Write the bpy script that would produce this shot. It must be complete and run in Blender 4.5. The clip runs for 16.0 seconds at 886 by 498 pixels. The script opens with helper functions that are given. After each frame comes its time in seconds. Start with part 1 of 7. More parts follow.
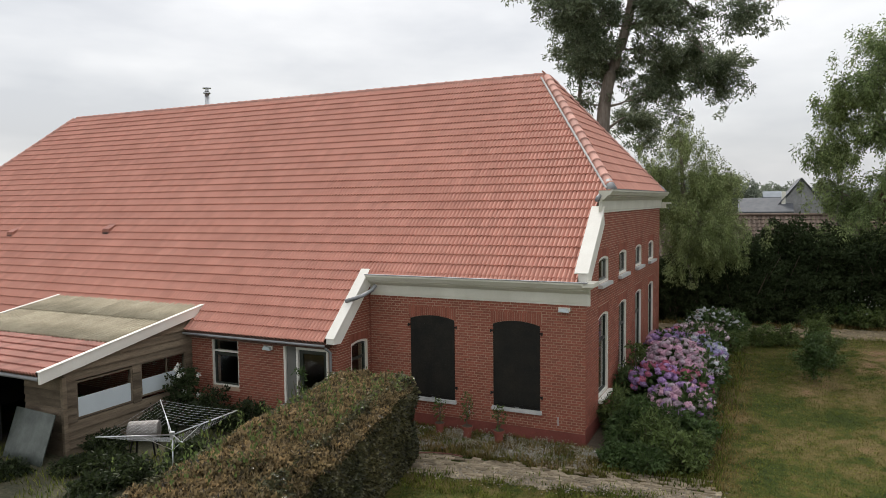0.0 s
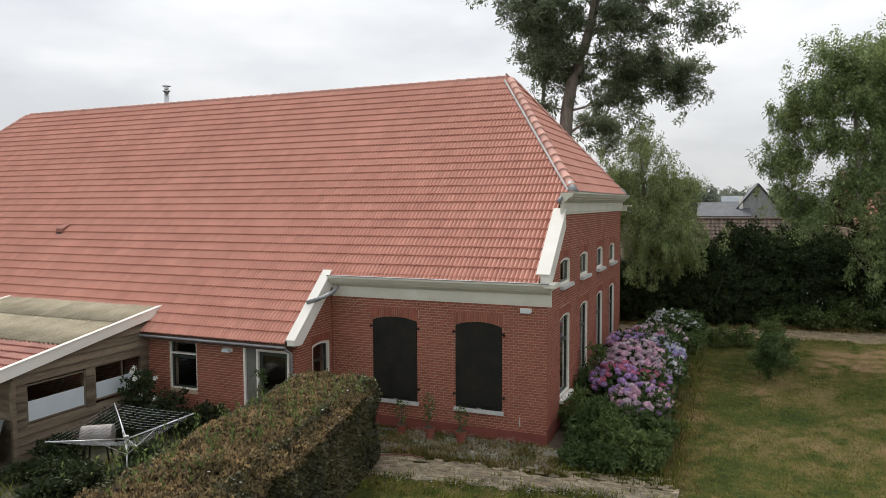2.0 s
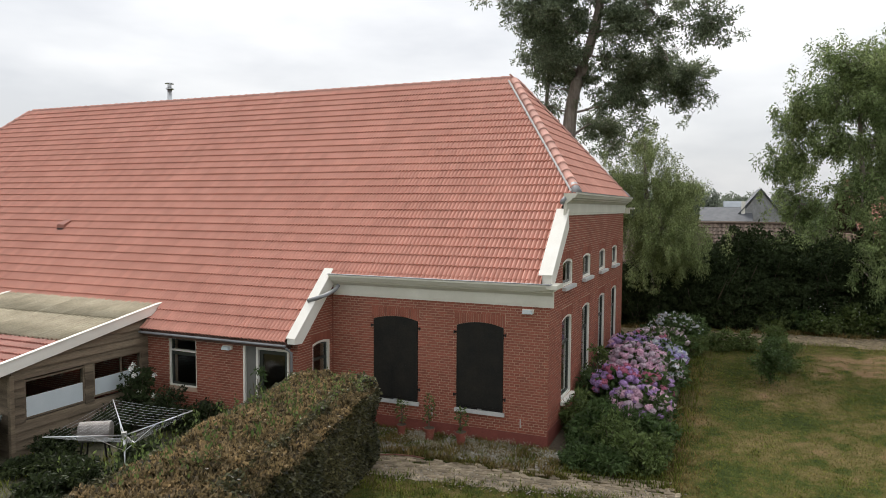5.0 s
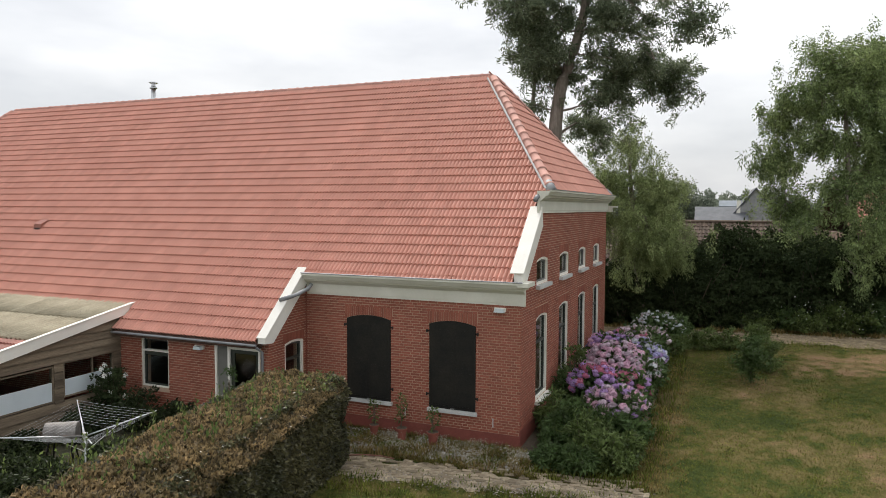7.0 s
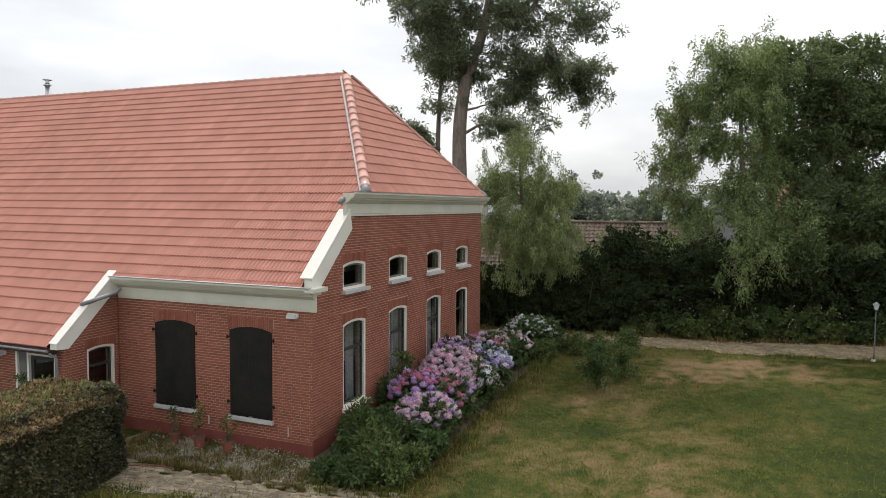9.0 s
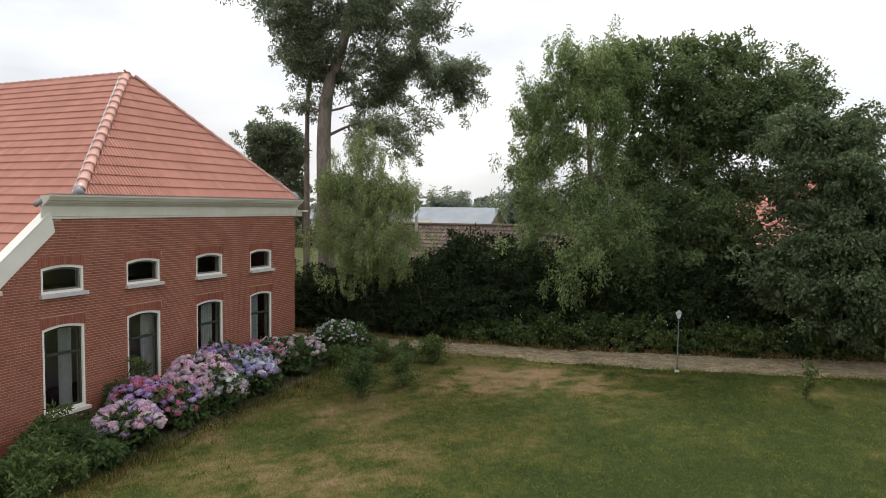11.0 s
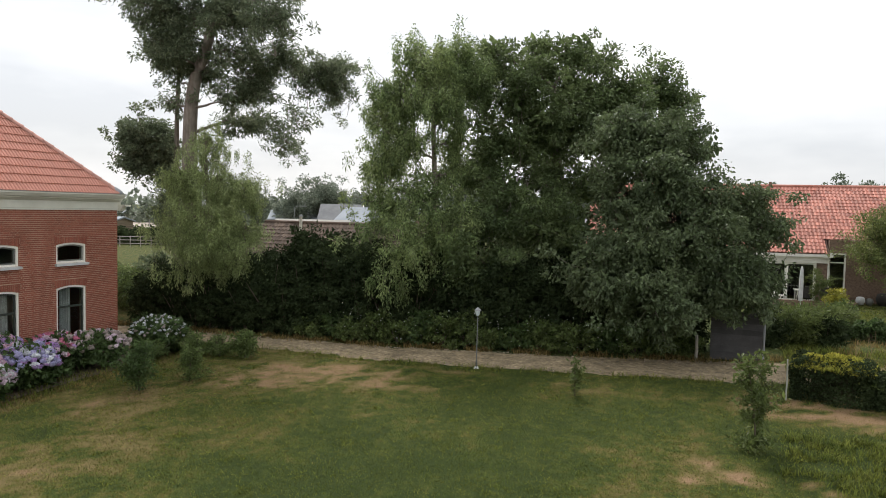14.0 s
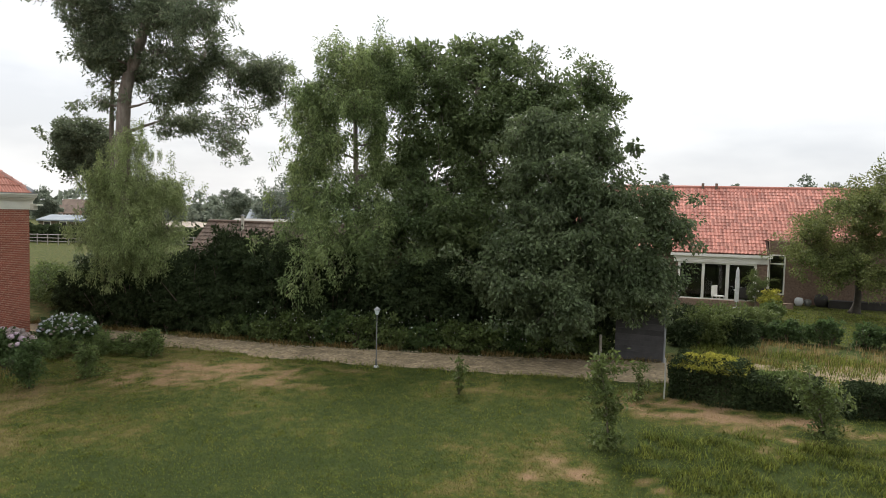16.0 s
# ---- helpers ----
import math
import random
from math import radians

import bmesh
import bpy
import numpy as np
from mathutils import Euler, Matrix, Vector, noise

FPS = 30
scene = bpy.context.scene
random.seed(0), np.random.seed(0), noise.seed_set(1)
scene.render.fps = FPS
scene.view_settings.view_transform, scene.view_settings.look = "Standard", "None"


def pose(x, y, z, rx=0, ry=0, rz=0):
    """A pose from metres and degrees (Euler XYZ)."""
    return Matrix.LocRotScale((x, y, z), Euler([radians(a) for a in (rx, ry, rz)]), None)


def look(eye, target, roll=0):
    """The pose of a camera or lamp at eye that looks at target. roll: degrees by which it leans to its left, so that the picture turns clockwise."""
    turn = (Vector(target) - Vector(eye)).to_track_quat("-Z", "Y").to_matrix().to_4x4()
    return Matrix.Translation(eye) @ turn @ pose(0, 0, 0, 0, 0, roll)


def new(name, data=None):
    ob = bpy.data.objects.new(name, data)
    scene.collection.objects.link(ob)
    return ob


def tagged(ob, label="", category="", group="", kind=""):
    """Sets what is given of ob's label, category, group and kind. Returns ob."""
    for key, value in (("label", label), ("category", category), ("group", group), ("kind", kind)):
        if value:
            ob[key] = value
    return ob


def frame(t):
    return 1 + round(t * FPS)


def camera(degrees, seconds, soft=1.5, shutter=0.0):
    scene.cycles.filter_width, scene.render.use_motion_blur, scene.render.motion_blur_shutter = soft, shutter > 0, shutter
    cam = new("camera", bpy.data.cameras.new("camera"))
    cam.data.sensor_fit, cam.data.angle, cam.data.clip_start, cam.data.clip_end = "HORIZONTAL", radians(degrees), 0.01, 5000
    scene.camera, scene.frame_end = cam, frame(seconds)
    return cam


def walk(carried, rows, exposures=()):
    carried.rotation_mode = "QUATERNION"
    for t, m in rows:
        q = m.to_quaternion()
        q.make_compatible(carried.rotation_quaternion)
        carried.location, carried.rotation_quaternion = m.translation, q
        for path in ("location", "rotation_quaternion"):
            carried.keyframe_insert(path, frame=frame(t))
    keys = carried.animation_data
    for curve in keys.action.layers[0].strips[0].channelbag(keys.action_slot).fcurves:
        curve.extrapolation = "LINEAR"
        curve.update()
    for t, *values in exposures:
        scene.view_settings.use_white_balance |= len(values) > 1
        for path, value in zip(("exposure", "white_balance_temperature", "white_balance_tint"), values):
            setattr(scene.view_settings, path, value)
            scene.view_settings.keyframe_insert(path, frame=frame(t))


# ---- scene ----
cam = camera(65.1, 16.0, soft=0.65)
PATH = [
    (0, (3.713, -14.866, 5.459), (2.848, -13.067, 5.324), -0.7),
    (0.5, (3.733, -14.874, 5.457), (2.859, -13.08, 5.326), -0.5),
    (1, (3.718, -14.844, 5.436), (2.835, -13.054, 5.307), -0.3),
    (1.5, (3.703, -14.827, 5.418), (2.812, -13.041, 5.291), -0.2),
    (2, (3.753, -14.823, 5.417), (2.98, -12.983, 5.289), -0.3),
    (2.5, (3.774, -14.81, 5.418), (3.024, -12.96, 5.29), -0.2),
    (3, (3.77, -14.767, 5.394), (3.014, -12.92, 5.267), -0.1),
    (3.5, (3.775, -14.757, 5.381), (3.012, -12.913, 5.255), 0.0),
    (4, (3.711, -14.763, 5.369), (2.942, -12.92, 5.245), 0.2),
    (6.5, (3.7, -14.665, 5.306), (2.919, -12.828, 5.186), 0.3),
    (7, (4.222, -14.388, 5.291), (3.447, -12.548, 5.171), 0.2),
    (7.5, (4.837, -13.974, 5.296), (4.077, -12.128, 5.176), 0.4),
    (8, (5.665, -13.514, 5.342), (4.918, -11.663, 5.221), 0.3),
    (8.2, (6.038, -13.331, 5.365), (5.295, -11.478, 5.242), 0.3),
    (10.3, (12.181, -10.103, 5.544), (11.36, -8.284, 5.417), 0.7),
    (10.5, (12.761, -9.785, 5.569), (11.943, -7.964, 5.442), 0.7),
    (11, (14.268, -9.035, 5.547), (13.454, -7.212, 5.424), 0.7),
    (11.5, (15.801, -8.276, 5.495), (14.991, -6.451, 5.377), 0.6),
    (12, (17.359, -7.541, 5.491), (16.549, -5.716, 5.376), 0.8),
    (12.5, (18.284, -7.139, 5.459), (17.484, -5.309, 5.348), 1.2),
    (13, (18.757, -7.035, 5.442), (17.956, -5.206, 5.329), 1.3),
    (13.5, (19.109, -6.966, 5.439), (18.311, -5.136, 5.325), 1.2),
    (14, (19.652, -6.788, 5.446), (18.856, -4.956, 5.332), 1.3),
    (14.5, (20.303, -6.557, 5.468), (19.511, -4.724, 5.355), 1.3),
    (15, (21.097, -6.267, 5.479), (20.306, -4.433, 5.367), 1.3),
    (15.5, (21.879, -5.991, 5.52), (21.093, -4.156, 5.406), 1.3),
    (16, (22.442, -5.815, 5.524), (21.657, -3.979, 5.411), 1.5),
]
walk(cam, [(t, look(eye, target, roll)) for t, eye, target, roll in PATH],
     exposures=[(0, .38), (4, .47), (6.5, .52), (8.2, .55), (10.5, .61), (13, .66), (16, .72)])

# ---- world and light: thin overcast, brighter overhead than at the horizon; soft sun behind the house ----
world = bpy.data.worlds.new("overcast_sky")
scene.world = world
world.use_nodes = True
wn, wl = world.node_tree.nodes, world.node_tree.links
wn.clear()
w_out = wn.new("ShaderNodeOutputWorld")
w_bg = wn.new("ShaderNodeBackground")
w_sky = wn.new("ShaderNodeTexSky")
w_sky.sky_type, w_sky.sun_disc = "NISHITA", False
w_sky.sun_elevation, w_sky.sun_rotation = radians(50), radians(-35)
w_sky.dust_density = 3.0
w_scale = wn.new("ShaderNodeVectorMath")
w_scale.operation = "SCALE"
w_scale.inputs["Scale"].default_value = 0.11
wl.new(w_sky.outputs[0], w_scale.inputs[0])
w_co = wn.new("ShaderNodeTexCoord")
w_map = wn.new("ShaderNodeMapping")
w_map.inputs["Scale"].default_value = (1.0, 1.0, 3.2)
wl.new(w_co.outputs["Generated"], w_map.inputs["Vector"])
w_noise = wn.new("ShaderNodeTexNoise")
w_noise.inputs["Scale"].default_value = 2.3
w_noise.inputs["Detail"].default_value = 5.0
w_noise.inputs["Roughness"].default_value = 0.5
wl.new(w_map.outputs[0], w_noise.inputs["Vector"])
w_ramp = wn.new("ShaderNodeValToRGB")
w_ramp.color_ramp.elements[0].position, w_ramp.color_ramp.elements[0].color = 0.36, (0.49, 0.505, 0.53, 1)
w_ramp.color_ramp.elements[1].position, w_ramp.color_ramp.elements[1].color = 0.68, (0.755, 0.755, 0.755, 1)
wl.new(w_noise.outputs["Fac"], w_ramp.inputs["Fac"])
w_mix = wn.new("ShaderNodeMixRGB")
w_mix.inputs["Fac"].default_value = 0.9
wl.new(w_scale.outputs[0], w_mix.inputs[1])
wl.new(w_ramp.outputs[0], w_mix.inputs[2])
w_sep = wn.new("ShaderNodeSeparateXYZ")
wl.new(w_co.outputs["Generated"], w_sep.inputs[0])
w_glow = wn.new("ShaderNodeMapRange")
w_glow.inputs["From Min"].default_value, w_glow.inputs["From Max"].default_value = 0.0, 1.0
w_glow.inputs["To Min"].default_value, w_glow.inputs["To Max"].default_value = 0.74, 1.24
wl.new(w_sep.outputs["Z"], w_glow.inputs["Value"])
w_lit = wn.new("ShaderNodeVectorMath")
w_lit.operation = "SCALE"
wl.new(w_mix.outputs[0], w_lit.inputs[0])
wl.new(w_glow.outputs[0], w_lit.inputs["Scale"])
wl.new(w_lit.outputs[0], w_bg.inputs["Color"])
w_bg.inputs["Strength"].default_value = 1.28
wl.new(w_bg.outputs[0], w_out.inputs["Surface"])

sun_data = bpy.data.lights.new("sun", "SUN")
sun_data.energy, sun_data.angle, sun_data.color = 2.1, radians(14), (1.0, 0.96, 0.9)
sun = new("sun", sun_data)
sun.matrix_world = look((-18, 26, 38), (0, 0, 0))


# ---- materials ----
def mat(name, c1, c2, scale=3.0, rough=0.7, bump=0.0, bump_scale=40.0, metal=0.0, vary="", amount=0.25, fine=0.0,
        translucent=0.0, stretch=(1, 1, 1), spec=0.4, streak=0.0):
    """Two-scale noise colour, optional variation by island or object, fine relief."""
    m = bpy.data.materials.new(name)
    m.use_nodes = True
    n, l = m.node_tree.nodes, m.node_tree.links
    b = n["Principled BSDF"]
    b.inputs["Roughness"].default_value, b.inputs["Metallic"].default_value = rough, metal
    b.inputs["Specular IOR Level"].default_value = spec
    co = n.new("ShaderNodeTexCoord")
    mp = n.new("ShaderNodeMapping")
    mp.inputs["Scale"].default_value = stretch
    l.new(co.outputs["Object"], mp.inputs["Vector"])
    vec = mp.outputs[0]
    rnd = None
    if vary == "island":
        rnd = n.new("ShaderNodeNewGeometry").outputs["Random Per Island"]
    elif vary == "object":
        rnd = n.new("ShaderNodeObjectInfo").outputs["Random"]
        off = n.new("ShaderNodeVectorMath")
        off.operation = "MULTIPLY_ADD"
        comb = n.new("ShaderNodeCombineXYZ")
        for i in range(3):
            l.new(rnd, comb.inputs[i])
        off.inputs[1].default_value = (37.0, 91.0, 53.0)
        l.new(comb.outputs[0], off.inputs[0])
        l.new(vec, off.inputs[2])
        vec = off.outputs[0]
    big = n.new("ShaderNodeTexNoise")
    big.inputs["Scale"].default_value, big.inputs["Detail"].default_value = scale, 4.0
    big.inputs["Roughness"].default_value = 0.6
    l.new(vec, big.inputs["Vector"])
    ramp = n.new("ShaderNodeValToRGB")
    ramp.color_ramp.elements[0].position, ramp.color_ramp.elements[1].position = 0.32, 0.68
    ramp.color_ramp.elements[0].color, ramp.color_ramp.elements[1].color = (*c1, 1), (*c2, 1)
    l.new(big.outputs["Fac"], ramp.inputs["Fac"])
    col = ramp.outputs[0]
    if rnd is not None:
        hsv = n.new("ShaderNodeHueSaturation")
        mr = n.new("ShaderNodeMapRange")
        mr.inputs["To Min"].default_value, mr.inputs["To Max"].default_value = 1 - amount, 1 + amount
        l.new(rnd, mr.inputs["Value"])
        l.new(mr.outputs[0], hsv.inputs["Value"])
        l.new(col, hsv.inputs["Color"])
        col = hsv.outputs[0]
    if fine or streak:
        fn = n.new("ShaderNodeTexNoise")
        fn.inputs["Scale"].default_value, fn.inputs["Detail"].default_value = (bump_scale if fine else 1.0), 3.0
        l.new(vec, fn.inputs["Vector"])
        h2 = n.new("ShaderNodeHueSaturation")
        m2 = n.new("ShaderNodeMapRange")
        k = fine or streak
        m2.inputs["From Min"].default_value, m2.inputs["From Max"].default_value = 0.25, 0.75
        m2.inputs["To Min"].default_value, m2.inputs["To Max"].default_value = 1 - k, 1 + k
        l.new(fn.outputs["Fac"], m2.inputs["Value"])
        l.new(m2.outputs[0], h2.inputs["Value"])
        l.new(col, h2.inputs["Color"])
        col = h2.outputs[0]
    l.new(col, b.inputs["Base Color"])
    if bump:
        bn = n.new("ShaderNodeTexNoise")
        bn.inputs["Scale"].default_value, bn.inputs["Detail"].default_value = bump_scale, 4.0
        l.new(vec, bn.inputs["Vector"])
        bp = n.new("ShaderNodeBump")
        bp.inputs["Strength"].default_value, bp.inputs["Distance"].default_value = 0.6, bump
        l.new(bn.outputs["Fac"], bp.inputs["Height"])
        l.new(bp.outputs[0], b.inputs["Normal"])
    if translucent:
        tr = n.new("ShaderNodeBsdfTranslucent")
        l.new(col, tr.inputs["Color"])
        mx = n.new("ShaderNodeMixShader")
        mx.inputs["Fac"].default_value = translucent
        l.new(b.outputs[0], mx.inputs[1])
        l.new(tr.outputs[0], mx.inputs[2])
        l.new(mx.outputs[0], n["Material Output"].inputs["Surface"])
    return m


def glass_mat(name, rough=0.02):
    m = bpy.data.materials.new(name)
    m.use_nodes = True
    b = m.node_tree.nodes["Principled BSDF"]
    b.inputs["Base Color"].default_value = (0.9, 0.95, 0.93, 1)
    b.inputs["Transmission Weight"].default_value = 1.0
    b.inputs["Roughness"].default_value, b.inputs["IOR"].default_value = rough, 1.45
    return m


M_BRICK = mat("red_brick", (0.235, 0.073, 0.046), (0.32, 0.105, 0.068), 1.2, 0.8, 0.004, 60, vary="object", amount=0.16, fine=0.12)
M_BRICKS = mat("red_bricks", (0.235, 0.073, 0.046), (0.32, 0.105, 0.068), 1.2, 0.8, 0.004, 60, vary="island", amount=0.16, fine=0.12)
M_MORTAR = mat("mortar", (0.40, 0.28, 0.20), (0.52, 0.385, 0.28), 2.0, 0.9, 0.003, 80)
M_PLINTH = mat("painted_plinth", (0.17, 0.045, 0.034), (0.235, 0.068, 0.05), 1.5, 0.7, 0.004, 30, fine=0.15)
M_TILE = mat("roof_tile", (0.48, 0.224, 0.168), (0.56, 0.272, 0.207), 0.8, 0.6, 0.002, 50, vary="object", amount=0.06, fine=0.10, spec=0.28)
M_TILES = mat("roof_tiles", (0.48, 0.224, 0.168), (0.56, 0.272, 0.207), 0.8, 0.6, 0.002, 50, vary="island", amount=0.06, fine=0.10, spec=0.28)
# darker variant of the roof tile, for the lean-to and the vents
M_DARKTILE = mat("darker_roof_tile", (0.27, 0.112, 0.085), (0.37, 0.158, 0.12), 0.7, 0.6, 0.002, 50, vary="island", amount=0.18, fine=0.1, spec=0.25)
M_RIDGE = mat("ridge_tile", (0.40, 0.20, 0.16), (0.50, 0.27, 0.215), 2.0, 0.8, 0.003, 40, vary="object", amount=0.12, fine=0.08)
M_UNDER = mat("roof_boards", (0.09, 0.05, 0.04), (0.13, 0.08, 0.06), 4.0, 0.9)
M_WHITE = mat("white_paint", (0.75, 0.72, 0.645), (0.82, 0.795, 0.725), 1.3, 0.45, 0.001, 30, fine=0.03)
M_CREAM = mat("cream_paint", (0.61, 0.59, 0.50), (0.71, 0.69, 0.60), 1.3, 0.5, 0.001, 30, fine=0.03)
M_STONE = mat("sill_stone", (0.45, 0.45, 0.44), (0.58, 0.58, 0.57), 4.0, 0.7, 0.002, 50, fine=0.08)
M_BLACK = mat("black_shutter_paint", (0.014, 0.014, 0.013), (0.026, 0.024, 0.019), 2.0, 0.65, 0.001, 25, fine=0.2, spec=0.15)
M_IRON = mat("black_iron", (0.012, 0.012, 0.012), (0.025, 0.022, 0.02), 8.0, 0.5, metal=0.6)
M_ZINC = mat("zinc", (0.22, 0.225, 0.23), (0.32, 0.325, 0.33), 3.0, 0.6, 0.001, 30, metal=0.3)
M_STEEL = mat("galvanised_steel", (0.5, 0.51, 0.52), (0.62, 0.63, 0.64), 2.0, 0.35, metal=0.9, fine=0.06)
# near-black: painted dark inside openings, also plain dark planters
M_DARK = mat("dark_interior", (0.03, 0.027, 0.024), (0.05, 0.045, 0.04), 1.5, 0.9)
M_SASH = mat("dark_green_sash", (0.03, 0.035, 0.028), (0.05, 0.055, 0.045), 3.0, 0.4)
M_GREYP = mat("grey_painted_panel", (0.13, 0.13, 0.115), (0.18, 0.18, 0.16), 2.0, 0.6)
M_CURTAIN = mat("curtain_cloth", (0.55, 0.55, 0.53), (0.68, 0.68, 0.66), 6.0, 0.9, translucent=0.3)
M_GLASS = glass_mat("window_glass")
M_PLANK = mat("weathered_plank", (0.095, 0.072, 0.048), (0.20, 0.155, 0.105), 1.6, 0.85, 0.006, 22, vary="object", amount=0.28, fine=0.3, stretch=(1, 0.25, 4))
M_CORR = mat("corrugated_fibre_cement", (0.27, 0.235, 0.16), (0.42, 0.37, 0.265), 1.1, 0.85, 0.003, 30, fine=0.2, vary="object", amount=0.025)
M_PANEL = mat("pale_blue_panel", (0.56, 0.62, 0.64), (0.64, 0.70, 0.72), 1.0, 0.35, fine=0.03)
M_TERRA = mat("terracotta", (0.22, 0.065, 0.045), (0.30, 0.10, 0.07), 6.0, 0.8, 0.002, 40, fine=0.1)
M_BARK = mat("bark", (0.14, 0.115, 0.092), (0.26, 0.22, 0.185), 3.0, 0.9, 0.02, 14, fine=0.25, stretch=(1, 1, 0.3))
M_TWIG = mat("twig_bark", (0.09, 0.07, 0.05), (0.15, 0.12, 0.09), 5.0, 0.9)


def leaf_mat(name, c1, c2, amount=0.42, rough=0.45, translucent=0.4, scale=0.5, spec=0.22):
    return mat(name, c1, c2, scale, rough, vary="island", amount=amount, translucent=translucent, spec=spec)


M_LEAF_ASH = leaf_mat("ash_leaf", (0.116, 0.149, 0.085), (0.201, 0.232, 0.140))
M_LEAF_WILLOW = leaf_mat("willow_leaf", (0.22, 0.27, 0.105), (0.33, 0.38, 0.17), 0.5)
M_LEAF_LIGHT = leaf_mat("pale_crown_leaf", (0.125, 0.18, 0.067), (0.26, 0.315, 0.13), 0.5, translucent=0.42)
M_LEAF_DARK = leaf_mat("dark_crown_leaf", (0.080, 0.115, 0.045), (0.15, 0.19, 0.075))
M_LEAF_LIME = leaf_mat("broad_leaf", (0.075, 0.105, 0.048), (0.14, 0.175, 0.085), rough=0.35)
# leaf colour lowered so that it carries the dense shade inside the shrubs
M_LEAF_SHRUB = leaf_mat("shade_dark_shrub_leaf", (0.028, 0.041, 0.018), (0.056, 0.075, 0.031), rough=0.7, translucent=0.22, spec=0.07)
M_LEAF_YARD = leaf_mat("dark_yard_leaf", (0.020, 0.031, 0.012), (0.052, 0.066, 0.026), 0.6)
M_LEAF_HYD = leaf_mat("hydrangea_leaf", (0.055, 0.092, 0.03), (0.105, 0.155, 0.055))
M_LEAF_HEDGE = leaf_mat("hedge_leaf", (0.045, 0.052, 0.024), (0.13, 0.118, 0.055), 0.8, 0.35, spec=0.55)
M_LEAF_HTOP = leaf_mat("hedge_top_leaf", (0.12, 0.094, 0.046), (0.285, 0.205, 0.105), 0.85, 0.35, scale=2.2, spec=0.55)
M_LEAF_YOUNG = leaf_mat("young_leaf", (0.08, 0.12, 0.034), (0.155, 0.195, 0.068), 0.55)
M_LEAF_GOLD = leaf_mat("golden_leaf", (0.21, 0.225, 0.04), (0.47, 0.43, 0.08), 0.5, scale=3.0)
M_LEAF_FRUIT = leaf_mat("fruit_tree_leaf", (0.11, 0.145, 0.045), (0.215, 0.23, 0.08))
# paled and greyed: the haze of distance is put into the colour
M_LEAF_HAZE = leaf_mat("haze_pale_leaf", (0.15, 0.18, 0.135), (0.22, 0.245, 0.185))
M_DRY = leaf_mat("dry_stalk", (0.22, 0.15, 0.085), (0.33, 0.235, 0.135), 0.3)
M_GRASS = leaf_mat("grass_blade", (0.071, 0.102, 0.019), (0.185, 0.191, 0.043), 0.55, 0.7, scale=2.0, spec=0.1)
M_TUFT = leaf_mat("rank_tuft_blade", (0.064, 0.090, 0.017), (0.168, 0.182, 0.034), 0.6, 0.65, scale=1.8, spec=0.12)


# ---- building helpers ----
def base_of(ob):
    p = Vector()
    while ob is not None:
        p += ob.location
        ob = ob.parent
    return p


def thing(name, at, label, category, group="", kind="", turn=0):
    ob = new(name)
    ob.empty_display_size = 0.2
    ob.location = at
    ob.rotation_euler = (0, 0, radians(turn))
    return tagged(ob, label, category, group, kind)


def as_mesh(bm, name):
    if isinstance(bm, bpy.types.Mesh):
        return bm
    if isinstance(bm, tuple):
        me = bpy.data.meshes.new(name)
        me.from_pydata(*[v.tolist() if isinstance(v, np.ndarray) else v for v in (bm[0], [], bm[1])])
        me.update()
        return me
    me = bpy.data.meshes.new(name)
    bmesh.ops.recalc_face_normals(bm, faces=bm.faces)
    bm.to_mesh(me)
    bm.free()
    return me


def part(name, bm, material, parent, label="", local=False, smooth=False):
    """One mesh object under a thing or a part; world coordinates unless local."""
    me = as_mesh(bm, name)
    if not local:
        me.transform(Matrix.Translation(-base_of(parent)))
    if material is not None and not me.materials:
        me.materials.append(material)
    if smooth:
        me.polygons.foreach_set("use_smooth", [True] * len(me.polygons))
    ob = new(name, me)
    ob.parent = parent
    if label:
        ob["label"] = label
    return ob


def solo(name, bm, material, label, category, group="", kind="", smooth=False):
    """A thing made of a single mesh, in world coordinates."""
    me = as_mesh(bm, name)
    me.materials.append(material)
    if smooth:
        me.polygons.foreach_set("use_smooth", [True] * len(me.polygons))
    return tagged(new(name, me), label, category, group, kind)


def box(bm, x0, x1, y0, y1, z0, z1, bevel=0.0):
    r = bmesh.ops.create_cube(bm, size=1.0, matrix=Matrix.LocRotScale(((x0 + x1) / 2, (y0 + y1) / 2, (z0 + z1) / 2), None, (x1 - x0, y1 - y0, z1 - z0)))
    if bevel:
        es = list({e for v in r["verts"] for e in v.link_edges})
        bmesh.ops.bevel(bm, geom=es, offset=bevel, segments=1, affect="EDGES", profile=0.5)
    return bm


def boxes(*rows, bevel=0.0):
    bm = bmesh.new()
    for r in rows:
        box(bm, *r, bevel=bevel)
    return bm


def prism(points, axis, a, b):
    """A polygon swept along an axis from a to b. points are (u, v) in the other two axes' order."""
    bm = bmesh.new()
    order = {"x": lambda u, v, w: (w, u, v), "y": lambda u, v, w: (u, w, v), "z": lambda u, v, w: (u, v, w)}[axis]
    va = [bm.verts.new(order(u, v, a)) for u, v in points]
    vb = [bm.verts.new(order(u, v, b)) for u, v in points]
    n = len(points)
    bm.faces.new(va)
    bm.faces.new(vb[::-1])
    for i in range(n):
        bm.faces.new((va[i], vb[i], vb[(i + 1) % n], va[(i + 1) % n]))
    return bm


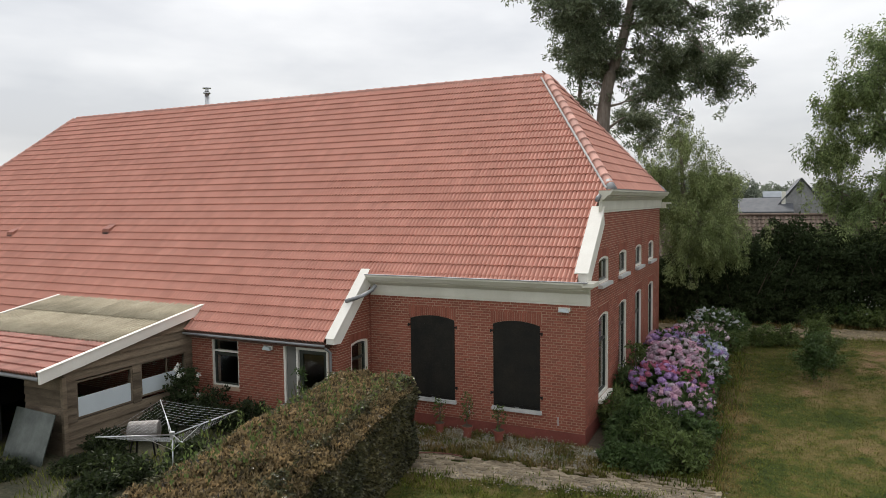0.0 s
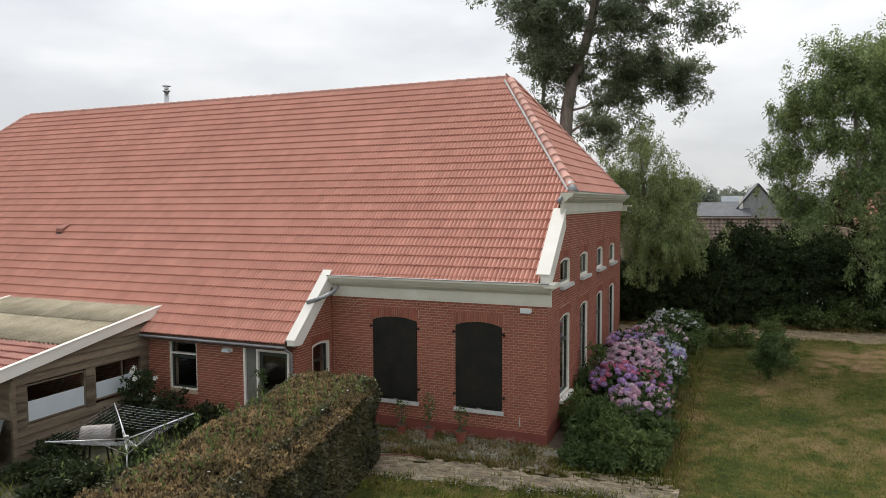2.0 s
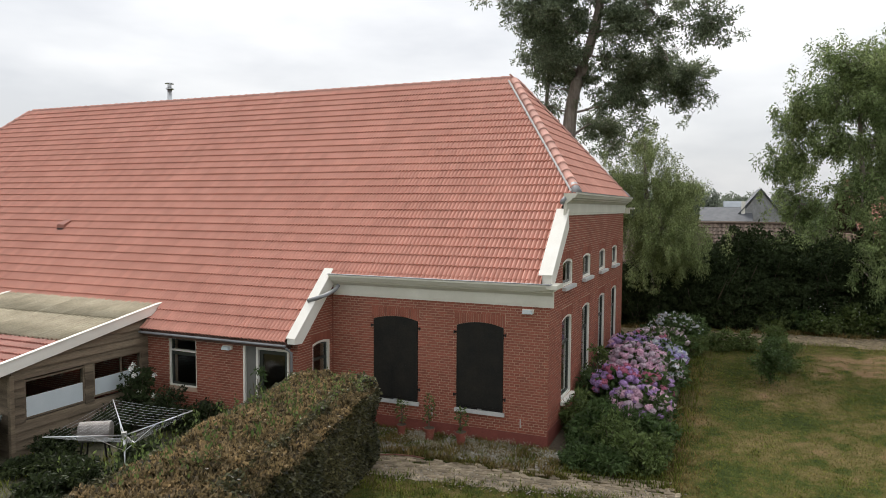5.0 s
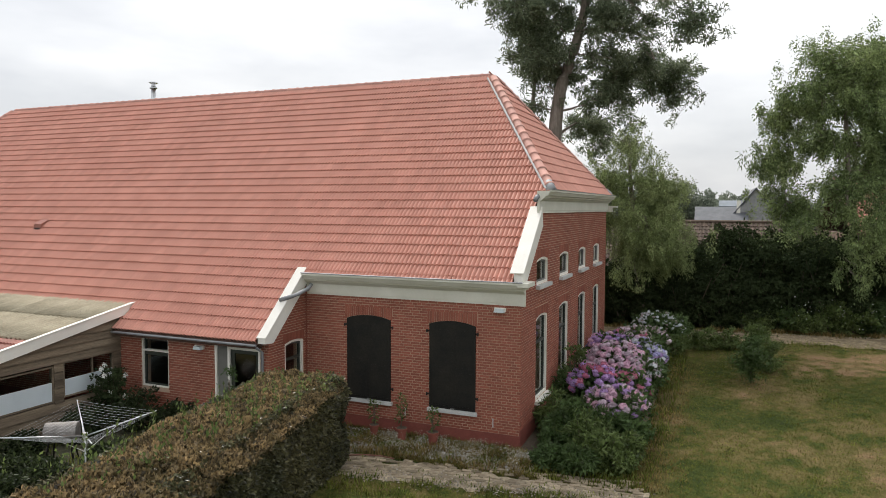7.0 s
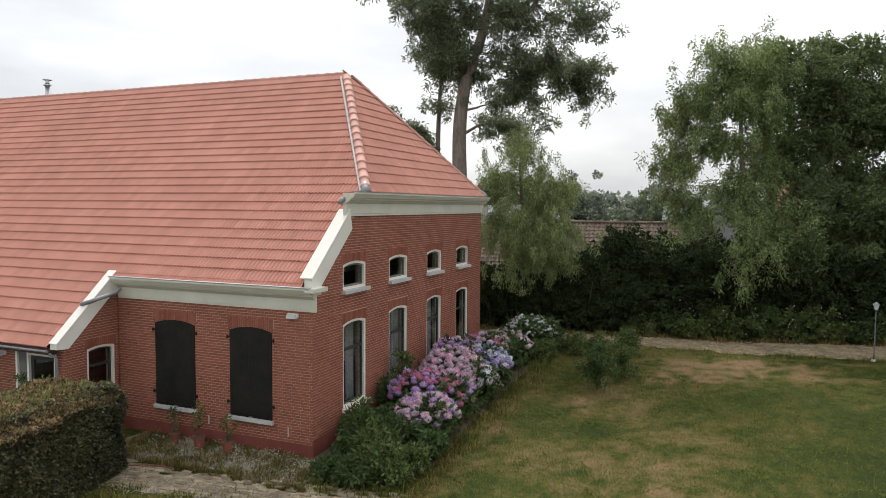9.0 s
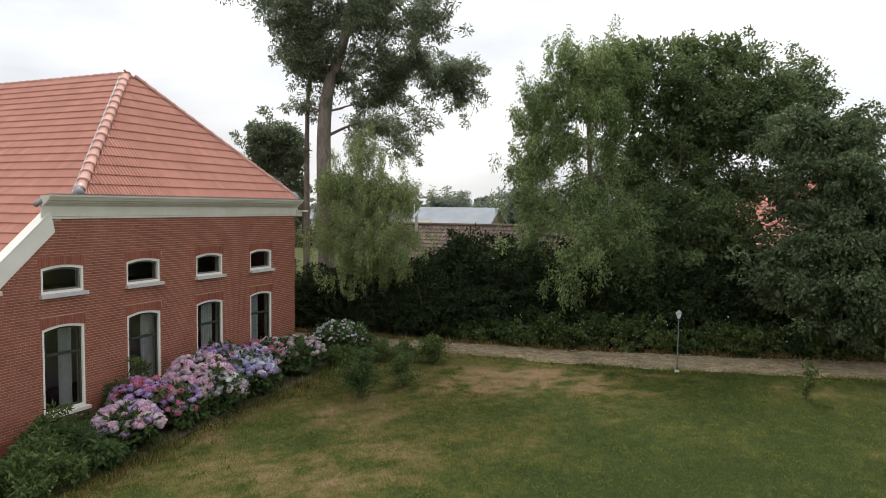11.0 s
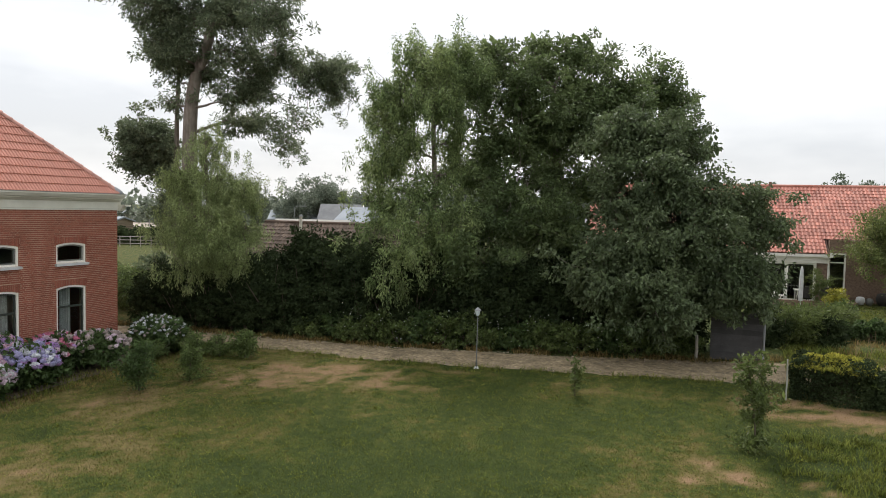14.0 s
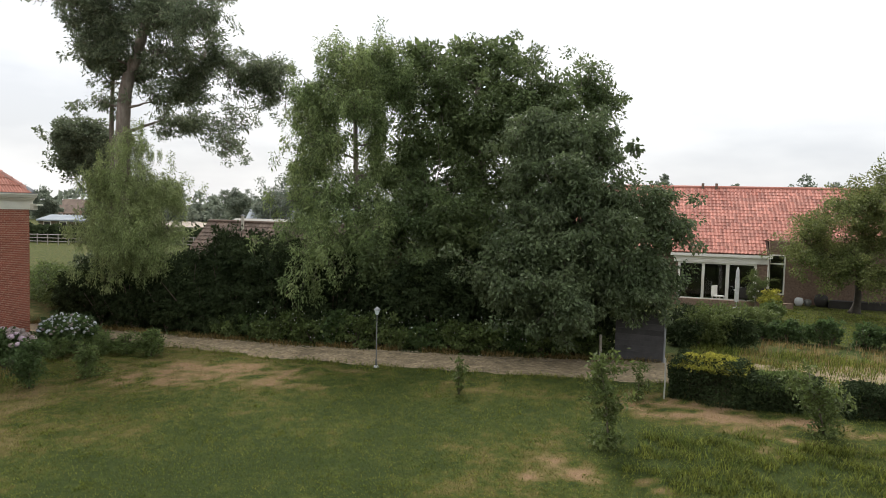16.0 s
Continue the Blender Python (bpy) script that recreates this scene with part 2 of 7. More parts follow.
def tube_into(vs, fs, pts, radii, sides=7):
    """A tapered tube along points, added to vertex and face lists."""
    base = len(vs)
    up = Vector((0.3, 0.2, 1))
    for i, p in enumerate(pts):
        d = (Vector(pts[min(i + 1, len(pts) - 1)]) - Vector(pts[max(i - 1, 0)])).normalized()
        a = d.cross(up if abs(d.z) < 0.95 else Vector((1, 0, 0))).normalized()
        b = d.cross(a)
        for k in range(sides):
            w = 2 * math.pi * k / sides
            q = Vector(p) + (a * math.cos(w) + b * math.sin(w)) * radii[i]
            vs.append(tuple(q))
    for i in range(len(pts) - 1):
        for k in range(sides):
            k2 = (k + 1) % sides
            fs.append((base + i * sides + k, base + i * sides + k2, base + (i + 1) * sides + k2, base + (i + 1) * sides + k))
    fs.append(tuple(base + k for k in range(sides))[::-1])
    fs.append(tuple(base + (len(pts) - 1) * sides + k for k in range(sides)))


def tube(pts, radii, sides=8):
    vs, fs = [], []
    if not isinstance(radii, (list, tuple)):
        radii = [radii] * len(pts)
    tube_into(vs, fs, pts, radii, sides)
    return (vs, fs)


def smoothstep(v, a, b):
    t = np.clip((v - a) / (b - a), 0, 1)
    return t * t * (3 - 2 * t)


def ground_z(x, y):
    """The lie of the land: it rises gently from the front of the house to the drive."""
    x, y = np.asarray(x, float), np.asarray(y, float)
    z = 0.6 * np.clip(y / 13.0, 0, 1) + 0.012 * np.clip(x - 10, 0, 14) * smoothstep(y, 2, 12)
    far = smoothstep(np.hypot(x - 5, y - 5), 40, 120)
    return z * (1 - far) + 0.1 * far


def gz(x, y):
    return float(ground_z(x, y))


# ---- foliage: loose leaves laid out round clump centres ----
def leaf_mesh(centres, outward, length, width, rng, droop=0.3, spread=1.0):
    """One folded leaf of two triangles pairs at each centre; outward biases its facing."""
    n = len(centres)
    d = rng.normal(size=(n, 3)) * spread + outward * 0.9
    d[:, 2] -= droop
    d /= np.linalg.norm(d, axis=1)[:, None] + 1e-9
    side = np.cross(d, rng.normal(size=(n, 3)))
    side /= np.linalg.norm(side, axis=1)[:, None] + 1e-9
    nor = np.cross(d, side)
    s = rng.uniform(0.65, 1.3, n)[:, None]
    L, W = length * s, width * s
    tip = centres + d * L
    tail = centres - d * L * 0.1
    a = centres + d * L * 0.42 + side * W * 0.5 + nor * W * 0.18
    b = centres + d * L * 0.42 - side * W * 0.5 + nor * W * 0.18
    v = np.stack([tail, a, tip, b], 1).reshape(-1, 3)
    k = np.arange(n)[:, None] * 4
    f = np.concatenate([k + [0, 1, 2], k + [0, 2, 3]], 0)
    return v, f


def blob_points(blobs, n, rng, shell=0.55):
    """Points in ellipsoids (x, y, z, rx, ry, rz, weight), mostly near the skin, with the way out at each."""
    w = np.array([b[6] if len(b) > 6 else b[3] * b[4] + b[3] * b[5] + b[4] * b[5] for b in blobs])
    pick = rng.choice(len(blobs), n, p=w / w.sum())
    B = np.array([b[:6] for b in blobs])[pick]
    u = rng.normal(size=(n, 3))
    u /= np.linalg.norm(u, axis=1)[:, None]
    r = shell + (1 - shell) * rng.random(n) ** 0.6
    r *= 1 + 0.14 * np.clip(rng.normal(size=n), -2, 1.6)
    return B[:, :3] + u * r[:, None] * B[:, 3:], u


def spray_points(blobs, n, rng, shell=0.4, reach=0.42, each=7):
    """Clump centres gathered into sprays that stand out unevenly from the lobes, with gaps between them."""
    k = max(3, n // each)
    c, u = blob_points(blobs, k, rng, shell)
    c = c + u * (np.clip(rng.normal(size=(k, 1)), -2, 0.9) * 0.24 - 0.06) + rng.normal(size=(k, 3)) * 0.12
    s = rng.integers(0, k, n)
    d = rng.normal(size=(n, 3)) * reach * rng.uniform(0.5, 1.3, k)[s][:, None]
    d[:, 2] *= 0.85
    return c[s] + d, u[s]


def foliage(blobs, clumps, per, radius, length, width, seed, droop=0.3, shell=0.55, hang=0.0, floor=None, at=None):
    """Leaves gathered in clumps over blobs: an uneven crown with gaps."""
    rng = np.random.default_rng(seed)
    c, u = at or blob_points(blobs, clumps, rng, shell)
    off = rng.normal(size=(clumps, per, 3))
    off /= np.linalg.norm(off, axis=2, keepdims=True) + 1e-9
    off *= rng.random((clumps, per, 1)) ** 0.45 * radius * 1.55 * rng.uniform(0.55, 1.25, (clumps, 1, 1))
    off[:, :, 2] *= 0.7
    if hang:
        off[:, :, 2] -= np.abs(rng.normal(size=(clumps, per))) * hang
        off[:, :, :2] *= 0.6
    p = (c[:, None, :] + off).reshape(-1, 3)
    o = np.repeat(u, per, 0) * 0.6 + (off / (np.linalg.norm(off, axis=2, keepdims=True) + 1e-9)).reshape(-1, 3) * 0.9
    if floor is not None:
        ok = p[:, 2] > floor
        p, o = p[ok], o[ok]
    return leaf_mesh(p, o, length, width, rng, droop)


def boughs(stem, blobs, r0, rng):
    """A crooked stem and limbs that grow out to each lobe of the crown, nearest first; gives the mesh and the points along the wood."""
    vs, fs, nodes = [], [], []
    P = [Vector(q) for q in stem]
    line = []
    for i in range(len(P) - 1):
        a, b, c, d = P[max(i - 1, 0)], P[i], P[i + 1], P[min(i + 2, len(P) - 1)]
        for k in range(4):
            t = k / 4
            line.append(0.5 * (2 * b + (c - a) * t + (2 * a - 5 * b + 4 * c - d) * t * t + (3 * b - a - 3 * c + d) * t ** 3))
    line.append(P[-1])
    n = len(line)
    rad = [r0 * (1 + 0.45 * max(0, 1 - i / 2.5)) * (1 - 0.62 * i / (n - 1)) for i in range(n)]
    tube_into(vs, fs, line, rad, 9)
    for i, q in enumerate(line):
        if i > n * 0.3:
            nodes.append((q, rad[i]))
    todo = [Vector(b[:3]) for b in blobs]
    while todo:
        best = None
        for j, c in enumerate(todo):
            for q, r in nodes:
                v = c - q
                cost = v.length + max(0.0, 0.25 * v.length - v.z) * 0.8 - 6 * min(r, 0.12)
                if best is None or cost < best[0]:
                    best = (cost, j, q, r)
        _, j, q, r = best
        c = todo.pop(j)
        ln = (c - q).length
        ra = min(r * 0.75, 0.03 + 0.024 * ln)
        mid = q.lerp(c, 0.5) + Vector((rng.normal() * 0.09, rng.normal() * 0.09, rng.normal() * 0.08 - 0.04)) * ln
        pts = []
        for i in range(6):
            t = i / 5
            pts.append(q.lerp(mid, t).lerp(mid.lerp(c, t), t) + Vector(rng.normal(size=3).tolist()) * 0.025 * ln * (0 < i < 5))
        rr = [ra * (1 - 0.72 * i / 5) for i in range(6)]
        tube_into(vs, fs, pts, rr, 6)
        nodes += list(zip(pts[2:], rr[2:]))
    return (vs, fs), np.array([tuple(q) for q, _ in nodes])


def twigs_to(centres, nodes, r, rng, reach=2.2):
    """A thin bent twig from the nearest point of the wood to each clump of leaves."""
    d = np.linalg.norm(centres[:, None] - nodes[None], axis=2)
    k = d.argmin(1)
    ok = d[np.arange(len(centres)), k] < reach
    e, b = centres[ok], nodes[k[ok]]
    m = (e + b) / 2 + rng.normal(size=e.shape) * 0.08 + np.array([0, 0, -0.06])
    n = len(e)
    ring = []
    for p, q in ((b, r), (m, r * 0.7), (e, r * 0.25)):
        for w in (0.0, 2.1, 4.2):
            ring.append(p + np.array([math.cos(w) * q, math.sin(w) * q, 0.4 * q * math.sin(w + 1)]))
    v = np.stack(ring, 1).reshape(-1, 3)
    f = [[i + 3 * j, (i + 1) % 3 + 3 * j, (i + 1) % 3 + 3 * j + 3, i + 3 * j + 3] for j in range(2) for i in range(3)]
    return v, (np.arange(n)[:, None, None] * 9 + np.array(f)).reshape(-1, 4)


def tree(name, at, label, blobs, leaf, clumps, per, radius, length, width, seed, trunk_r=0.2, stem=None, droop=0.3,
         shell=0.55, hang=0.0, group="", bark=None, kind="", category="tree", inner=0, twig_r=0.014, spread=1.5, low=0.05):
    """Lobes (x, y, z, r) or with three radii: wood grows out to them, twigs to clumps of leaves on them."""
    lobes = [(*b, b[3], b[3] * 0.9) if len(b) == 4 else b for b in blobs]
    ob = thing(name, at, label, category, group, kind)
    rng = np.random.default_rng(seed + 100)
    wood, nodes = boughs([at, *stem], lobes, trunk_r, rng)
    part("trunk", wood, bark or M_BARK, ob, smooth=True)
    sprays = spray_points(lobes, clumps, np.random.default_rng(seed), shell, radius * spread)
    if twig_r:
        tagged(part("twig_wood", twigs_to(sprays[0], nodes, twig_r, rng), bark or M_BARK, ob), kind="stuff")
    part("crown", foliage(lobes, clumps, per, radius, length, width, seed, droop, shell, hang, at[2] + low, sprays), leaf, ob)
    # oversized hidden leaves added inside the crown to block light through it
    if inner:
        c, u = blob_points([(*b[:3], b[3] * 0.72, b[4] * 0.72, b[5] * 0.72) for b in lobes], inner, rng, 0.1)
        part("inner_leaves", leaf_mesh(c, u, length * 1.9, width * 2.2, rng, droop), leaf, ob)
    return ob


# ---- walls: strips round openings, bricks proud of recessed mortar ----
class Wall:
    """A wall face: u along it, z up, d outward from the brick face."""

    def __init__(self, o, du, n):
        self.o, self.du, self.n = Vector(o), Vector(du), Vector(n)

    def at(self, u, z, d=0.0):
        return self.o + self.du * u + self.n * d + Vector((0, 0, z))

    def slab(self, bm, pts, d0, d1):
        """A polygon of (u, z) points swept from depth d0 to d1."""
        a = [bm.verts.new(self.at(u, z, d0)) for u, z in pts]
        b = [bm.verts.new(self.at(u, z, d1)) for u, z in pts]
        k = len(pts)
        bm.faces.new(a)
        bm.faces.new(b[::-1])
        for i in range(k):
            bm.faces.new((a[i], b[i], b[(i + 1) % k], a[(i + 1) % k]))

    def block(self, bm, u0, u1, z0, z1, d0, d1):
        self.slab(bm, [(u0, z0), (u1, z0), (u1, z1), (u0, z1)], d0, d1)


def arch_pts(u0, u1, zs, zc, n=8):
    """Points of a segmental arch from the left springing to the right."""
    return [(u0 + (u1 - u0) * i / n, zs + (zc - zs) * (1 - (2 * i / n - 1) ** 2)) for i in range(n + 1)]


def wall_body(wall, u0, u1, z0, top, openings, cuts=(), thick=0.3):
    """openings: (u0, u1, z0, spring, crown). top(u): the wall's upper edge."""
    us = sorted({u0, u1, *cuts, *[v for o in openings for v in o[:2] if u0 < v < u1]})
    bm = bmesh.new()
    levels = sorted({v for o in openings for v in (o[2], o[4])})
    low = min(top(u) for u in us)

    def column(a, b, z, z1):
        for q in [v for v in levels if z + 1e-4 < v < z1 - 1e-4] + [z1]:
            wall.block(bm, a, b, z, q, -0.008, -thick)
            z = q

    for a, b in zip(us, us[1:]):
        z = z0
        for o in sorted([o for o in openings if o[0] <= a + 1e-6 and o[1] >= b - 1e-6], key=lambda o: o[2]):
            if o[2] > z + 1e-4:
                column(a, b, z, o[2])
            z = o[4]
        rest = [v for v in levels if z + 1e-4 < v < min(low, top(a), top(b)) - 1e-3]
        if rest:
            column(a, b, z, rest[-1])
            z = rest[-1]
        wall.slab(bm, [(a, z), (b, z), (b, top(b)), (a, top(a))], -0.008, -thick)
    for o in openings:
        if o[4] > o[3]:
            arc = arch_pts(o[0], o[1], o[3], o[4])
            half = len(arc) // 2
            wall.slab(bm, [(o[0], o[4]), *arc[: half + 1]][::-1], -0.0078, -thick)
            wall.slab(bm, [*arc[half:], (o[1], o[4])][::-1], -0.0078, -thick)
    bmesh.ops.remove_doubles(bm, verts=bm.verts, dist=0.0005)
    return bm


BRICK_L, BRICK_H, COURSE, JOINT = 0.215, 0.048, 0.061, 0.013


def brick_rows(u0, u1, z0, top, openings, soldiers=True):
    """(u0, u1, z0, z1) of each brick in alternating courses of stretchers and headers."""
    rows = []
    k = 0
    z = z0
    zmax = max(top(u0 + (u1 - u0) * i / 40) for i in range(41))
    while z + BRICK_H < zmax:
        zm = z + BRICK_H
        blocked = []
        for o in openings:
            if z + BRICK_H > o[2] - 0.07 and z < o[4]:
                blocked.append((o[0] - 0.005, o[1] + 0.005))
            elif soldiers and o[4] <= z + BRICK_H * 0.5 and z + BRICK_H * 0.5 < o[4] + 0.2:
                blocked.append((o[0] - 0.058, o[1] + 0.056))
        L = BRICK_L if k % 2 == 0 else (BRICK_L - JOINT) / 2
        u = u0 - (0.0 if k % 4 == 0 else BRICK_L * (0.5 if k % 4 == 2 else 0.25))
        while u < u1:
            a, b = max(u, u0), min(u + L, u1)
            u += L + JOINT
            segs = [(a, b)]
            for p, q in blocked:
                segs = [s for (c, d) in segs for s in ((c, min(d, p)), (max(c, q), d)) if s[1] - s[0] > 0.012]
            for c, d in segs:
                if d - c > 0.012 and zm < min(top(c), top(d)):
                    rows.append((c, d, z, zm))
        z += COURSE
        k += 1
    if soldiers:
        for o in openings:
            u = o[0] - 0.05
            while u < o[1] + 0.02:
                m = min(max((u + 0.025 - o[0]) / (o[1] - o[0]), 0), 1)
                zb = o[3] + (o[4] - o[3]) * (1 - (2 * m - 1) ** 2)
                rows.append((u, u + 0.048, zb + 0.004, o[4] + 0.195))
                u += 0.058
    return rows


def brick_faces(wall, rows, proud=0.0):
    r = np.array(rows)
    n = len(r)
    o, du, nn = (np.array(v) for v in (wall.o, wall.du, wall.n))
    u = np.stack([r[:, 0], r[:, 1], r[:, 1], r[:, 0]], 1)
    z = np.stack([r[:, 2], r[:, 2], r[:, 3], r[:, 3]], 1)
    jit = np.random.default_rng(n).uniform(-0.0015, 0.0015, n)[:, None]
    flat = o + u[..., None] * du + z[..., None] * np.array([0, 0, 1.0])
    front, back = flat + (proud + jit)[..., None] * nn, flat - 0.012 * nn
    v = np.concatenate([front, back], 1).reshape(-1, 3)
    k = np.arange(n)[:, None] * 8
    f = np.concatenate([k + q for q in ([0, 1, 2, 3], [0, 4, 5, 1], [1, 5, 6, 2], [2, 6, 7, 3], [3, 7, 4, 0])], 0)
    return v, f


BRICK_MESH = {}


def lay_bricks(wall, rows, stretch, parent):
    """Bricks inside the stretch of u as pieces; all others joined."""
    near, rest = [], []
    for r in rows:
        full = any(abs(r[1] - r[0] - L) < 1e-4 for L in (BRICK_L, (BRICK_L - JOINT) / 2)) and abs(r[3] - r[2] - BRICK_H) < 1e-4
        (near if full and stretch[0] <= r[0] and r[1] <= stretch[1] and len(near) < 300 else rest).append(r)
    if rest:
        tagged(part("bricks", brick_faces(wall, rest), M_BRICKS, parent), kind="stuff")
    base = base_of(parent)
    turn = Matrix((wall.du, -wall.n, (0, 0, 1))).transposed().to_4x4()
    for r in near:
        L = round(r[1] - r[0], 4)
        if L not in BRICK_MESH:
            me = as_mesh(brick_faces(Wall((0, 0, 0), (1, 0, 0), (0, -1, 0)), [(0, L, 0, BRICK_H)]), "brick")
            me.materials.append(M_BRICK)
            BRICK_MESH[L] = me
        b = new("brick", BRICK_MESH[L])
        b.parent = parent
        b.matrix_basis = Matrix.Translation(wall.at(r[0], r[2], random.uniform(-0.001, 0.002)) - base) @ turn


# ---- the farmhouse ----
def z_roof(y):
    return 3.78 + 0.905 * y


RIDGE_Y, RIDGE_Z, RIDGE_R, RIDGE_L, EAVE_LOW = 6.18, 9.37, -2.85, -24.25, -1.72
house = thing("farmhouse", (0, 0, 0), "red brick farmhouse with long red tiled hipped roof and white trim", "house")
W_FRONT = Wall((0, 0, 0), (1, 0, 0), (0, -1, 0))
W_GABLE = Wall((0, 0, 0), (0, 1, 0), (1, 0, 0))
W_SIDE = Wall((-5.5, 0, 0), (0, 1, 0), (1, 0, 0))
W_WING = Wall((0, -1.5, 0), (1, 0, 0), (0, -1, 0))

SHUTTERS = [(-4.34, -3.16, 0.70, 2.64, 2.73), (-2.17, -1.04, 0.70, 2.64, 2.73)]
GABLE_Y = [(1.24, 2.31), (3.53, 4.60), (5.91, 6.97), (8.20, 9.25)]
TALL = [(a, b, 0.76, 2.69, 2.76) for a, b in GABLE_Y]
SMALL = [(a, b, 3.48, 4.055, 4.12) for a, b in GABLE_Y]
SIDE_WIN = [(-0.90, -0.13, 0.75, 2.05, 2.10)]
WING_OPEN = [(-9.37, -8.50, 0.82, 2.04, 2.04), (-7.06, -5.72, 0.0, 2.04, 2.04)]


def gable_top(y):
    return min(5.25, z_roof(y) - 0.12)


def wall_of(name, wall, u0, u1, top, openings, cuts=(), plinth=0.3, stretch=(0, -1), soldiers=True, z0=-0.3):
    w = part(name, wall_body(wall, u0 + 0.012, u1 - 0.012, z0, top, openings, cuts), M_MORTAR, house)
    bm = bmesh.new()
    gaps = sorted([(o[0], o[1]) for o in openings if o[2] < plinth])
    u = u0
    for a, b in [*gaps, (u1, u1)]:
        if a > u:
            wall.block(bm, u, a, z0 + 0.01, plinth - 0.01, 0.012, -0.02)
        u = b
    part("plinth", bm, M_PLINTH, w)
    lay_bricks(wall, brick_rows(u0, u1, plinth, top, openings, soldiers), stretch, w)
    return w


wall_of("front_wall", W_FRONT, -5.5, 0.0, lambda u: 3.3, SHUTTERS, stretch=(-0.95, 0.01))
wall_of("gable_wall", W_GABLE, 0.0, 10.5, gable_top, TALL + SMALL, cuts=(0.8, 1.62, 1.63), stretch=(0, 1.0), plinth=0.42)
wall_of("side_wall", W_SIDE, -1.5, 0.0, lambda u: z_roof(u) - 0.12, SIDE_WIN)
wall_of("wing_wall", W_WING, -27.0, -5.5, lambda u: 2.26, WING_OPEN, soldiers=False)
part("back_wall", boxes((-27, -0.33, 10.25, 10.5, -0.3, 5.6), (-27.3, -27, -1.5, 10.5, -0.3, 2.4), (-5.8, -5.5, 0.3, 10.2, -0.3, 3.2)), M_PLINTH, house)
part("upper_floor", boxes((-26, -0.35, 0.4, 10.1, 3.1, 3.25)), M_UNDER, house)
part("ground_floor", boxes((-27, -5.9, -1.15, 10.1, 0.2, 0.35), (-5.9, -0.35, 0.35, 10.1, 0.2, 0.35)), M_UNDER, house)
part("inner_wall", boxes((-3.6, -3.45, 0.4, 10.1, 0.35, 3.1), (-3.6, -3.45, 2.6, 9.6, 3.25, 5.2)), mat("room_plaster", (0.42, 0.38, 0.33), (0.52, 0.48, 0.42), 1.0, 0.9), house)


def ring(wall, o, t, d0, d1, arch=True):
    """A frame with an arched head just inside the opening o."""
    u0, u1, z0, zs, zc = o
    out = [(u0, z0), *(arch_pts(u0, u1, zs, zc) if zc > zs else [(u0, zc), (u1, zc)]), (u1, z0)]
    inn = [(u0 + t, z0 + t), *(arch_pts(u0 + t, u1 - t, zs - t, zc - t) if zc > zs else [(u0 + t, zc - t), (u1 - t, zc - t)]), (u1 - t, z0 + t)]
    bm = bmesh.new()
    k = len(out)
    V = [[bm.verts.new(wall.at(u, z, d)) for u, z in p] for p, d in ((out, d0), (inn, d0), (out, d1), (inn, d1))]
    for i in range(k):
        j = (i + 1) % k
        for a, b in ((0, 1), (1, 3), (3, 2), (2, 0)):
            bm.faces.new((V[a][i], V[a][j], V[b][j], V[b][i]))
    return bm


def pane_of(wall, o, t, d):
    u0, u1, z0, zs, zc = o
    pts = [(u0 + t, z0 + t), (u1 - t, z0 + t), *(arch_pts(u0 + t, u1 - t, zs - t, zc - t)[::-1] if zc > zs else [(u1 - t, zc - t), (u0 + t, zc - t)])]
    bm = bmesh.new()
    wall.slab(bm, pts, d, d - 0.006)
    return bm


def curtain_of(wall, u0, u1, z0, z1, d):
    bm = bmesh.new()
    n = 24
    rows = [[bm.verts.new(wall.at(u0 + (u1 - u0) * i / n, z, d + 0.035 * math.sin(i * 1.7) * (1.2 if z == z0 else 0.8))) for i in range(n + 1)] for z in (z0, z1)]
    for i in range(n):
        bm.faces.new((rows[0][i], rows[0][i + 1], rows[1][i + 1], rows[1][i]))
    return bm


def window(wall, o, name, label, frame_t=0.056, sash_bar=True, curtain=None, sill=True, depth=0.05):
    w = part(name, ring(wall, o, frame_t, -0.02, -0.16), M_WHITE, house, label)
    u0, u1, z0, zs, zc = o
    t = frame_t - 0.008
    inner = (u0 + t, u1 - t, z0 + t, zs - t, zc - t)
    part("sash", ring(wall, inner, 0.05, -0.07, -0.13), M_SASH if sash_bar else M_GREYP, w)
    if sash_bar:
        bm = bmesh.new()
        zm = z0 + (zc - z0) * 0.66
        wall.block(bm, u0 + t + 0.045, u1 - t - 0.045, zm - 0.03, zm + 0.03, -0.075, -0.135)
        part("meeting_rail", bm, M_SASH, w)
    p = part("pane", pane_of(wall, inner, 0.045, -0.10), M_GLASS, w)
    p.visible_shadow = False
    if sill:
        bm = bmesh.new()
        wall.block(bm, u0 - 0.05, u1 + 0.06, z0 - 0.085, z0 - 0.004, 0.10, -0.12)
        part("sill", bm, M_STONE if sill == "stone" else M_WHITE, w)
    if curtain:
        part("curtain", curtain_of(wall, u0 + (u1 - u0) * curtain[0], u0 + (u1 - u0) * curtain[1], z0 + 0.02, zc - 0.03, -0.30), M_CURTAIN, w, "pale hanging curtain")
    return w


for i, o in enumerate(TALL):
    window(W_GABLE, o, "sash_window", "tall white-framed arched sash window with curtain", curtain=((0.55, 0.86), (0.62, 0.98), (0.45, 0.85), (0.3, 0.66))[i], sill="white")
for o in SMALL:
    window(W_GABLE, o, "attic_window", "small white-framed arched attic window", sash_bar=False, sill="stone")
window(W_SIDE, SIDE_WIN[0], "side_window", "white-framed arched window", curtain=None)
w = window(W_WING, WING_OPEN[0], "wing_window", "white-framed window with a transom", sill=None, frame_t=0.032, sash_bar=True)
bm = bmesh.new()
W_WING.block(bm, -9.34, -8.53, 1.70, 1.735, -0.02, -0.15)
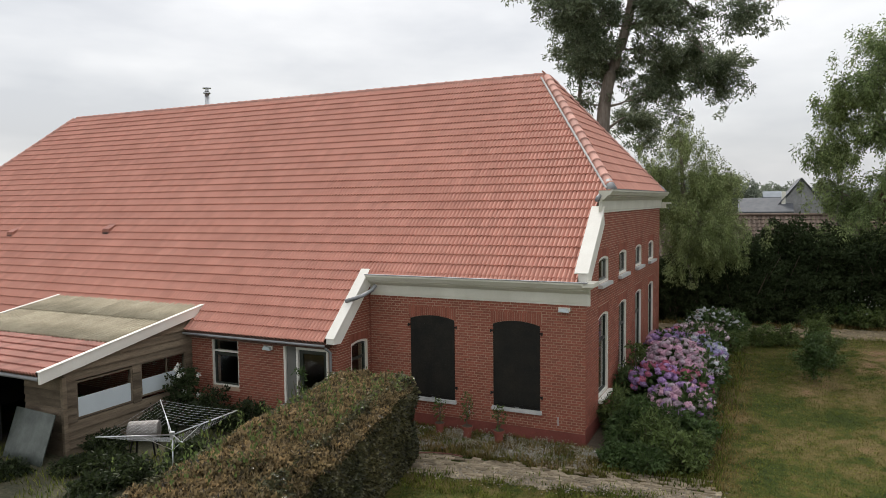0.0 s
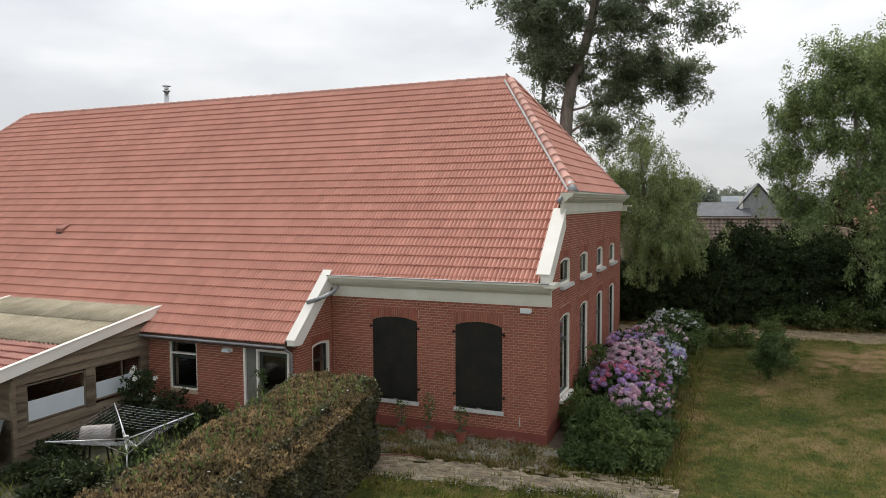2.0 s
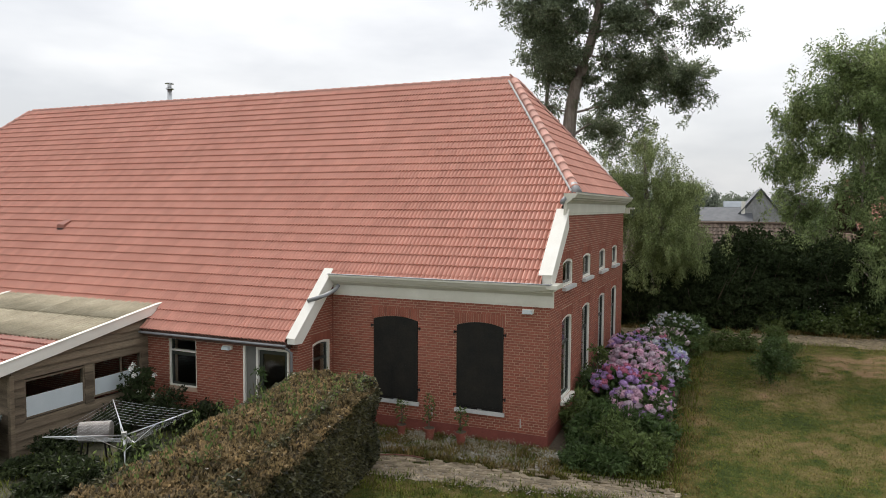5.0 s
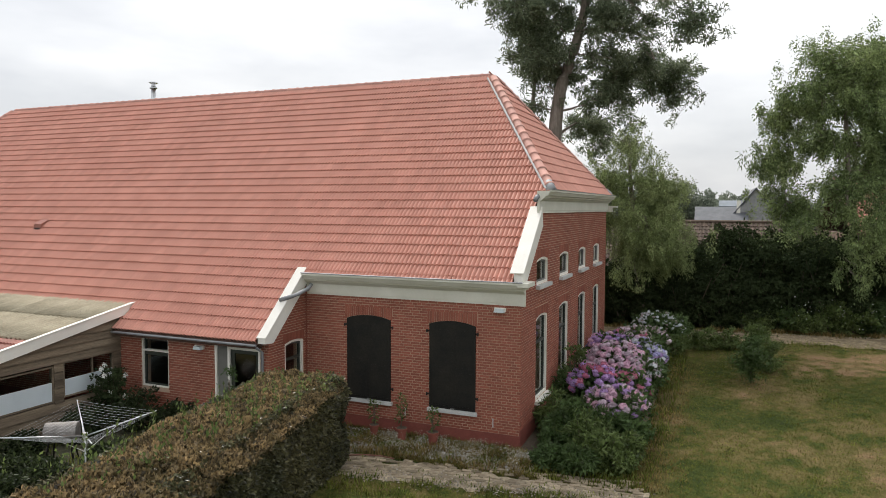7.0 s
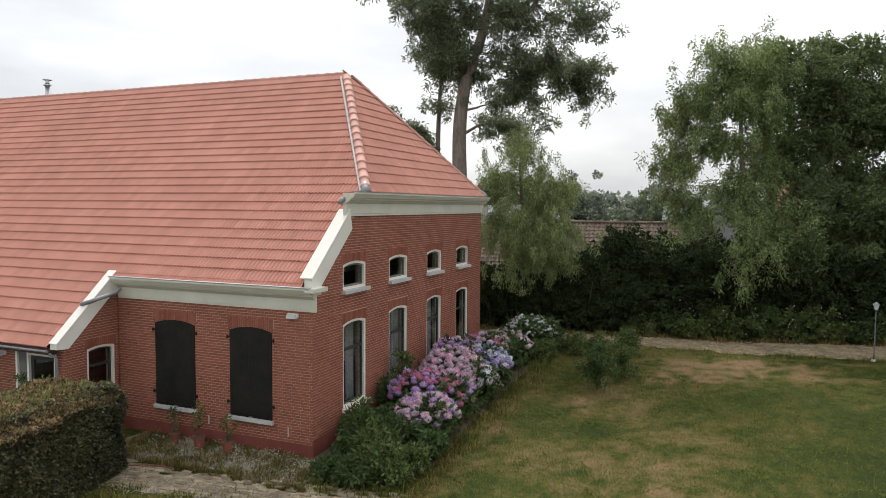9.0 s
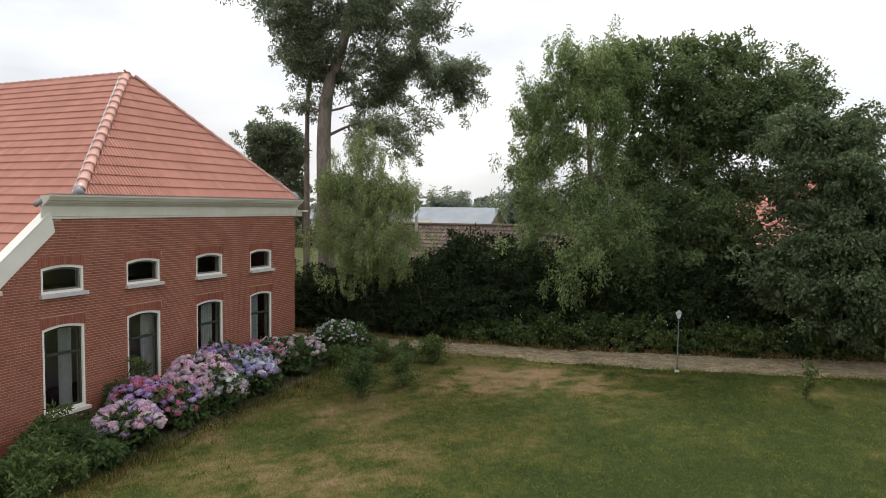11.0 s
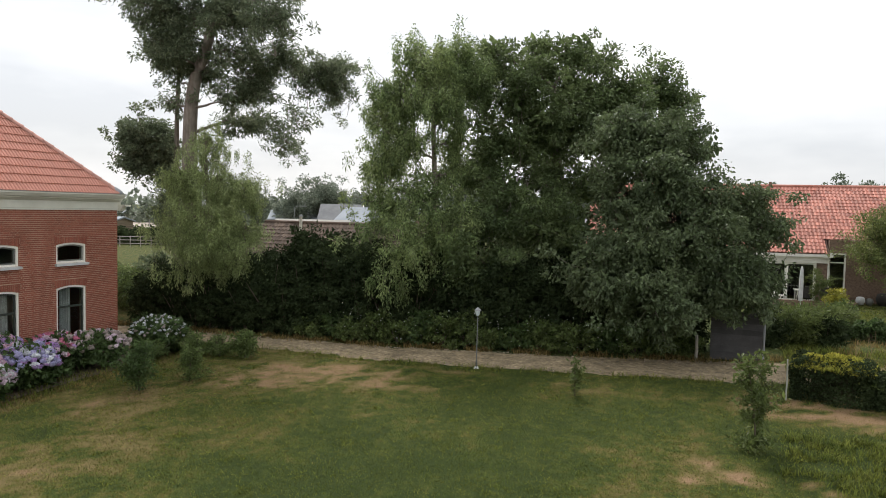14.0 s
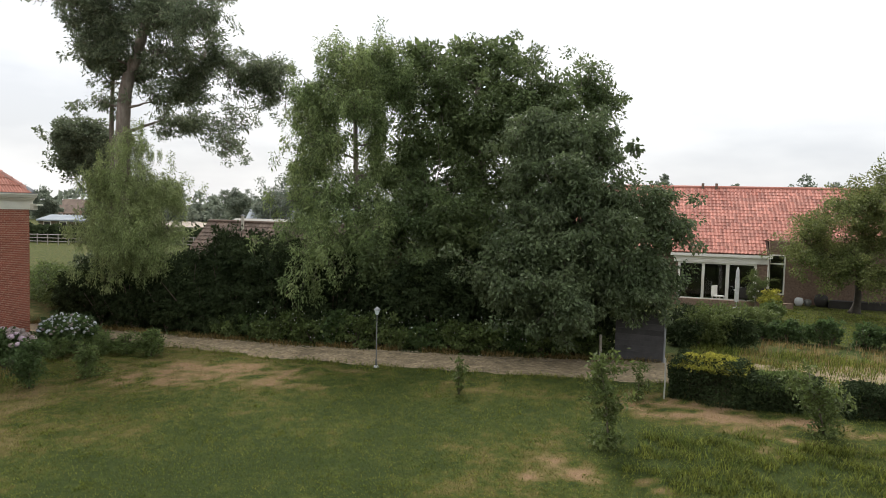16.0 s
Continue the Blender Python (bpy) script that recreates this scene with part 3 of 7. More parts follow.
part("transom", bm, M_WHITE, w)


def shutter_window(o):
    u0, u1, z0, zs, zc = o
    bm = bmesh.new()
    W_FRONT.block(bm, u0, u1, z0, zc, -0.14, -0.2)
    w = part("shuttered_window", bm, M_BLACK, house, "window closed by a pair of black wooden shutters")
    um = (u0 + u1) / 2
    arc = arch_pts(u0 + 0.005, u1 - 0.005, zs - 0.005, zc - 0.006)
    for a, b, pts in ((u0 + 0.005, um - 0.0015, arc[:5]), (um + 0.0015, u1 - 0.005, arc[4:])):
        pts = [(min(max(u, a), b), z) for u, z in pts]
        bm = bmesh.new()
        W_FRONT.slab(bm, [(b, z0 + 0.01), (a, z0 + 0.01), *pts], 0.012, -0.03)
        s = part("shutter", bm, M_BLACK, w)
        bm = bmesh.new()
        ia, ib = a + 0.07, b - 0.07
        for za, zb in ((z0 + 0.10, z0 + 0.86), (z0 + 0.96, zs - 0.12)):
            for e in ((ia, ib, za, za + 0.015), (ia, ib, zb - 0.015, zb), (ia, ia + 0.015, za + 0.015, zb - 0.015), (ib - 0.015, ib, za + 0.015, zb - 0.015)):
                W_FRONT.block(bm, *e, 0.0155, 0.010)
        part("moulding", bm, M_BLACK, s)
    for u, sgn in ((u0, -1), (u1, 1)):
        for zh in (z0 + 0.30, zs - 0.18):
            bm = bmesh.new()
            W_FRONT.block(bm, min(u, u + sgn * 0.055), max(u, u + sgn * 0.055), zh, zh + 0.035, 0.03, -0.006)
            W_FRONT.block(bm, u + sgn * 0.055 - 0.012, u + sgn * 0.055 + 0.012, zh - 0.025, zh + 0.045, 0.034, -0.006)
            part("hinge_pin", bm, M_IRON, w)
    bm = bmesh.new()
    W_FRONT.block(bm, u0 - 0.03, u1 + 0.045, z0 - 0.075, z0 + 0.005, 0.07, -0.05)
    part("sill", bm, M_STONE, w, "grey stone window sill")
    bm = bmesh.new()
    W_FRONT.block(bm, um - 0.03, um + 0.06, z0 + 0.005, z0 + 0.035, 0.05, 0.013)
    part("latch", bm, M_STEEL, w, "small steel shutter latch")
    bm = bmesh.new()
    W_FRONT.block(bm, u0 + 0.06, u1 - 0.06, z0 + 0.07, z0 + 0.085, 0.03, 0.022)
    part("locking_bar", bm, M_IRON, w)


for o in SHUTTERS:
    shutter_window(o)

# wing: door set beside the corner
bm = bmesh.new()
W_WING.block(bm, -7.06, -7.0, 0.0, 2.04, 0.01, -0.14)
W_WING.block(bm, -6.68, -6.62, 0.0, 2.04, 0.01, -0.14)
W_WING.block(bm, -5.80, -5.75, 0.0, 2.04, 0.01, -0.14)
W_WING.block(bm, -6.62, -5.80, 1.96, 2.04, 0.01, -0.14)
door = part("garden_door", bm, M_WHITE, house, "white door frame with dark glazed door")
bm = bmesh.new()
W_WING.block(bm, -7.0, -6.68, 0.0, 2.04, -0.04, -0.10)
part("side_panel", bm, M_GREYP, door)
bm = bmesh.new()
W_WING.block(bm, -6.62, -5.80, 0.0, 0.35, -0.05, -0.10)
for e in ((-6.62, -6.52, 0.35, 1.96), (-5.90, -5.80, 0.35, 1.96), (-6.52, -5.90, 1.86, 1.96)):
    W_WING.block(bm, *e, -0.05, -0.10)
part("door_leaf", bm, M_SASH, door)
bm = bmesh.new()
W_WING.block(bm, -6.52, -5.90, 0.35, 1.86, -0.07, -0.076)
part("pane", bm, M_GLASS, door).visible_shadow = False
part("handle", boxes((-6.58, -6.55, -1.50, -1.44, 0.95, 1.10)), M_STEEL, door)

# roof
N_FRONT = Vector((0, -0.905, 1)).normalized()
S_FRONT = math.hypot(1, 0.905)
roof = part("roof", prism([(EAVE_LOW, z_roof(EAVE_LOW) - 0.04), (RIDGE_Y, RIDGE_Z - 0.04), (10.62, 5.62), (10.62, 5.50), (RIDGE_Y, RIDGE_Z - 0.2), (EAVE_LOW + 0.1, z_roof(EAVE_LOW) - 0.12)], "x", -24.3, -5.62), M_UNDER, house)
part("boarding", prism([(-0.12, z_roof(-0.12) - 0.04), (RIDGE_Y, RIDGE_Z - 0.04), (10.62, 5.62), (10.62, 5.50), (RIDGE_Y, RIDGE_Z - 0.2), (-0.02, z_roof(-0.12) - 0.12)], "x", -5.62, RIDGE_R), M_UNDER, roof)


def facet(pts, name="boarding", thick=0.1):
    bm = bmesh.new()
    P = [Vector(p) for p in pts]
    n = (P[1] - P[0]).cross(P[2] - P[0]).normalized()
    if n.z < 0:
        n = -n
    a = [bm.verts.new(p - n * 0.05) for p in P]
    b = [bm.verts.new(p - n * (0.05 + thick)) for p in P]
    bm.faces.new(a)
    bm.faces.new(b[::-1])
    for i in range(len(P)):
        j = (i + 1) % len(P)
        bm.faces.new((a[i], b[i], b[j], a[j]))
    return part(name, bm, M_UNDER, roof)


HIP_A, HIP_B = (0.12, 2.12, 5.70), (0.12, 10.55, 5.70)
RIDGE_END = (RIDGE_R, RIDGE_Y, RIDGE_Z)
facet([HIP_A, HIP_B, RIDGE_END])
facet([(RIDGE_R, -0.12, z_roof(-0.12)), (-0.1, -0.12, z_roof(-0.12)), (-0.1, 2.12, 5.70), RIDGE_END])
facet([(RIDGE_R, RIDGE_Y, RIDGE_Z), (-0.1, 10.55, 5.70), (RIDGE_R, 10.6, 5.70)])
LEFT_A, LEFT_B = (-29.15, EAVE_LOW, z_roof(EAVE_LOW)), (-29.15, 12.0, 4.4)
facet([LEFT_A, (RIDGE_L, RIDGE_Y, RIDGE_Z), LEFT_B])
facet([LEFT_A, (-24.2, EAVE_LOW, z_roof(EAVE_LOW)), (RIDGE_L, RIDGE_Y, RIDGE_Z)])
facet([LEFT_B, (-24.2, 10.6, 5.7), (RIDGE_L, RIDGE_Y, RIDGE_Z)])
GAUGE, TILE_W, COLS = 0.3205, 0.21, 8


def tile_block(us, vs, lo, hi):
    """Vertices (u, v, h) of double-wave tiles at us, vs, squeezed between lo(v) and hi(v)."""
    k = np.arange(COLS + 1)
    wave = np.array([0, 0.78, 1, 0.66, 0, 0.78, 1, 0.66, 0]) * 0.052
    n = len(us)
    u = us[:, None] + k * TILE_W / COLS
    v0, v1 = (vs - 0.015)[:, None] + 0 * u, (vs + GAUGE + 0.01)[:, None] + 0 * u
    jit = np.random.default_rng(n).uniform(-0.003, 0.003, n)[:, None]
    h0, h1 = wave + 0.036 + jit, wave * 0.9 + 0.004 + 0 * u
    ea, eb = vs[:, None] + 0 * u, vs[:, None] + GAUGE - 0.03 + 0 * u
    def sq(u, v):
        return np.clip(u, lo(v), hi(v))
    low = np.stack([sq(u, ea), v0, h0 + 0 * u], -1)
    high = np.stack([sq(u, eb), v1, h1], -1)
    lip = np.stack([sq(u, ea), v0 + 0.006, h0 - 0.047], -1)
    return np.concatenate([low, high, lip], 1)


def tile_faces(n):
    c = COLS + 1
    q = []
    for i in range(COLS):
        q += [[i, i + 1, c + i + 1, c + i], [i, 2 * c + i, 2 * c + i + 1, i + 1]]
    return (np.arange(n)[:, None, None] * 3 * c + np.array(q)).reshape(-1, 4)


def lay_tiles(origin, U, V, N, rows, lo, hi, parent, stretch=None, material=None):
    """Tiles over a slope; those in the stretch (u0, u1, v0, v1) are pieces of their own."""
    o, U, V, N = (np.array(a, float) for a in (origin, U, V, N))
    us, vs, near = [], [], []
    for r in range(rows):
        v = r * GAUGE
        a, b = min(lo(v), lo(v + GAUGE - 0.03)), max(hi(v), hi(v + GAUGE - 0.03))
        for i in range(math.floor(a / TILE_W), math.ceil(b / TILE_W)):
            u = i * TILE_W
            if stretch and stretch[0] <= u and u + TILE_W <= stretch[1] and stretch[2] <= v < stretch[3] and u + TILE_W < min(hi(v), hi(v + GAUGE)) - 0.02 and len(near) < 300:
                near.append((u, v))
            else:
                us.append(u)
                vs.append(v)
    lo_v, hi_v = np.vectorize(lo), np.vectorize(hi)
    L = tile_block(np.array(us), np.array(vs), lo_v, hi_v).reshape(-1, 3)
    W = o + L[:, :1] * U + L[:, 1:2] * V + L[:, 2:] * N
    tagged(part("tiles", (W, tile_faces(len(us))), material or M_TILES, parent), kind="stuff")
    if near:
        wide = np.vectorize(lambda v: -9.0), np.vectorize(lambda v: 9.0)
        me = as_mesh((tile_block(np.zeros(1), np.zeros(1), *wide).reshape(-1, 3), tile_faces(1)), "tile")
        me.materials.append(M_TILE)
        m = Matrix((U, V, N)).transposed().to_4x4()
        for u, v in near:
            t = new("tile", me)
            t.parent = parent
            t.matrix_basis = Matrix.Translation(Vector(o + u * U + v * V + random.uniform(-0.002, 0.003) * N) - base_of(parent)) @ m


def front_y(v):
    return EAVE_LOW + v / S_FRONT


def front_lo(v):
    return RIDGE_L - (RIDGE_Y - front_y(v)) * 0.62


def front_hi(v):
    y = front_y(v)
    if v < 7 * GAUGE - 0.025:
        return -5.66
    return -0.14 if y < 2.05 else 0.12 + (RIDGE_R - 0.12) * (y - 2.12) / (RIDGE_Y - 2.12)


lay_tiles((0, EAVE_LOW, z_roof(EAVE_LOW)), (1, 0, 0), (0, 1 / S_FRONT, 0.905 / S_FRONT), N_FRONT, 33, front_lo, front_hi, roof,
          stretch=(-3.6, -0.2, 2.13, 7.4))
lay_tiles((0, -0.17, z_roof(-0.17)), (1, 0, 0), (0, 1 / S_FRONT, 0.905 / S_FRONT), N_FRONT, 1, lambda v: -5.5, lambda v: -0.14, roof)
hx, hz = RIDGE_R - 0.12, RIDGE_Z - 5.70
s_hip = math.hypot(hx, hz)
lay_tiles((0.12, 0, 5.70), (0, 1, 0), (hx / s_hip, 0, hz / s_hip), (hz / s_hip, 0, -hx / s_hip), 15,
          lambda v: 2.22 + (RIDGE_Y - 2.12) * min(v / s_hip, 1), lambda v: 10.45 + (RIDGE_Y - 10.55) * min(v / s_hip, 1), roof)


def cap_mesh(length=0.34, r=0.125):
    vs, fs = [], []
    n = 8
    for s, rr in ((0, 1.02), (0.02, 1.1), (0.06, 1.1), (0.07, 1.0), (length + 0.02, 0.93)):
        for i in range(n + 1):
            a = math.pi * i / n
            vs.append((s - 0.01, -math.cos(a) * r * rr, math.sin(a) * r * rr * 0.85 - 0.02))
    for j in range(4):
        for i in range(n):
            k = j * (n + 1) + i
            fs.append((k, k + 1, k + n + 2, k + n + 1))
    me = as_mesh((vs, fs), "ridge_tile")
    me.materials.append(M_RIDGE)
    me.polygons.foreach_set("use_smooth", [True] * len(me.polygons))
    return me


CAP = cap_mesh()


def caps(a, b, parent, step=0.34):
    a, b = Vector(a), Vector(b)
    d = (b - a).normalized()
    side = Vector((0, 0, 1)).cross(d).normalized()
    m = Matrix((d, side, d.cross(side))).transposed().to_4x4()
    n = int((b - a).length / step)
    for i in range(n):
        c = new("ridge_tile", CAP)
        c.parent = parent
        c.matrix_basis = Matrix.Translation(a + d * (i * step) - base_of(parent)) @ m


caps((RIDGE_L, RIDGE_Y, RIDGE_Z - 0.03), (RIDGE_R + 0.2, RIDGE_Y, RIDGE_Z - 0.03), roof)
caps((0.05, 2.2, 5.83), (RIDGE_R, RIDGE_Y, RIDGE_Z + 0.08), roof)
caps((0.05, 10.5, 5.78), (RIDGE_R, RIDGE_Y, RIDGE_Z + 0.05), roof)
caps(LEFT_A, (RIDGE_L, RIDGE_Y, RIDGE_Z + 0.05), roof)
part("hip_flashing", tube([(-0.02, 2.08, z_roof(2.08) + 0.085), (RIDGE_R - 0.02, RIDGE_Y - 0.25, z_roof(RIDGE_Y - 0.25) + 0.085)], 0.032, 6), M_STONE, roof)


part("hip_foot", tube([(0.10, 2.14, 5.69), (0.06, 2.18, 5.77), (-0.02, 2.28, 5.93)], [0.14, 0.125, 0.09], 10), M_ZINC, roof, "grey mortar closing the foot of the hip", smooth=True)
part("hip_foot", tube([(0.10, 10.52, 5.69), (0.06, 10.48, 5.77), (-0.02, 10.36, 5.9)], [0.14, 0.125, 0.09], 10), M_ZINC, roof, smooth=True)


def cornice(name, wall, u0, u1, ztop, label, down=0.55, out=0.30):
    """A wide painted eaves cornice: frieze board, bed moulding, soffit, crown and gutter edge."""
    prof = [(-0.02, -down), (0.035, -down), (0.035, -down + 0.05), (0.05, -down + 0.055), (0.05, -0.27), (0.075, -0.245), (0.10, -0.235), (0.13, -0.20),
            (0.17, -0.185), (0.17, -0.15), (out - 0.06, -0.135), (out - 0.02, -0.06), (out, -0.05), (out, 0.0), (out - 0.03, 0.0), (out - 0.03, -0.03), (-0.02, -0.03)]
    bm = bmesh.new()
    A = [bm.verts.new(wall.at(u0, ztop + z, d)) for d, z in prof]
    B = [bm.verts.new(wall.at(u1, ztop + z, d)) for d, z in prof]
    bm.faces.new(A)
    bm.faces.new(B[::-1])
    k = len(prof)
    for i in range(k):
        bm.faces.new((A[i], B[i], B[(i + 1) % k], A[(i + 1) % k]))
    c = part(name, bm, M_CREAM, house, label)
    bm = bmesh.new()
    wall.block(bm, u0 - 0.01, u1 + 0.01, ztop - 0.004, ztop + 0.012, out + 0.012, out - 0.10)
    part("gutter_edge", bm, M_ZINC, c)
    return c


cornice("front_cornice", W_FRONT, -5.45, 0.10, 3.69, "cream-painted wooden eaves cornice", down=0.53)
cornice("gable_cornice", W_GABLE, 1.28, 10.60, 5.71, "cream-painted wooden gable cornice")
part("cornice_return", boxes((0.0, 0.24, -0.30, 0.22, 3.60, 3.69), (0.0, 0.12, -0.16, 0.16, 3.52, 3.60)), M_CREAM, house)
part("cornice_end", boxes((-0.3, 0.36, 10.5, 10.75, 5.30, 5.36), (-0.3, 0.2, 10.5, 10.66, 5.15, 5.30)), M_CREAM, house)


def rake(name, x0, x1, y0, y1, tail, label, up=0.22):
    """A white verge board that follows the slope, cut level at both ends."""
    dn = 0.32
    pts = [(y0, z_roof(y0) + up), (y1, z_roof(y1) + up), (y1 + tail, z_roof(y1 + tail) - dn), (y0 + 0.30, z_roof(y0 + 0.30) - dn), (y0, z_roof(y0) - 0.02)]
    return part(name, prism(pts, "x", x0, x1), M_WHITE, house, label)


rake("verge_board", -0.14, 0.06, -0.10, 1.46, 0.1, "broad white-painted verge board")
rake("wing_verge_board", -5.64, -5.44, -1.72, -0.12, 0.30, "broad white-painted verge board", 0.11)
part("verge_capping", prism([(-0.14, z_roof(-0.14) + 0.222), (1.44, z_roof(1.44) + 0.222), (1.44, z_roof(1.44) + 0.237), (-0.14, z_roof(-0.14) + 0.237)], "x", -0.22, 0.09), M_WHITE, house)
part("verge_capping", prism([(-1.73, z_roof(-1.73) + 0.112), (-0.1, z_roof(-0.1) + 0.112), (-0.1, z_roof(-0.1) + 0.127), (-1.73, z_roof(-1.73) + 0.127)], "x", -5.67, -5.42), M_WHITE, house)
part("wing_gutter", tube([(-27, EAVE_LOW - 0.05, 2.16), (-5.66, EAVE_LOW - 0.05, 2.16)], 0.03, 8), M_ZINC, house)
part("fascia", boxes((-27, -5.68, -1.68, -1.52, 2.06, 2.2)), M_UNDER, house)
part("downpipe", tube([(-5.66, EAVE_LOW - 0.02, 2.10), (-5.63, -1.58, 1.98), (-5.63, -1.58, 0.0)], 0.034, 8), M_ZINC, house, smooth=True)
part("swan_neck_pipe", tube([(-5.61, -0.93, 3.1), (-5.39, -0.86, 3.17), (-5.2, -0.77, 3.25), (-5.23, -0.32, 3.32), (-5.21, -0.2, 3.42)], 0.05, 8), M_ZINC, house, smooth=True)
part("gable_spout", tube([(0.0, 1.32, 5.56), (-0.02, 1.22, 5.52), (-0.03, 1.16, 5.45)], 0.055, 8), M_ZINC, house, smooth=True)


def bulkhead_lamp(wall, u, z):
    bm = bmesh.new()
    wall.block(bm, u - 0.13, u + 0.13, z - 0.045, z + 0.045, 0.05, 0.0)
    b = part("wall_lamp", bm, M_WHITE, house, "small white outdoor wall lamp")
    bm = bmesh.new()
    wall.slab(bm, [(u - 0.12, z - 0.05), (u + 0.12, z - 0.05), (u + 0.09, z + 0.03), (u - 0.09, z + 0.03)], 0.13, 0.05)
    part("lamp_cover", bm, M_PANEL, b)


bulkhead_lamp(W_FRONT, -0.47, 3.06)
bulkhead_lamp(W_WING, -7.50, 1.94)
for u in (-2.78, -0.62):
    bm = bmesh.new()
    W_FRONT.block(bm, u - 0.012, u + 0.012, 0.42, 0.62, 0.02, 0.0)
    part("wall_anchor", bm, M_STONE, house)


def roof_vent(x, y):
    z = z_roof(y)
    v = part("roof_vent", prism([(y - 0.16, z_roof(y - 0.16) + 0.02), (y - 0.14, z + 0.08), (y + 0.20, z_roof(y + 0.2) + 0.07), (y + 0.22, z_roof(y + 0.22) + 0.02)], "x", x - 0.16, x + 0.16), M_DARKTILE, house, "dull red roof ventilator")
    # no hole here: a near-black block gives the dark of the opening
    part("vent_opening", boxes((x - 0.12, x + 0.12, y - 0.175, y - 0.14, z_roof(y - 0.16) + 0.05, z_roof(y - 0.14) + 0.09)), M_DARK, v)


roof_vent(-16.05, 0.95)
roof_vent(-20.8, 0.80)
flue = thing("flue_pipe", (-19.9, 9.5, 6.4), "stainless steel flue pipe rising behind the ridge", "chimney")
part("pipe", tube([(-19.9, 9.5, 6.4), (-19.9, 9.5, 10.64)], 0.105, 12), M_STEEL, flue, smooth=True)
part("collar", tube([(-19.9, 9.5, 10.54), (-19.9, 9.5, 10.59)], 0.17, 12), M_STEEL, flue)
part("rain_cap", tube([(-19.9, 9.5, 10.78), (-19.9, 9.5, 10.82)], [0.2, 0.18], 12), M_STEEL, flue)
part("cap_stem", tube([(-19.9, 9.5, 10.63), (-19.9, 9.5, 10.79)], 0.09, 8), M_STEEL, flue)


# ---- ground ----
def dryness(x, y):
    """How parched the lawn is, 0 to 1: a band by the drive, bare spots and mottling."""
    n1 = noise.noise(Vector((x * 0.30, y * 0.45, 3.1)))
    n2 = noise.noise(Vector((x * 1.1, y * 1.3, 9.7)))
    n3 = noise.noise(Vector((x * 3.1, y * 3.4, 5.2)))
    n4 = noise.noise(Vector((x * 6.3, y * 7.0, 2.6)))
    d = 0.30 - 0.17 * float(smoothstep(x, 6.0, 13.0)) + 0.32 * n1 + 0.18 * n2 + 0.10 * n3
    for cx, cy, rx, ry, k in DRY_SPOTS:
        d += k * math.exp(-(((x - cx) / rx) ** 2 + ((y - cy) / ry) ** 2)) * (0.75 + 1.0 * n2 + 1.7 * n3 + 1.1 * n4 if k > 0 else 1)
    return min(max(d, 0.0), 1.0)


DRY_SPOTS = [(8.6, 10.6, 3.2, 1.0, 0.6), (9.6, 11.1, 2.4, 0.6, 0.35), (6.9, 9.2, 1.8, 0.8, 0.6), (6.0, 8.0, 1.2, 0.6, 0.35), (2.8, 1.8, 0.55, 3.2, 0.4), (21.0, 12.5, 1.2, 0.75, 1.5), (23.0, 12.2, 1.6, 0.55, 1.3), (21.0, 7.5, 0.55, 0.32, 1.3), (22.9, 11.2, 1.5, 0.3, 0.7),
             (19.05, 8.0, 0.26, 0.22, 1.1), (18.9, 7.05, 0.2, 0.16, 0.9), (19.8, 7.55, 0.42, 0.26, 1.2), (19.4, 7.6, 0.16, 0.3, -0.5), (23.6, 10.1, 0.6, 0.3, 0.5), (6.5, 1.8, 3.0, 2.4, 0.22), (5.0, 5.5, 1.6, 2.0, 0.18), (25.2, 12.2, 1.4, 0.3, 0.6), (13.0, 4.6, 2.6, 1.6, -0.2), (3.9, 4.5, 0.8, 2.6, -0.12),
             (22.7, 8.6, 2.2, 1.4, -0.4), (11.0, 12.2, 8.0, 0.35, 0.3), (25.0, 21.0, 3.2, 1.9, 0.6)]
NEAR_EDGE = [(-9, 10.9), (-3, 11.0), (0.3, 11.4), (4.1, 12.2), (9.0, 12.55), (12.3, 12.95), (16.0, 13.6), (20.6, 14.6), (27, 17.0)]
FAR_EDGE = [(-9, 12.7), (-3, 12.95), (2.7, 13.7), (8.5, 14.6), (12.1, 15.5), (15.6, 16.3), (18.2, 17.05), (20.4, 17.9), (27, 20.6)]


def along(edge, x):
    return float(np.interp(x, [p[0] for p in edge], [p[1] for p in edge]))


def span(*stops):
    out = []
    for (a, st), (b, _) in zip(stops, stops[1:]):
        out += list(np.arange(a, b - 1e-6, st))
    return np.array(out + [stops[-1][0]])


gxs = span((-1500, 300), (-300, 60), (-60, 6), (-24, 1.0), (-6, 0.3), (30, 2.0), (60, 30), (300, 300), (1500, 1))
gys = span((-300, 60), (-60, 6), (-24, 1.0), (-4, 0.3), (20, 1.0), (48, 6), (120, 60), (300, 300), (1800, 1))
GX, GY = np.meshgrid(gxs, gys)
GZ = ground_z(GX, GY)
near_mask = (np.abs(GX - 8) < 30) & (np.abs(GY - 5) < 26)
bumps = np.array([0.03 * noise.noise(Vector((x * 0.9, y * 0.9, 1.0))) if m else 0.0 for x, y, m in zip(GX.ravel(), GY.ravel(), near_mask.ravel())]).reshape(GX.shape)
GZ = GZ + bumps
nx, ny = len(gxs), len(gys)
k = (np.arange(ny - 1)[:, None] * nx + np.arange(nx - 1)[None]).ravel()[:, None]
ground_me = as_mesh((np.stack([GX, GY, GZ], -1).reshape(-1, 3), k + np.array([0, 1, nx + 1, nx])), "ground")
att = ground_me.attributes.new("dry", "FLOAT", "POINT")
att.data.foreach_set("value", [dryness(x, y) if m else 0.25 for x, y, m in zip(GX.ravel(), GY.ravel(), near_mask.ravel())])


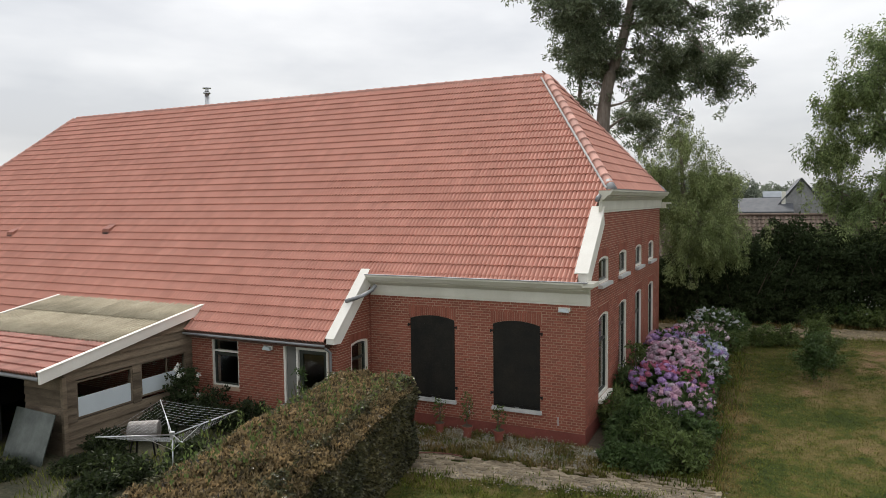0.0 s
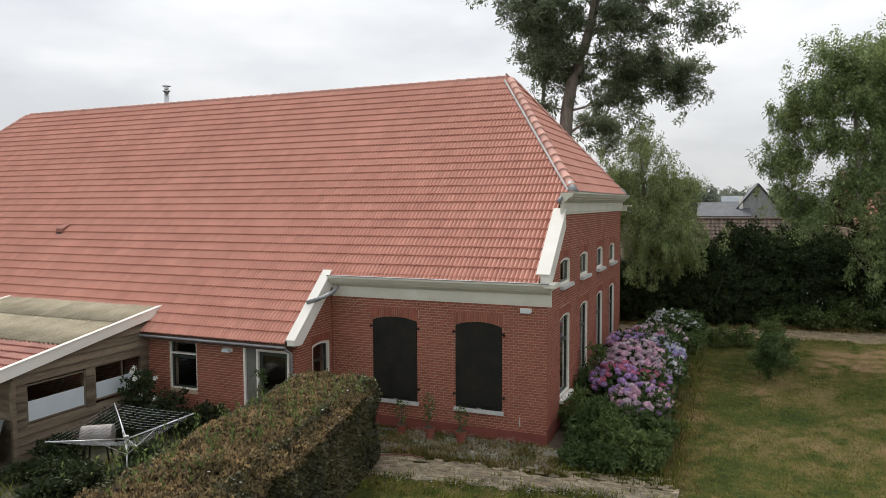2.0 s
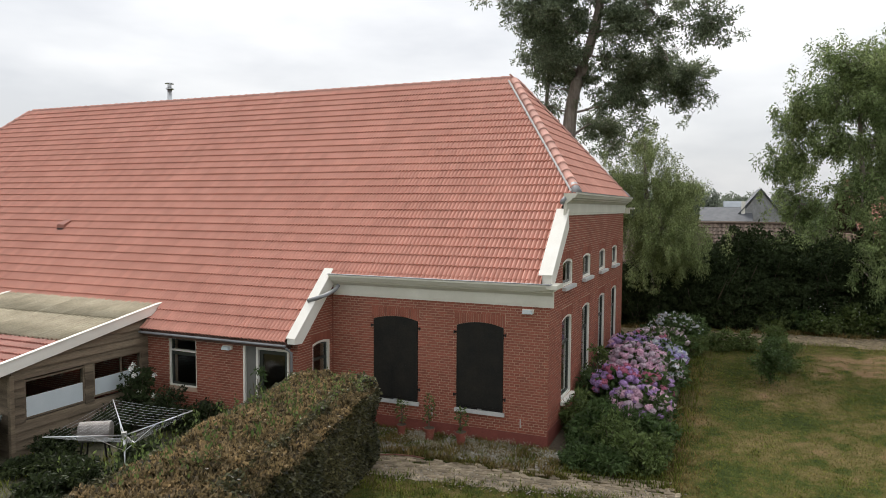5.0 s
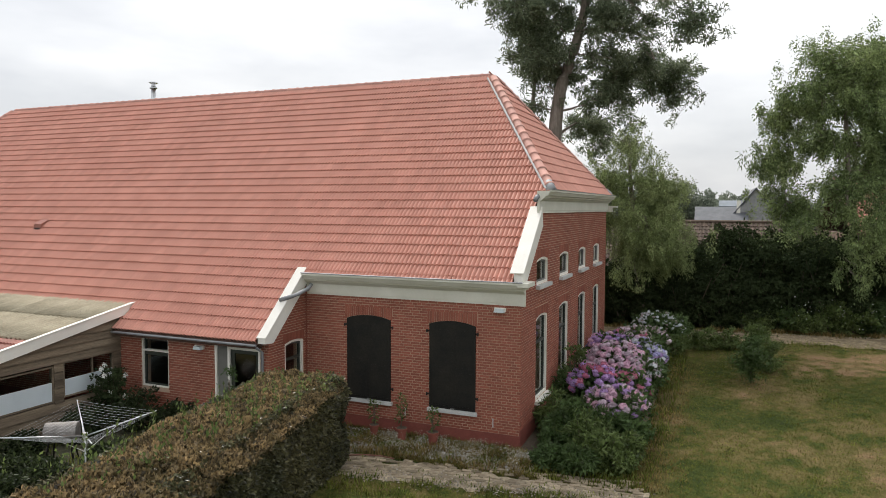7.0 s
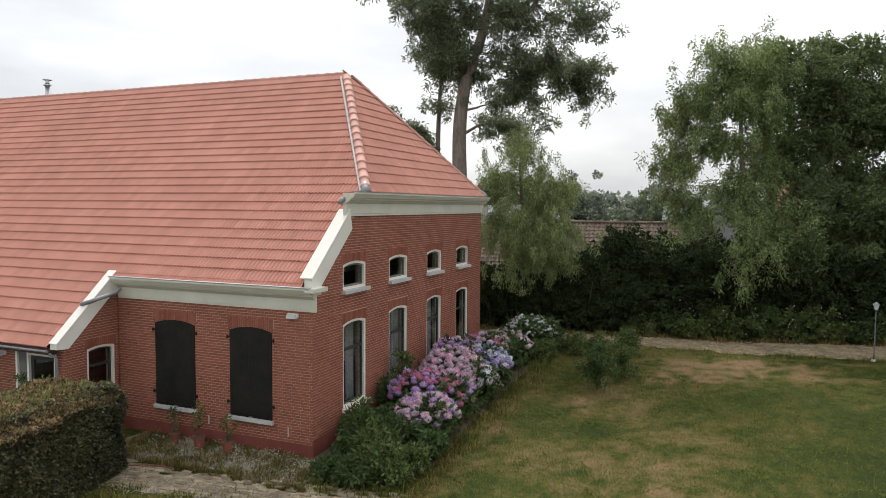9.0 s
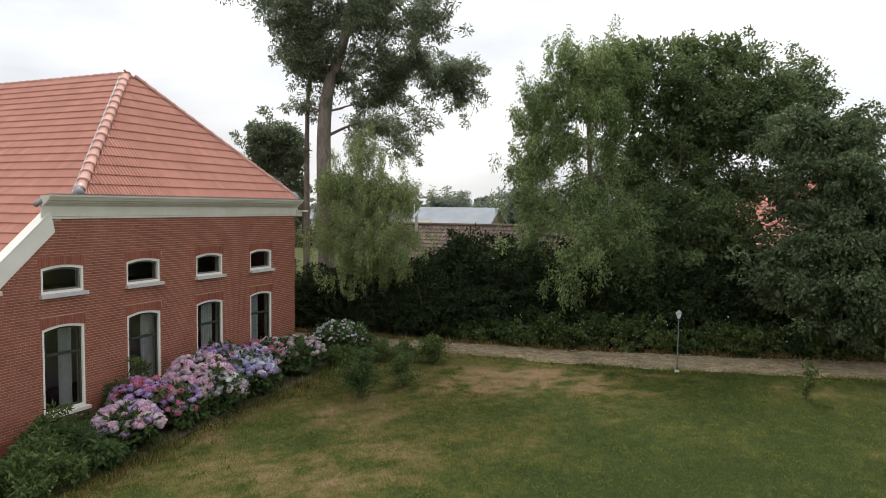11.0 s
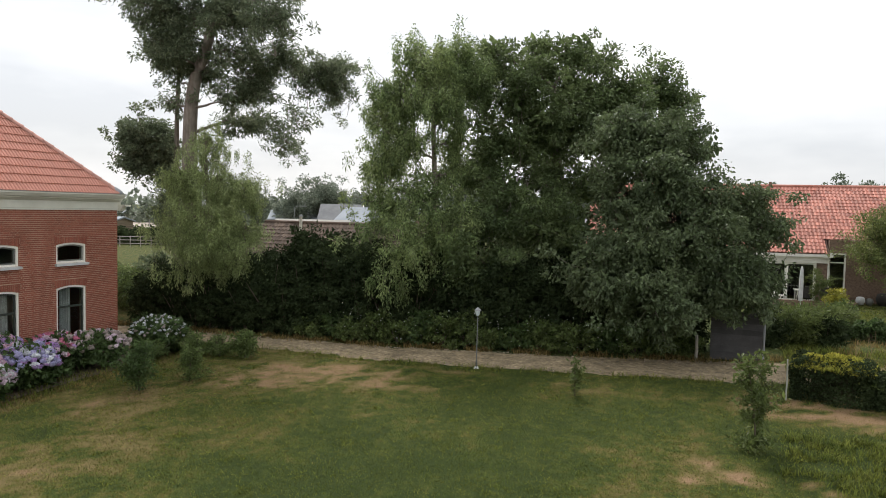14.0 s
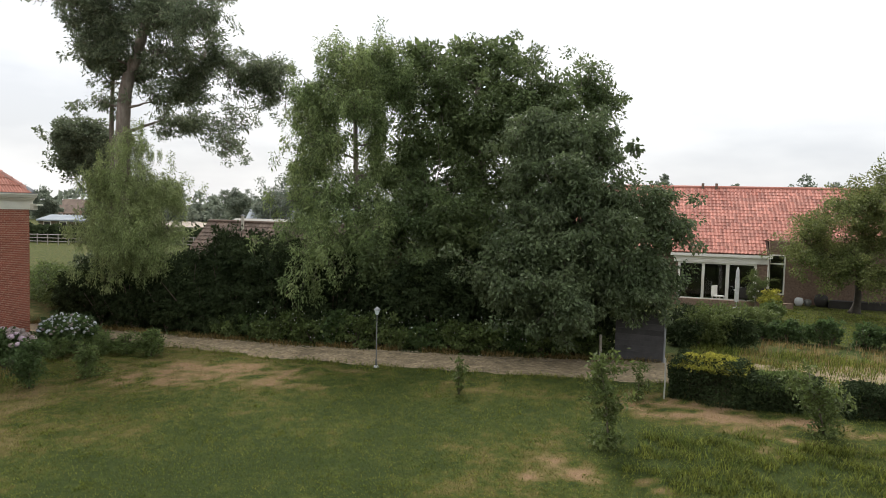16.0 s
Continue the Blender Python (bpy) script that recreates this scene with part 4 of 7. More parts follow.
def ground_mat():
    m = bpy.data.materials.new("lawn_ground")
    m.use_nodes = True
    n, l = m.node_tree.nodes, m.node_tree.links
    b = n["Principled BSDF"]
    b.inputs["Roughness"].default_value = 0.95
    b.inputs["Specular IOR Level"].default_value = 0.15
    co = n.new("ShaderNodeTexCoord")

    def noise_node(scale, detail):
        t = n.new("ShaderNodeTexNoise")
        t.inputs["Scale"].default_value, t.inputs["Detail"].default_value = scale, detail
        l.new(co.outputs["Object"], t.inputs["Vector"])
        return t.outputs["Fac"]

    def plus(x, k, y):
        """x * k + y, all in node sockets or numbers."""
        q = n.new("ShaderNodeMath")
        q.operation = "MULTIPLY_ADD"
        l.new(x, q.inputs[0])
        q.inputs[1].default_value = k
        if isinstance(y, float):
            q.inputs[2].default_value = y
        else:
            l.new(y, q.inputs[2])
        return q.outputs[0]

    a = n.new("ShaderNodeAttribute")
    a.attribute_name = "dry"
    su = plus(noise_node(2.1, 3.0), 0.7, plus(noise_node(5.5, 6.0), 0.9, plus(noise_node(31.0, 3.0), 0.6, plus(a.outputs["Fac"], 1.0, -1.1))))
    r = n.new("ShaderNodeValToRGB")
    e = r.color_ramp.elements
    e[0].position, e[0].color = 0.02, (0.028, 0.043, 0.008, 1)
    e[1].position, e[1].color = 0.98, (0.215, 0.138, 0.078, 1)
    for at, c in ((0.24, (0.054, 0.068, 0.012, 1)), (0.42, (0.096, 0.083, 0.023, 1)), (0.60, (0.137, 0.110, 0.043, 1)), (0.78, (0.162, 0.118, 0.052, 1))):
        x = e.new(at)
        x.color = c
    l.new(su, r.inputs["Fac"])
    h = n.new("ShaderNodeHueSaturation")
    mr = n.new("ShaderNodeMapRange")
    mr.inputs["From Min"].default_value, mr.inputs["From Max"].default_value = 0.3, 0.7
    mr.inputs["To Min"].default_value, mr.inputs["To Max"].default_value = 0.5, 1.4
    l.new(noise_node(45.0, 4.0), mr.inputs["Value"])
    l.new(mr.outputs[0], h.inputs["Value"])
    l.new(r.outputs[0], h.inputs["Color"])
    l.new(h.outputs[0], b.inputs["Base Color"])
    bp = n.new("ShaderNodeBump")
    bp.inputs["Distance"].default_value = 0.03
    l.new(noise_node(60.0, 4.0), bp.inputs["Height"])
    l.new(bp.outputs[0], b.inputs["Normal"])
    return m


ground_me.materials.append(ground_mat())
ground_me.polygons.foreach_set("use_smooth", [True] * len(ground_me.polygons))
tagged(new("ground", ground_me), "mown lawn with green and parched brown patches", "lawn", kind="structure")


def strip(name, x0, x1, near, far, step, lift, material, label, category, seed):
    """A worn surface between two edges, laid just over the ground, with ragged borders."""
    rng = np.random.default_rng(seed)
    xs = np.arange(x0, x1 + 1e-6, step)
    m = 9
    v, f = [], []
    for i, x in enumerate(xs):
        a = along(near, x) + 0.22 * noise.noise(Vector((x * 1.3, seed, 0))) + 0.06 * rng.normal()
        b = along(far, x) + 0.22 * noise.noise(Vector((x * 1.1, seed, 7))) + 0.06 * rng.normal()
        for j in range(m):
            y = a + (b - a) * j / (m - 1)
            edge = min(j, m - 1 - j)
            z = gz(x, y) + 0.03 * noise.noise(Vector((x * 0.9, y * 0.9, 1.0))) + lift * min(edge, 1) - 0.02 * (edge == 0) + 0.012 * noise.noise(Vector((x * 2, y * 2, 4)))
            v.append((x, y, z))
    for i in range(len(xs) - 1):
        for j in range(m - 1):
            q = i * m + j
            f.append((q, q + m, q + m + 1, q + 1))
    return solo(name, (v, f), material, label, category, kind="structure", smooth=True)


M_DRIVE = mat("packed_dirt_drive", (0.128, 0.097, 0.054), (0.281, 0.219, 0.132), 2.6, 0.95, 0.03, 9, fine=0.5)
M_PATH = mat("worn_paving", (0.14, 0.108, 0.065), (0.36, 0.30, 0.21), 3.4, 0.95, 0.02, 16, fine=0.45)
M_SOIL = mat("garden_soil", (0.06, 0.045, 0.03), (0.11, 0.085, 0.06), 2.0, 0.95, 0.03, 20, fine=0.3)
# mossy soil, with the shade of the yard added to its colour
M_YARD = mat("mossy_shade_dark_soil", (0.032, 0.034, 0.016), (0.075, 0.068, 0.038), 2.5, 0.95, 0.03, 20, fine=0.4)
M_GRAVEL = mat("weedy_gravel", (0.13, 0.115, 0.08), (0.25, 0.22, 0.165), 3.0, 0.9, 0.02, 40, fine=0.3)
strip("drive", -9, 27, NEAR_EDGE, FAR_EDGE, 0.3, 0.035, M_DRIVE, "packed dirt and brick drive with grassy edges", "drive", 3)
strip("garden_path", -3.4, 3.0, [(-3.4, -2.85), (-2.0, -2.72), (0.2, -2.4), (2.2, -2.1), (3.0, -1.95)], [(-3.4, -1.85), (-1.2, -1.5), (0.0, -1.45), (2.5, -1.35), (3.0, -1.3)], 0.15, 0.02, M_PATH, "narrow weathered paving path before the house", "path", 5)
strip("gravel_bed", -4.6, 0.6, [(-4.6, -1.7), (-1.2, -1.42), (0.6, -1.35)], [(-4.6, 0.0), (0.6, 0.0)], 0.2, 0.03, M_GRAVEL, "weedy gravel bed along the brick wall", "bed", 6)
strip("flower_bed", 0.0, 2.5, [(0, -1.3), (2.4, -1.1), (2.5, -0.6)], [(0, 10.9), (1.6, 10.8), (2.5, 8.5)], 0.12, 0.03, M_SOIL, "dark soil of the flower bed along the gable", "bed", 7)
strip("yard_soil", -13, -4.3, [(-13, -7.2), (-4.3, -9.5)], [(-13, -1.5), (-5.4, -1.5), (-4.6, -2.2), (-4.3, -2.4)], 0.3, 0.03, M_YARD, "weedy soil of the back yard coloured dark with its shade", "bed", 8)

# paving bricks of the path and stones of the drive, loose and half sunk
rng = np.random.default_rng(4)


def chips(n, area, size, seed, flat=0.5):
    """Small angular stones scattered over an area function."""
    r = np.random.default_rng(seed)
    v, f = [], []
    while n:
        x, y = area(r)
        s = size * r.uniform(0.5, 1.5)
        z = gz(x, y) + 0.035 + 0.03 * noise.noise(Vector((x * 0.9, y * 0.9, 1.0)))
        a = r.uniform(0, 6.28)
        b = len(v)
        for i in range(4):
            w = a + i * 1.57 + r.uniform(-0.3, 0.3)
            v.append((x + math.cos(w) * s, y + math.sin(w) * s * 0.8, z - s * 0.4))
        v.append((x, y, z + s * flat))
        f += [(b, b + 1, b + 4), (b + 1, b + 2, b + 4), (b + 2, b + 3, b + 4), (b + 3, b, b + 4)]
        n -= 1
    return (v, f)


def on_drive(r):
    x = r.uniform(-6, 24)
    a, b = along(NEAR_EDGE, x), along(FAR_EDGE, x)
    return x, a + (b - a) * r.uniform(0.02, 0.98)


solo("drive_stones", chips(5200, on_drive, 0.032, 1, 0.35), mat("drive_stone", (0.15, 0.12, 0.09), (0.29, 0.24, 0.18), 3, 0.9, vary="island", amount=0.35), "small stones scattered over the dirt drive", "stones", kind="stuff")
solo("gravel", chips(2600, lambda r: (r.uniform(-4.2, 0.4), r.uniform(-1.35, -0.08)), 0.022, 2), mat("gravel_stone", (0.25, 0.235, 0.20), (0.45, 0.43, 0.39), 3, 0.9, vary="island", amount=0.3), "pale gravel stones along the brick wall", "gravel", kind="stuff")


solo("path_gravel", chips(1000, lambda r: (lambda x: (x, -2.25 + 0.14 * x + r.normal() * 0.2))(r.uniform(-3.3, 3.0)), 0.02, 9, 0.4), mat("path_stone", (0.18, 0.155, 0.12), (0.34, 0.30, 0.25), 3, 0.9, vary="island", amount=0.4), "small pale stones scattered about the garden path", "gravel", kind="stuff")


def pavers():
    """Clinker bricks of the path, in rows across it, each a piece."""
    path_thing = thing("path_paving", (0, -2, 0), "weathered brick pavers with grass in the joints", "paving", kind="structure")
    me = as_mesh(boxes((-0.1, 0.1, -0.05, 0.05, -0.03, 0.0), bevel=0.008), "paver")
    me.materials.append(mat("clinker_paver", (0.17, 0.132, 0.085), (0.30, 0.245, 0.17), 4, 0.9, 0.004, 40, vary="object", amount=0.3, fine=0.2))
    near = [(-3.4, -2.75), (-2.0, -2.60), (0.2, -2.25), (2.2, -1.95), (3.0, -1.8)]
    r = random.Random(8)
    x, n = -3.2, 0
    while x < 2.7:
        a = along(near, x) + 0.08
        for j in range(9):
            if r.random() < 0.62 and n < 300:
                y = a + j * 0.108
                p = new("paver", me)
                p.parent = path_thing
                p.matrix_basis = pose(x + r.uniform(-0.01, 0.01) + (0.1 if j % 2 else 0), y + 2, gz(x, y) + 0.03 * noise.noise(Vector((x * 0.9, y * 0.9, 1.0))) + 0.036 + r.uniform(-0.012, 0.006), r.uniform(-2, 2), r.uniform(-2, 2), r.uniform(-4, 4) + 6)
                n += 1
        x += 0.215


pavers()


def blades(n, area, height, width, seed, keep=None, lean=0.5):
    """Grass blades, one bent triangle pair each, where keep(x, y) allows."""
    r = np.random.default_rng(seed)
    P = area(r, n)
    if keep is not None:
        ok = np.array([keep(x, y, q) for x, y, q in zip(P[:, 0], P[:, 1], r.random(len(P)))])
        P = P[ok]
    n = len(P)
    z = ground_z(P[:, 0], P[:, 1]) + np.array([0.03 * noise.noise(Vector((x * 0.9, y * 0.9, 1.0))) for x, y in P])
    a = r.uniform(0, 6.283, n)
    h = height * r.uniform(0.5, 1.5, n)
    d = np.stack([np.cos(a), np.sin(a), 0 * a], 1)
    s = np.stack([-np.sin(a), np.cos(a), 0 * a], 1) * width
    base = np.stack([P[:, 0], P[:, 1], z - 0.01], 1)
    mid = base + d * (h * lean * 0.35)[:, None] + np.array([0, 0, 1]) * (h * 0.6)[:, None]
    tip = base + d * (h * lean)[:, None] + np.array([0, 0, 1]) * h[:, None]
    v = np.stack([base - s, base + s, mid + s * 0.7, mid - s * 0.7, tip], 1).reshape(-1, 3)
    k = np.arange(n)[:, None] * 5
    return v, np.concatenate([k + [0, 1, 2], k + [0, 2, 3], k + [3, 2, 4]], 0)


def free_lawn(x, y):
    if along(NEAR_EDGE, x) - 0.05 < y < along(FAR_EDGE, x) + 0.2:
        return False
    if x < 3.2 and -2.75 + 0.16 * (x + 3.4) < y < -1.3:
        return False
    return not (x < 2.45 + 0.5 * noise.noise(Vector((x * 0.8, y * 1.6, 44))) and y > -1.4) and y < 14.5 + (x > 20.6) * 12


def lawn_area(r, n):
    return np.stack([r.uniform(-2.6, 27, n), r.uniform(-6, 14.5, n)], 1)


solo("grass", blades(290000, lawn_area, 0.034, 0.009, 11, lambda x, y, q: free_lawn(x, y) and q > dryness(x, y) * 0.98, 0.95), M_GRASS, "short green lawn grass", "grass", kind="stuff")
M_STRAW = leaf_mat("straw_blade", (0.132, 0.099, 0.035), (0.273, 0.198, 0.081), 0.5, 0.7, scale=2.0, spec=0.1)
M_OLIVE = leaf_mat("olive_blade", (0.106, 0.102, 0.024), (0.178, 0.154, 0.046), 0.45, 0.7, scale=2.0, spec=0.1)
solo("olive_grass", blades(90000, lawn_area, 0.034, 0.008, 13, lambda x, y, q: free_lawn(x, y) and q < 1.4 - abs(dryness(x, y) - 0.42) * 4.5), M_OLIVE, "yellowing olive lawn grass", "grass", kind="stuff")
solo("dry_grass", blades(150000, lawn_area, 0.032, 0.008, 12, lambda x, y, q: free_lawn(x, y) and q < 1.1 * (dryness(x, y) - 0.08) * (0.8 + 1.3 * noise.noise(Vector((x * 3, y * 5, 31))))), M_STRAW, "parched straw-coloured lawn grass", "grass", kind="stuff")


# ---- hedges, trees and shrubs ----
def box_foliage(poly, z0, z1, n, length, width, seed, top=True, bulge=0.2):
    """Leaves over the faces of a clipped hedge with a four-cornered plan."""
    r = np.random.default_rng(seed)
    poly = np.array(poly, float)
    sides = [(poly[i], poly[(i + 1) % len(poly)]) for i in range(len(poly))]
    area = np.array([np.linalg.norm(b - a) * (z1 - z0) for a, b in sides])
    c = poly.mean(0)
    pick = r.choice(len(sides), n, p=area / area.sum())
    A, B = np.array([s[0] for s in sides])[pick], np.array([s[1] for s in sides])[pick]
    t, h = r.random(n)[:, None], r.random(n)
    xy = A + (B - A) * t
    nor = np.stack([(B - A)[:, 1], -(B - A)[:, 0]], 1)
    nor /= np.linalg.norm(nor, axis=1)[:, None]
    nor *= np.sign(((xy - c) * nor).sum(1))[:, None]
    z = z0 + (z1 - z0) * h
    wob = np.array([bulge * noise.noise(Vector((x * 1.3, y * 1.3, q * 1.6))) for x, y, q in zip(xy[:, 0], xy[:, 1], z)])
    inset = np.abs(r.normal(size=n)) * 0.10 - wob + 0.26 * smoothstep(h, 0.7, 1.0) ** 2
    p = np.column_stack([xy - nor * inset[:, None], z])
    out = np.column_stack([nor, 0 * h])
    return leaf_mesh(p, out, length, width, r, 0.2, 0.8)


def top_foliage(poly, z1, n, length, width, seed, bulge=0.15):
    r = np.random.default_rng(seed)
    q = np.array(poly, float)
    s, t = r.random(n)[:, None], r.random(n)[:, None]
    xy = (q[0] * (1 - s) + q[1] * s) * (1 - t) + (q[3] * (1 - s) + q[2] * s) * t
    edge = np.minimum(np.minimum(s, 1 - s) * np.linalg.norm(q[0] - q[1]), np.minimum(t, 1 - t) * np.linalg.norm(q[0] - q[3]))[:, 0]
    z = z1 - 0.22 * (1 - smoothstep(edge, 0, 0.4)) + np.array([bulge * noise.noise(Vector((x * 1.2, y * 1.2, 2))) + bulge * 0.6 * noise.noise(Vector((x * 4, y * 4, 2))) for x, y in xy]) - np.abs(r.normal(size=n)) * 0.05
    return leaf_mesh(np.column_stack([xy, z]), np.tile([0, 0, 1.0], (n, 1)), length, width, r, -0.2, 0.9)


def hedge(name, poly, h, n, leaf, leaf_top, label, seed, length=0.055, width=0.035):
    cx, cy = np.array(poly).mean(0)
    z0 = gz(cx, cy)
    ob = thing(name, (cx, cy, z0), label, "hedge")
    q = [Vector(c) for c in poly]
    u, v = (q[1] - q[0] + q[2] - q[3]) / 2, (q[3] - q[0] + q[2] - q[1]) / 2
    ku, kv = max(0.1, 0.5 - 0.42 / u.length), max(0.1, 0.5 - 0.42 / v.length)
    sh = [(cx + a * ku * u.x + b * kv * v.x, cy + a * ku * u.y + b * kv * v.y) for a, b in ((-1, -1), (1, -1), (1, 1), (-1, 1))]
    # solid dark filler in place of the branches and shade inside the hedge
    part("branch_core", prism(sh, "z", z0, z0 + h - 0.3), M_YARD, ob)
    part("side_leaves", box_foliage(poly, z0, z0 + h, n, length, width, seed), leaf, ob)
    part("top_leaves", top_foliage(poly, z0 + h, n // 2, length, width, seed + 1), leaf_top, ob)
    return ob


hedge("beech_hedge", [(-3.15, -2.0), (-1.55, -9.5), (-3.6, -11.0), (-4.95, -2.5)], 1.84, 120000, M_LEAF_HEDGE, M_LEAF_HTOP, "clipped hedge with yellowed brown top leaves", 21, 0.062, 0.04)
solo("hedge_shoot", leaf_mesh(*(lambda P: (P, np.tile([0, 0, 1.5], (len(P), 1))))(np.array([(x, y, 1.86 + 0.22 * k / 6) for x, y in np.random.default_rng(3).uniform((-4.3, -9), (-2.6, -2.6), (170, 2)) if -3.1 - (-2 - y) * -0.2 < 99 for k in range(6)]) + np.random.default_rng(4).normal(size=(1020, 3)) * 0.02), 0.06, 0.035, np.random.default_rng(5), -0.3, 0.7), M_LEAF_YOUNG, "fresh shoots standing above the clipped hedge", "hedge shoots", kind="stuff")

ASH_INNER = [(-5.1, 17.0, 14.2, 1.39), (-4.4, 17.2, 12.3, 1.16), (-4.3, 17.7, 11.0, 0.77), (-3.8, 18.1, 13.8, 1.80), (-3.7, 18.3, 16.6, 2.82), (-5.8, 16.8, 15.8, 1.39), (-3.4, 18.7, 11.6, 1.17), (-4.5, 17.3, 10.1, 0.41)]
ASH_OUTER = [(-2.1, 18.2, 12.4, 1.39), (-0.9, 17.7, 13.8, 1.47), (-1.3, 19.1, 11.0, 1.15), (-2.0, 18.1, 10.3, 0.81), (2.5, 15.7, 12.9, 0.87), (1.2, 17.7, 15.3, 1.77), (-0.2, 19.6, 12.2, 0.97), (0.4, 21.5, 11.8, 1.13), (1.3, 22.1, 11.5, 0.92), (1.8, 22.5, 10.5, 0.60), (-1.8, 22.6, 9.7, 0.74), (-0.7, 22.5, 9.5, 0.56), (-3.0, 23.6, 8.6, 0.65), (-2.9, 19.9, 9.4, 0.70), (-2.7, 21.1, 9.3, 0.72)]
tree("tall_ash", (-3.3, 17.6, 0.55), "tall tree with bare forked trunk and airy crown", ASH_INNER + ASH_OUTER,
     M_LEAF_ASH, 1800, 50, 0.25, 0.17, 0.055, 31, trunk_r=0.40, stem=[(-3.5, 17.6, 5.0), (-3.65, 17.7, 8.6), (-3.4, 17.7, 10.8), (-2.9, 17.9, 12.4), (-2.4, 18.0, 14.5), (-2.2, 18.0, 17.0)], droop=0.5, shell=0.2, twig_r=0.018, inner=900)
tree("slender_ash", (-5.0, 18.3, 0.55), "slender second stem beside the tall tree", [(-4.6, 18.3, 12.0, 1.0), (-5.2, 18.0, 14.0, 1.3), (-4.6, 18.2, 15.8, 1.5)], M_LEAF_ASH, 200, 50, 0.26, 0.17, 0.055, 32, trunk_r=0.17, stem=[(-5.0, 18.3, 6.0), (-4.9, 18.2, 9.6), (-4.7, 18.2, 12.5)], droop=0.5, shell=0.3)
tree("bushy_maple", (-5.6, 19.2, 0.5), "bushy green tree behind the tall tree", [(-6.8, 18.1, 8.6, 1.21), (-5.9, 18.5, 8.7, 0.81), (-6.6, 18.6, 7.4, 1.09), (-6.0, 18.9, 6.4, 0.76), (-7.3, 17.8, 7.9, 0.75), (-6.1, 18.7, 4.9, 0.55), (-6.0, 18.7, 3.7, 0.6), (-5.8, 18.2, 2.4, 0.65)],
     M_LEAF_ASH, 420, 60, 0.24, 0.14, 0.08, 33, trunk_r=0.13, stem=[(-5.6, 19.0, 3.0), (-5.7, 18.9, 6.0)], shell=0.3)
tree("weeping_willow", (0.6, 14.6, 0.6), "pale green weeping tree with hanging twigs beside the drive", [(0.2, 14.5, 7.8, 0.74), (-0.5, 14.4, 6.5, 1.02), (1.0, 14.4, 6.3, 1.00), (1.6, 15.1, 5.9, 0.79), (-0.8, 14.0, 4.8, 0.84), (1.0, 13.8, 4.6, 1.17), (1.9, 14.9, 4.5, 0.65), (0.7, 13.4, 3.5, 1.06), (1.6, 14.1, 3.6, 0.77)],
     M_LEAF_WILLOW, 900, 100, 0.19, 0.105, 0.028, 34, trunk_r=0.17, stem=[(0.7, 14.6, 2.5), (0.4, 14.5, 5.0), (0.2, 14.5, 7.2)], droop=0.9, shell=0.35, hang=0.24, inner=900, twig_r=0.01, spread=1.9, low=1.5)
tree("pale_crowned_tree", (8.8, 18.2, 0.6), "large tree with pale green drooping crown", [(7.8, 18.2, 11.0, 1.36), (8.8, 19.2, 11.1, 1.23), (7.2, 17.8, 10.0, 1.14), (6.0, 18.7, 9.1, 0.92), (5.7, 19.0, 7.4, 0.84), (7.7, 17.4, 8.0, 1.12), (8.7, 17.9, 9.4, 1.12), (9.4, 19.4, 10.5, 0.85), (8.9, 19.0, 8.2, 0.76), (8.2, 16.9, 6.0, 1.31), (6.1, 18.1, 5.6, 0.96), (8.8, 16.0, 4.1, 1.22), (8.0, 15.6, 3.5, 0.92), (9.8, 16.4, 4.3, 0.98), (6.6, 16.1, 4.0, 0.76), (8.8, 18.3, 6.7, 1.06), (9.7, 19.3, 7.1, 0.94)],
     M_LEAF_LIGHT, 1150, 88, 0.27, 0.125, 0.045, 35, trunk_r=0.17, stem=[(8.8, 18.2, 3.0), (8.5, 18.1, 5.5), (8.3, 18.2, 8.0), (8.2, 18.3, 10.0)], droop=0.8, shell=0.35, hang=0.22, inner=1800)
DARK_SKIRT = [(11.0, 18.7, 6.3, 1.12), (12.4, 19.9, 6.6, 0.88), (13.6, 21.0, 6.4, 1.01), (9.8, 20.0, 9.0, 0.91), (14.9, 22.2, 8.4, 1.03)]
tree("dark_crowned_tree", (12.6, 21.6, 0.7), "large dark green tree with wide dense crown", [(10.0, 20.8, 11.9, 1.04), (11.4, 21.4, 11.8, 1.21), (12.9, 22.1, 11.9, 1.21), (14.0, 23.1, 11.7, 0.71), (11.2, 20.1, 9.7, 1.39), (12.9, 20.9, 9.7, 1.61), (14.5, 22.7, 9.9, 1.21), (15.8, 25.5, 11.1, 1.04), (16.3, 25.7, 10.3, 0.65), (10.4, 20.2, 8.1, 1.19), (12.1, 21.0, 8.4, 1.19), (13.9, 21.8, 8.5, 1.19), (12.2, 18.1, 5.2, 1.56), (10.6, 17.4, 5.1, 1.35), (13.8, 18.8, 4.6, 1.56), (11.3, 16.8, 3.5, 1.31)] + DARK_SKIRT,
     M_LEAF_DARK, 1200, 66, 0.30, 0.15, 0.075, 36, trunk_r=0.36, stem=[(12.7, 21.5, 3.0), (12.6, 21.4, 6.0), (12.3, 21.3, 8.5), (12.2, 21.4, 10.5)], shell=0.35, inner=4500)
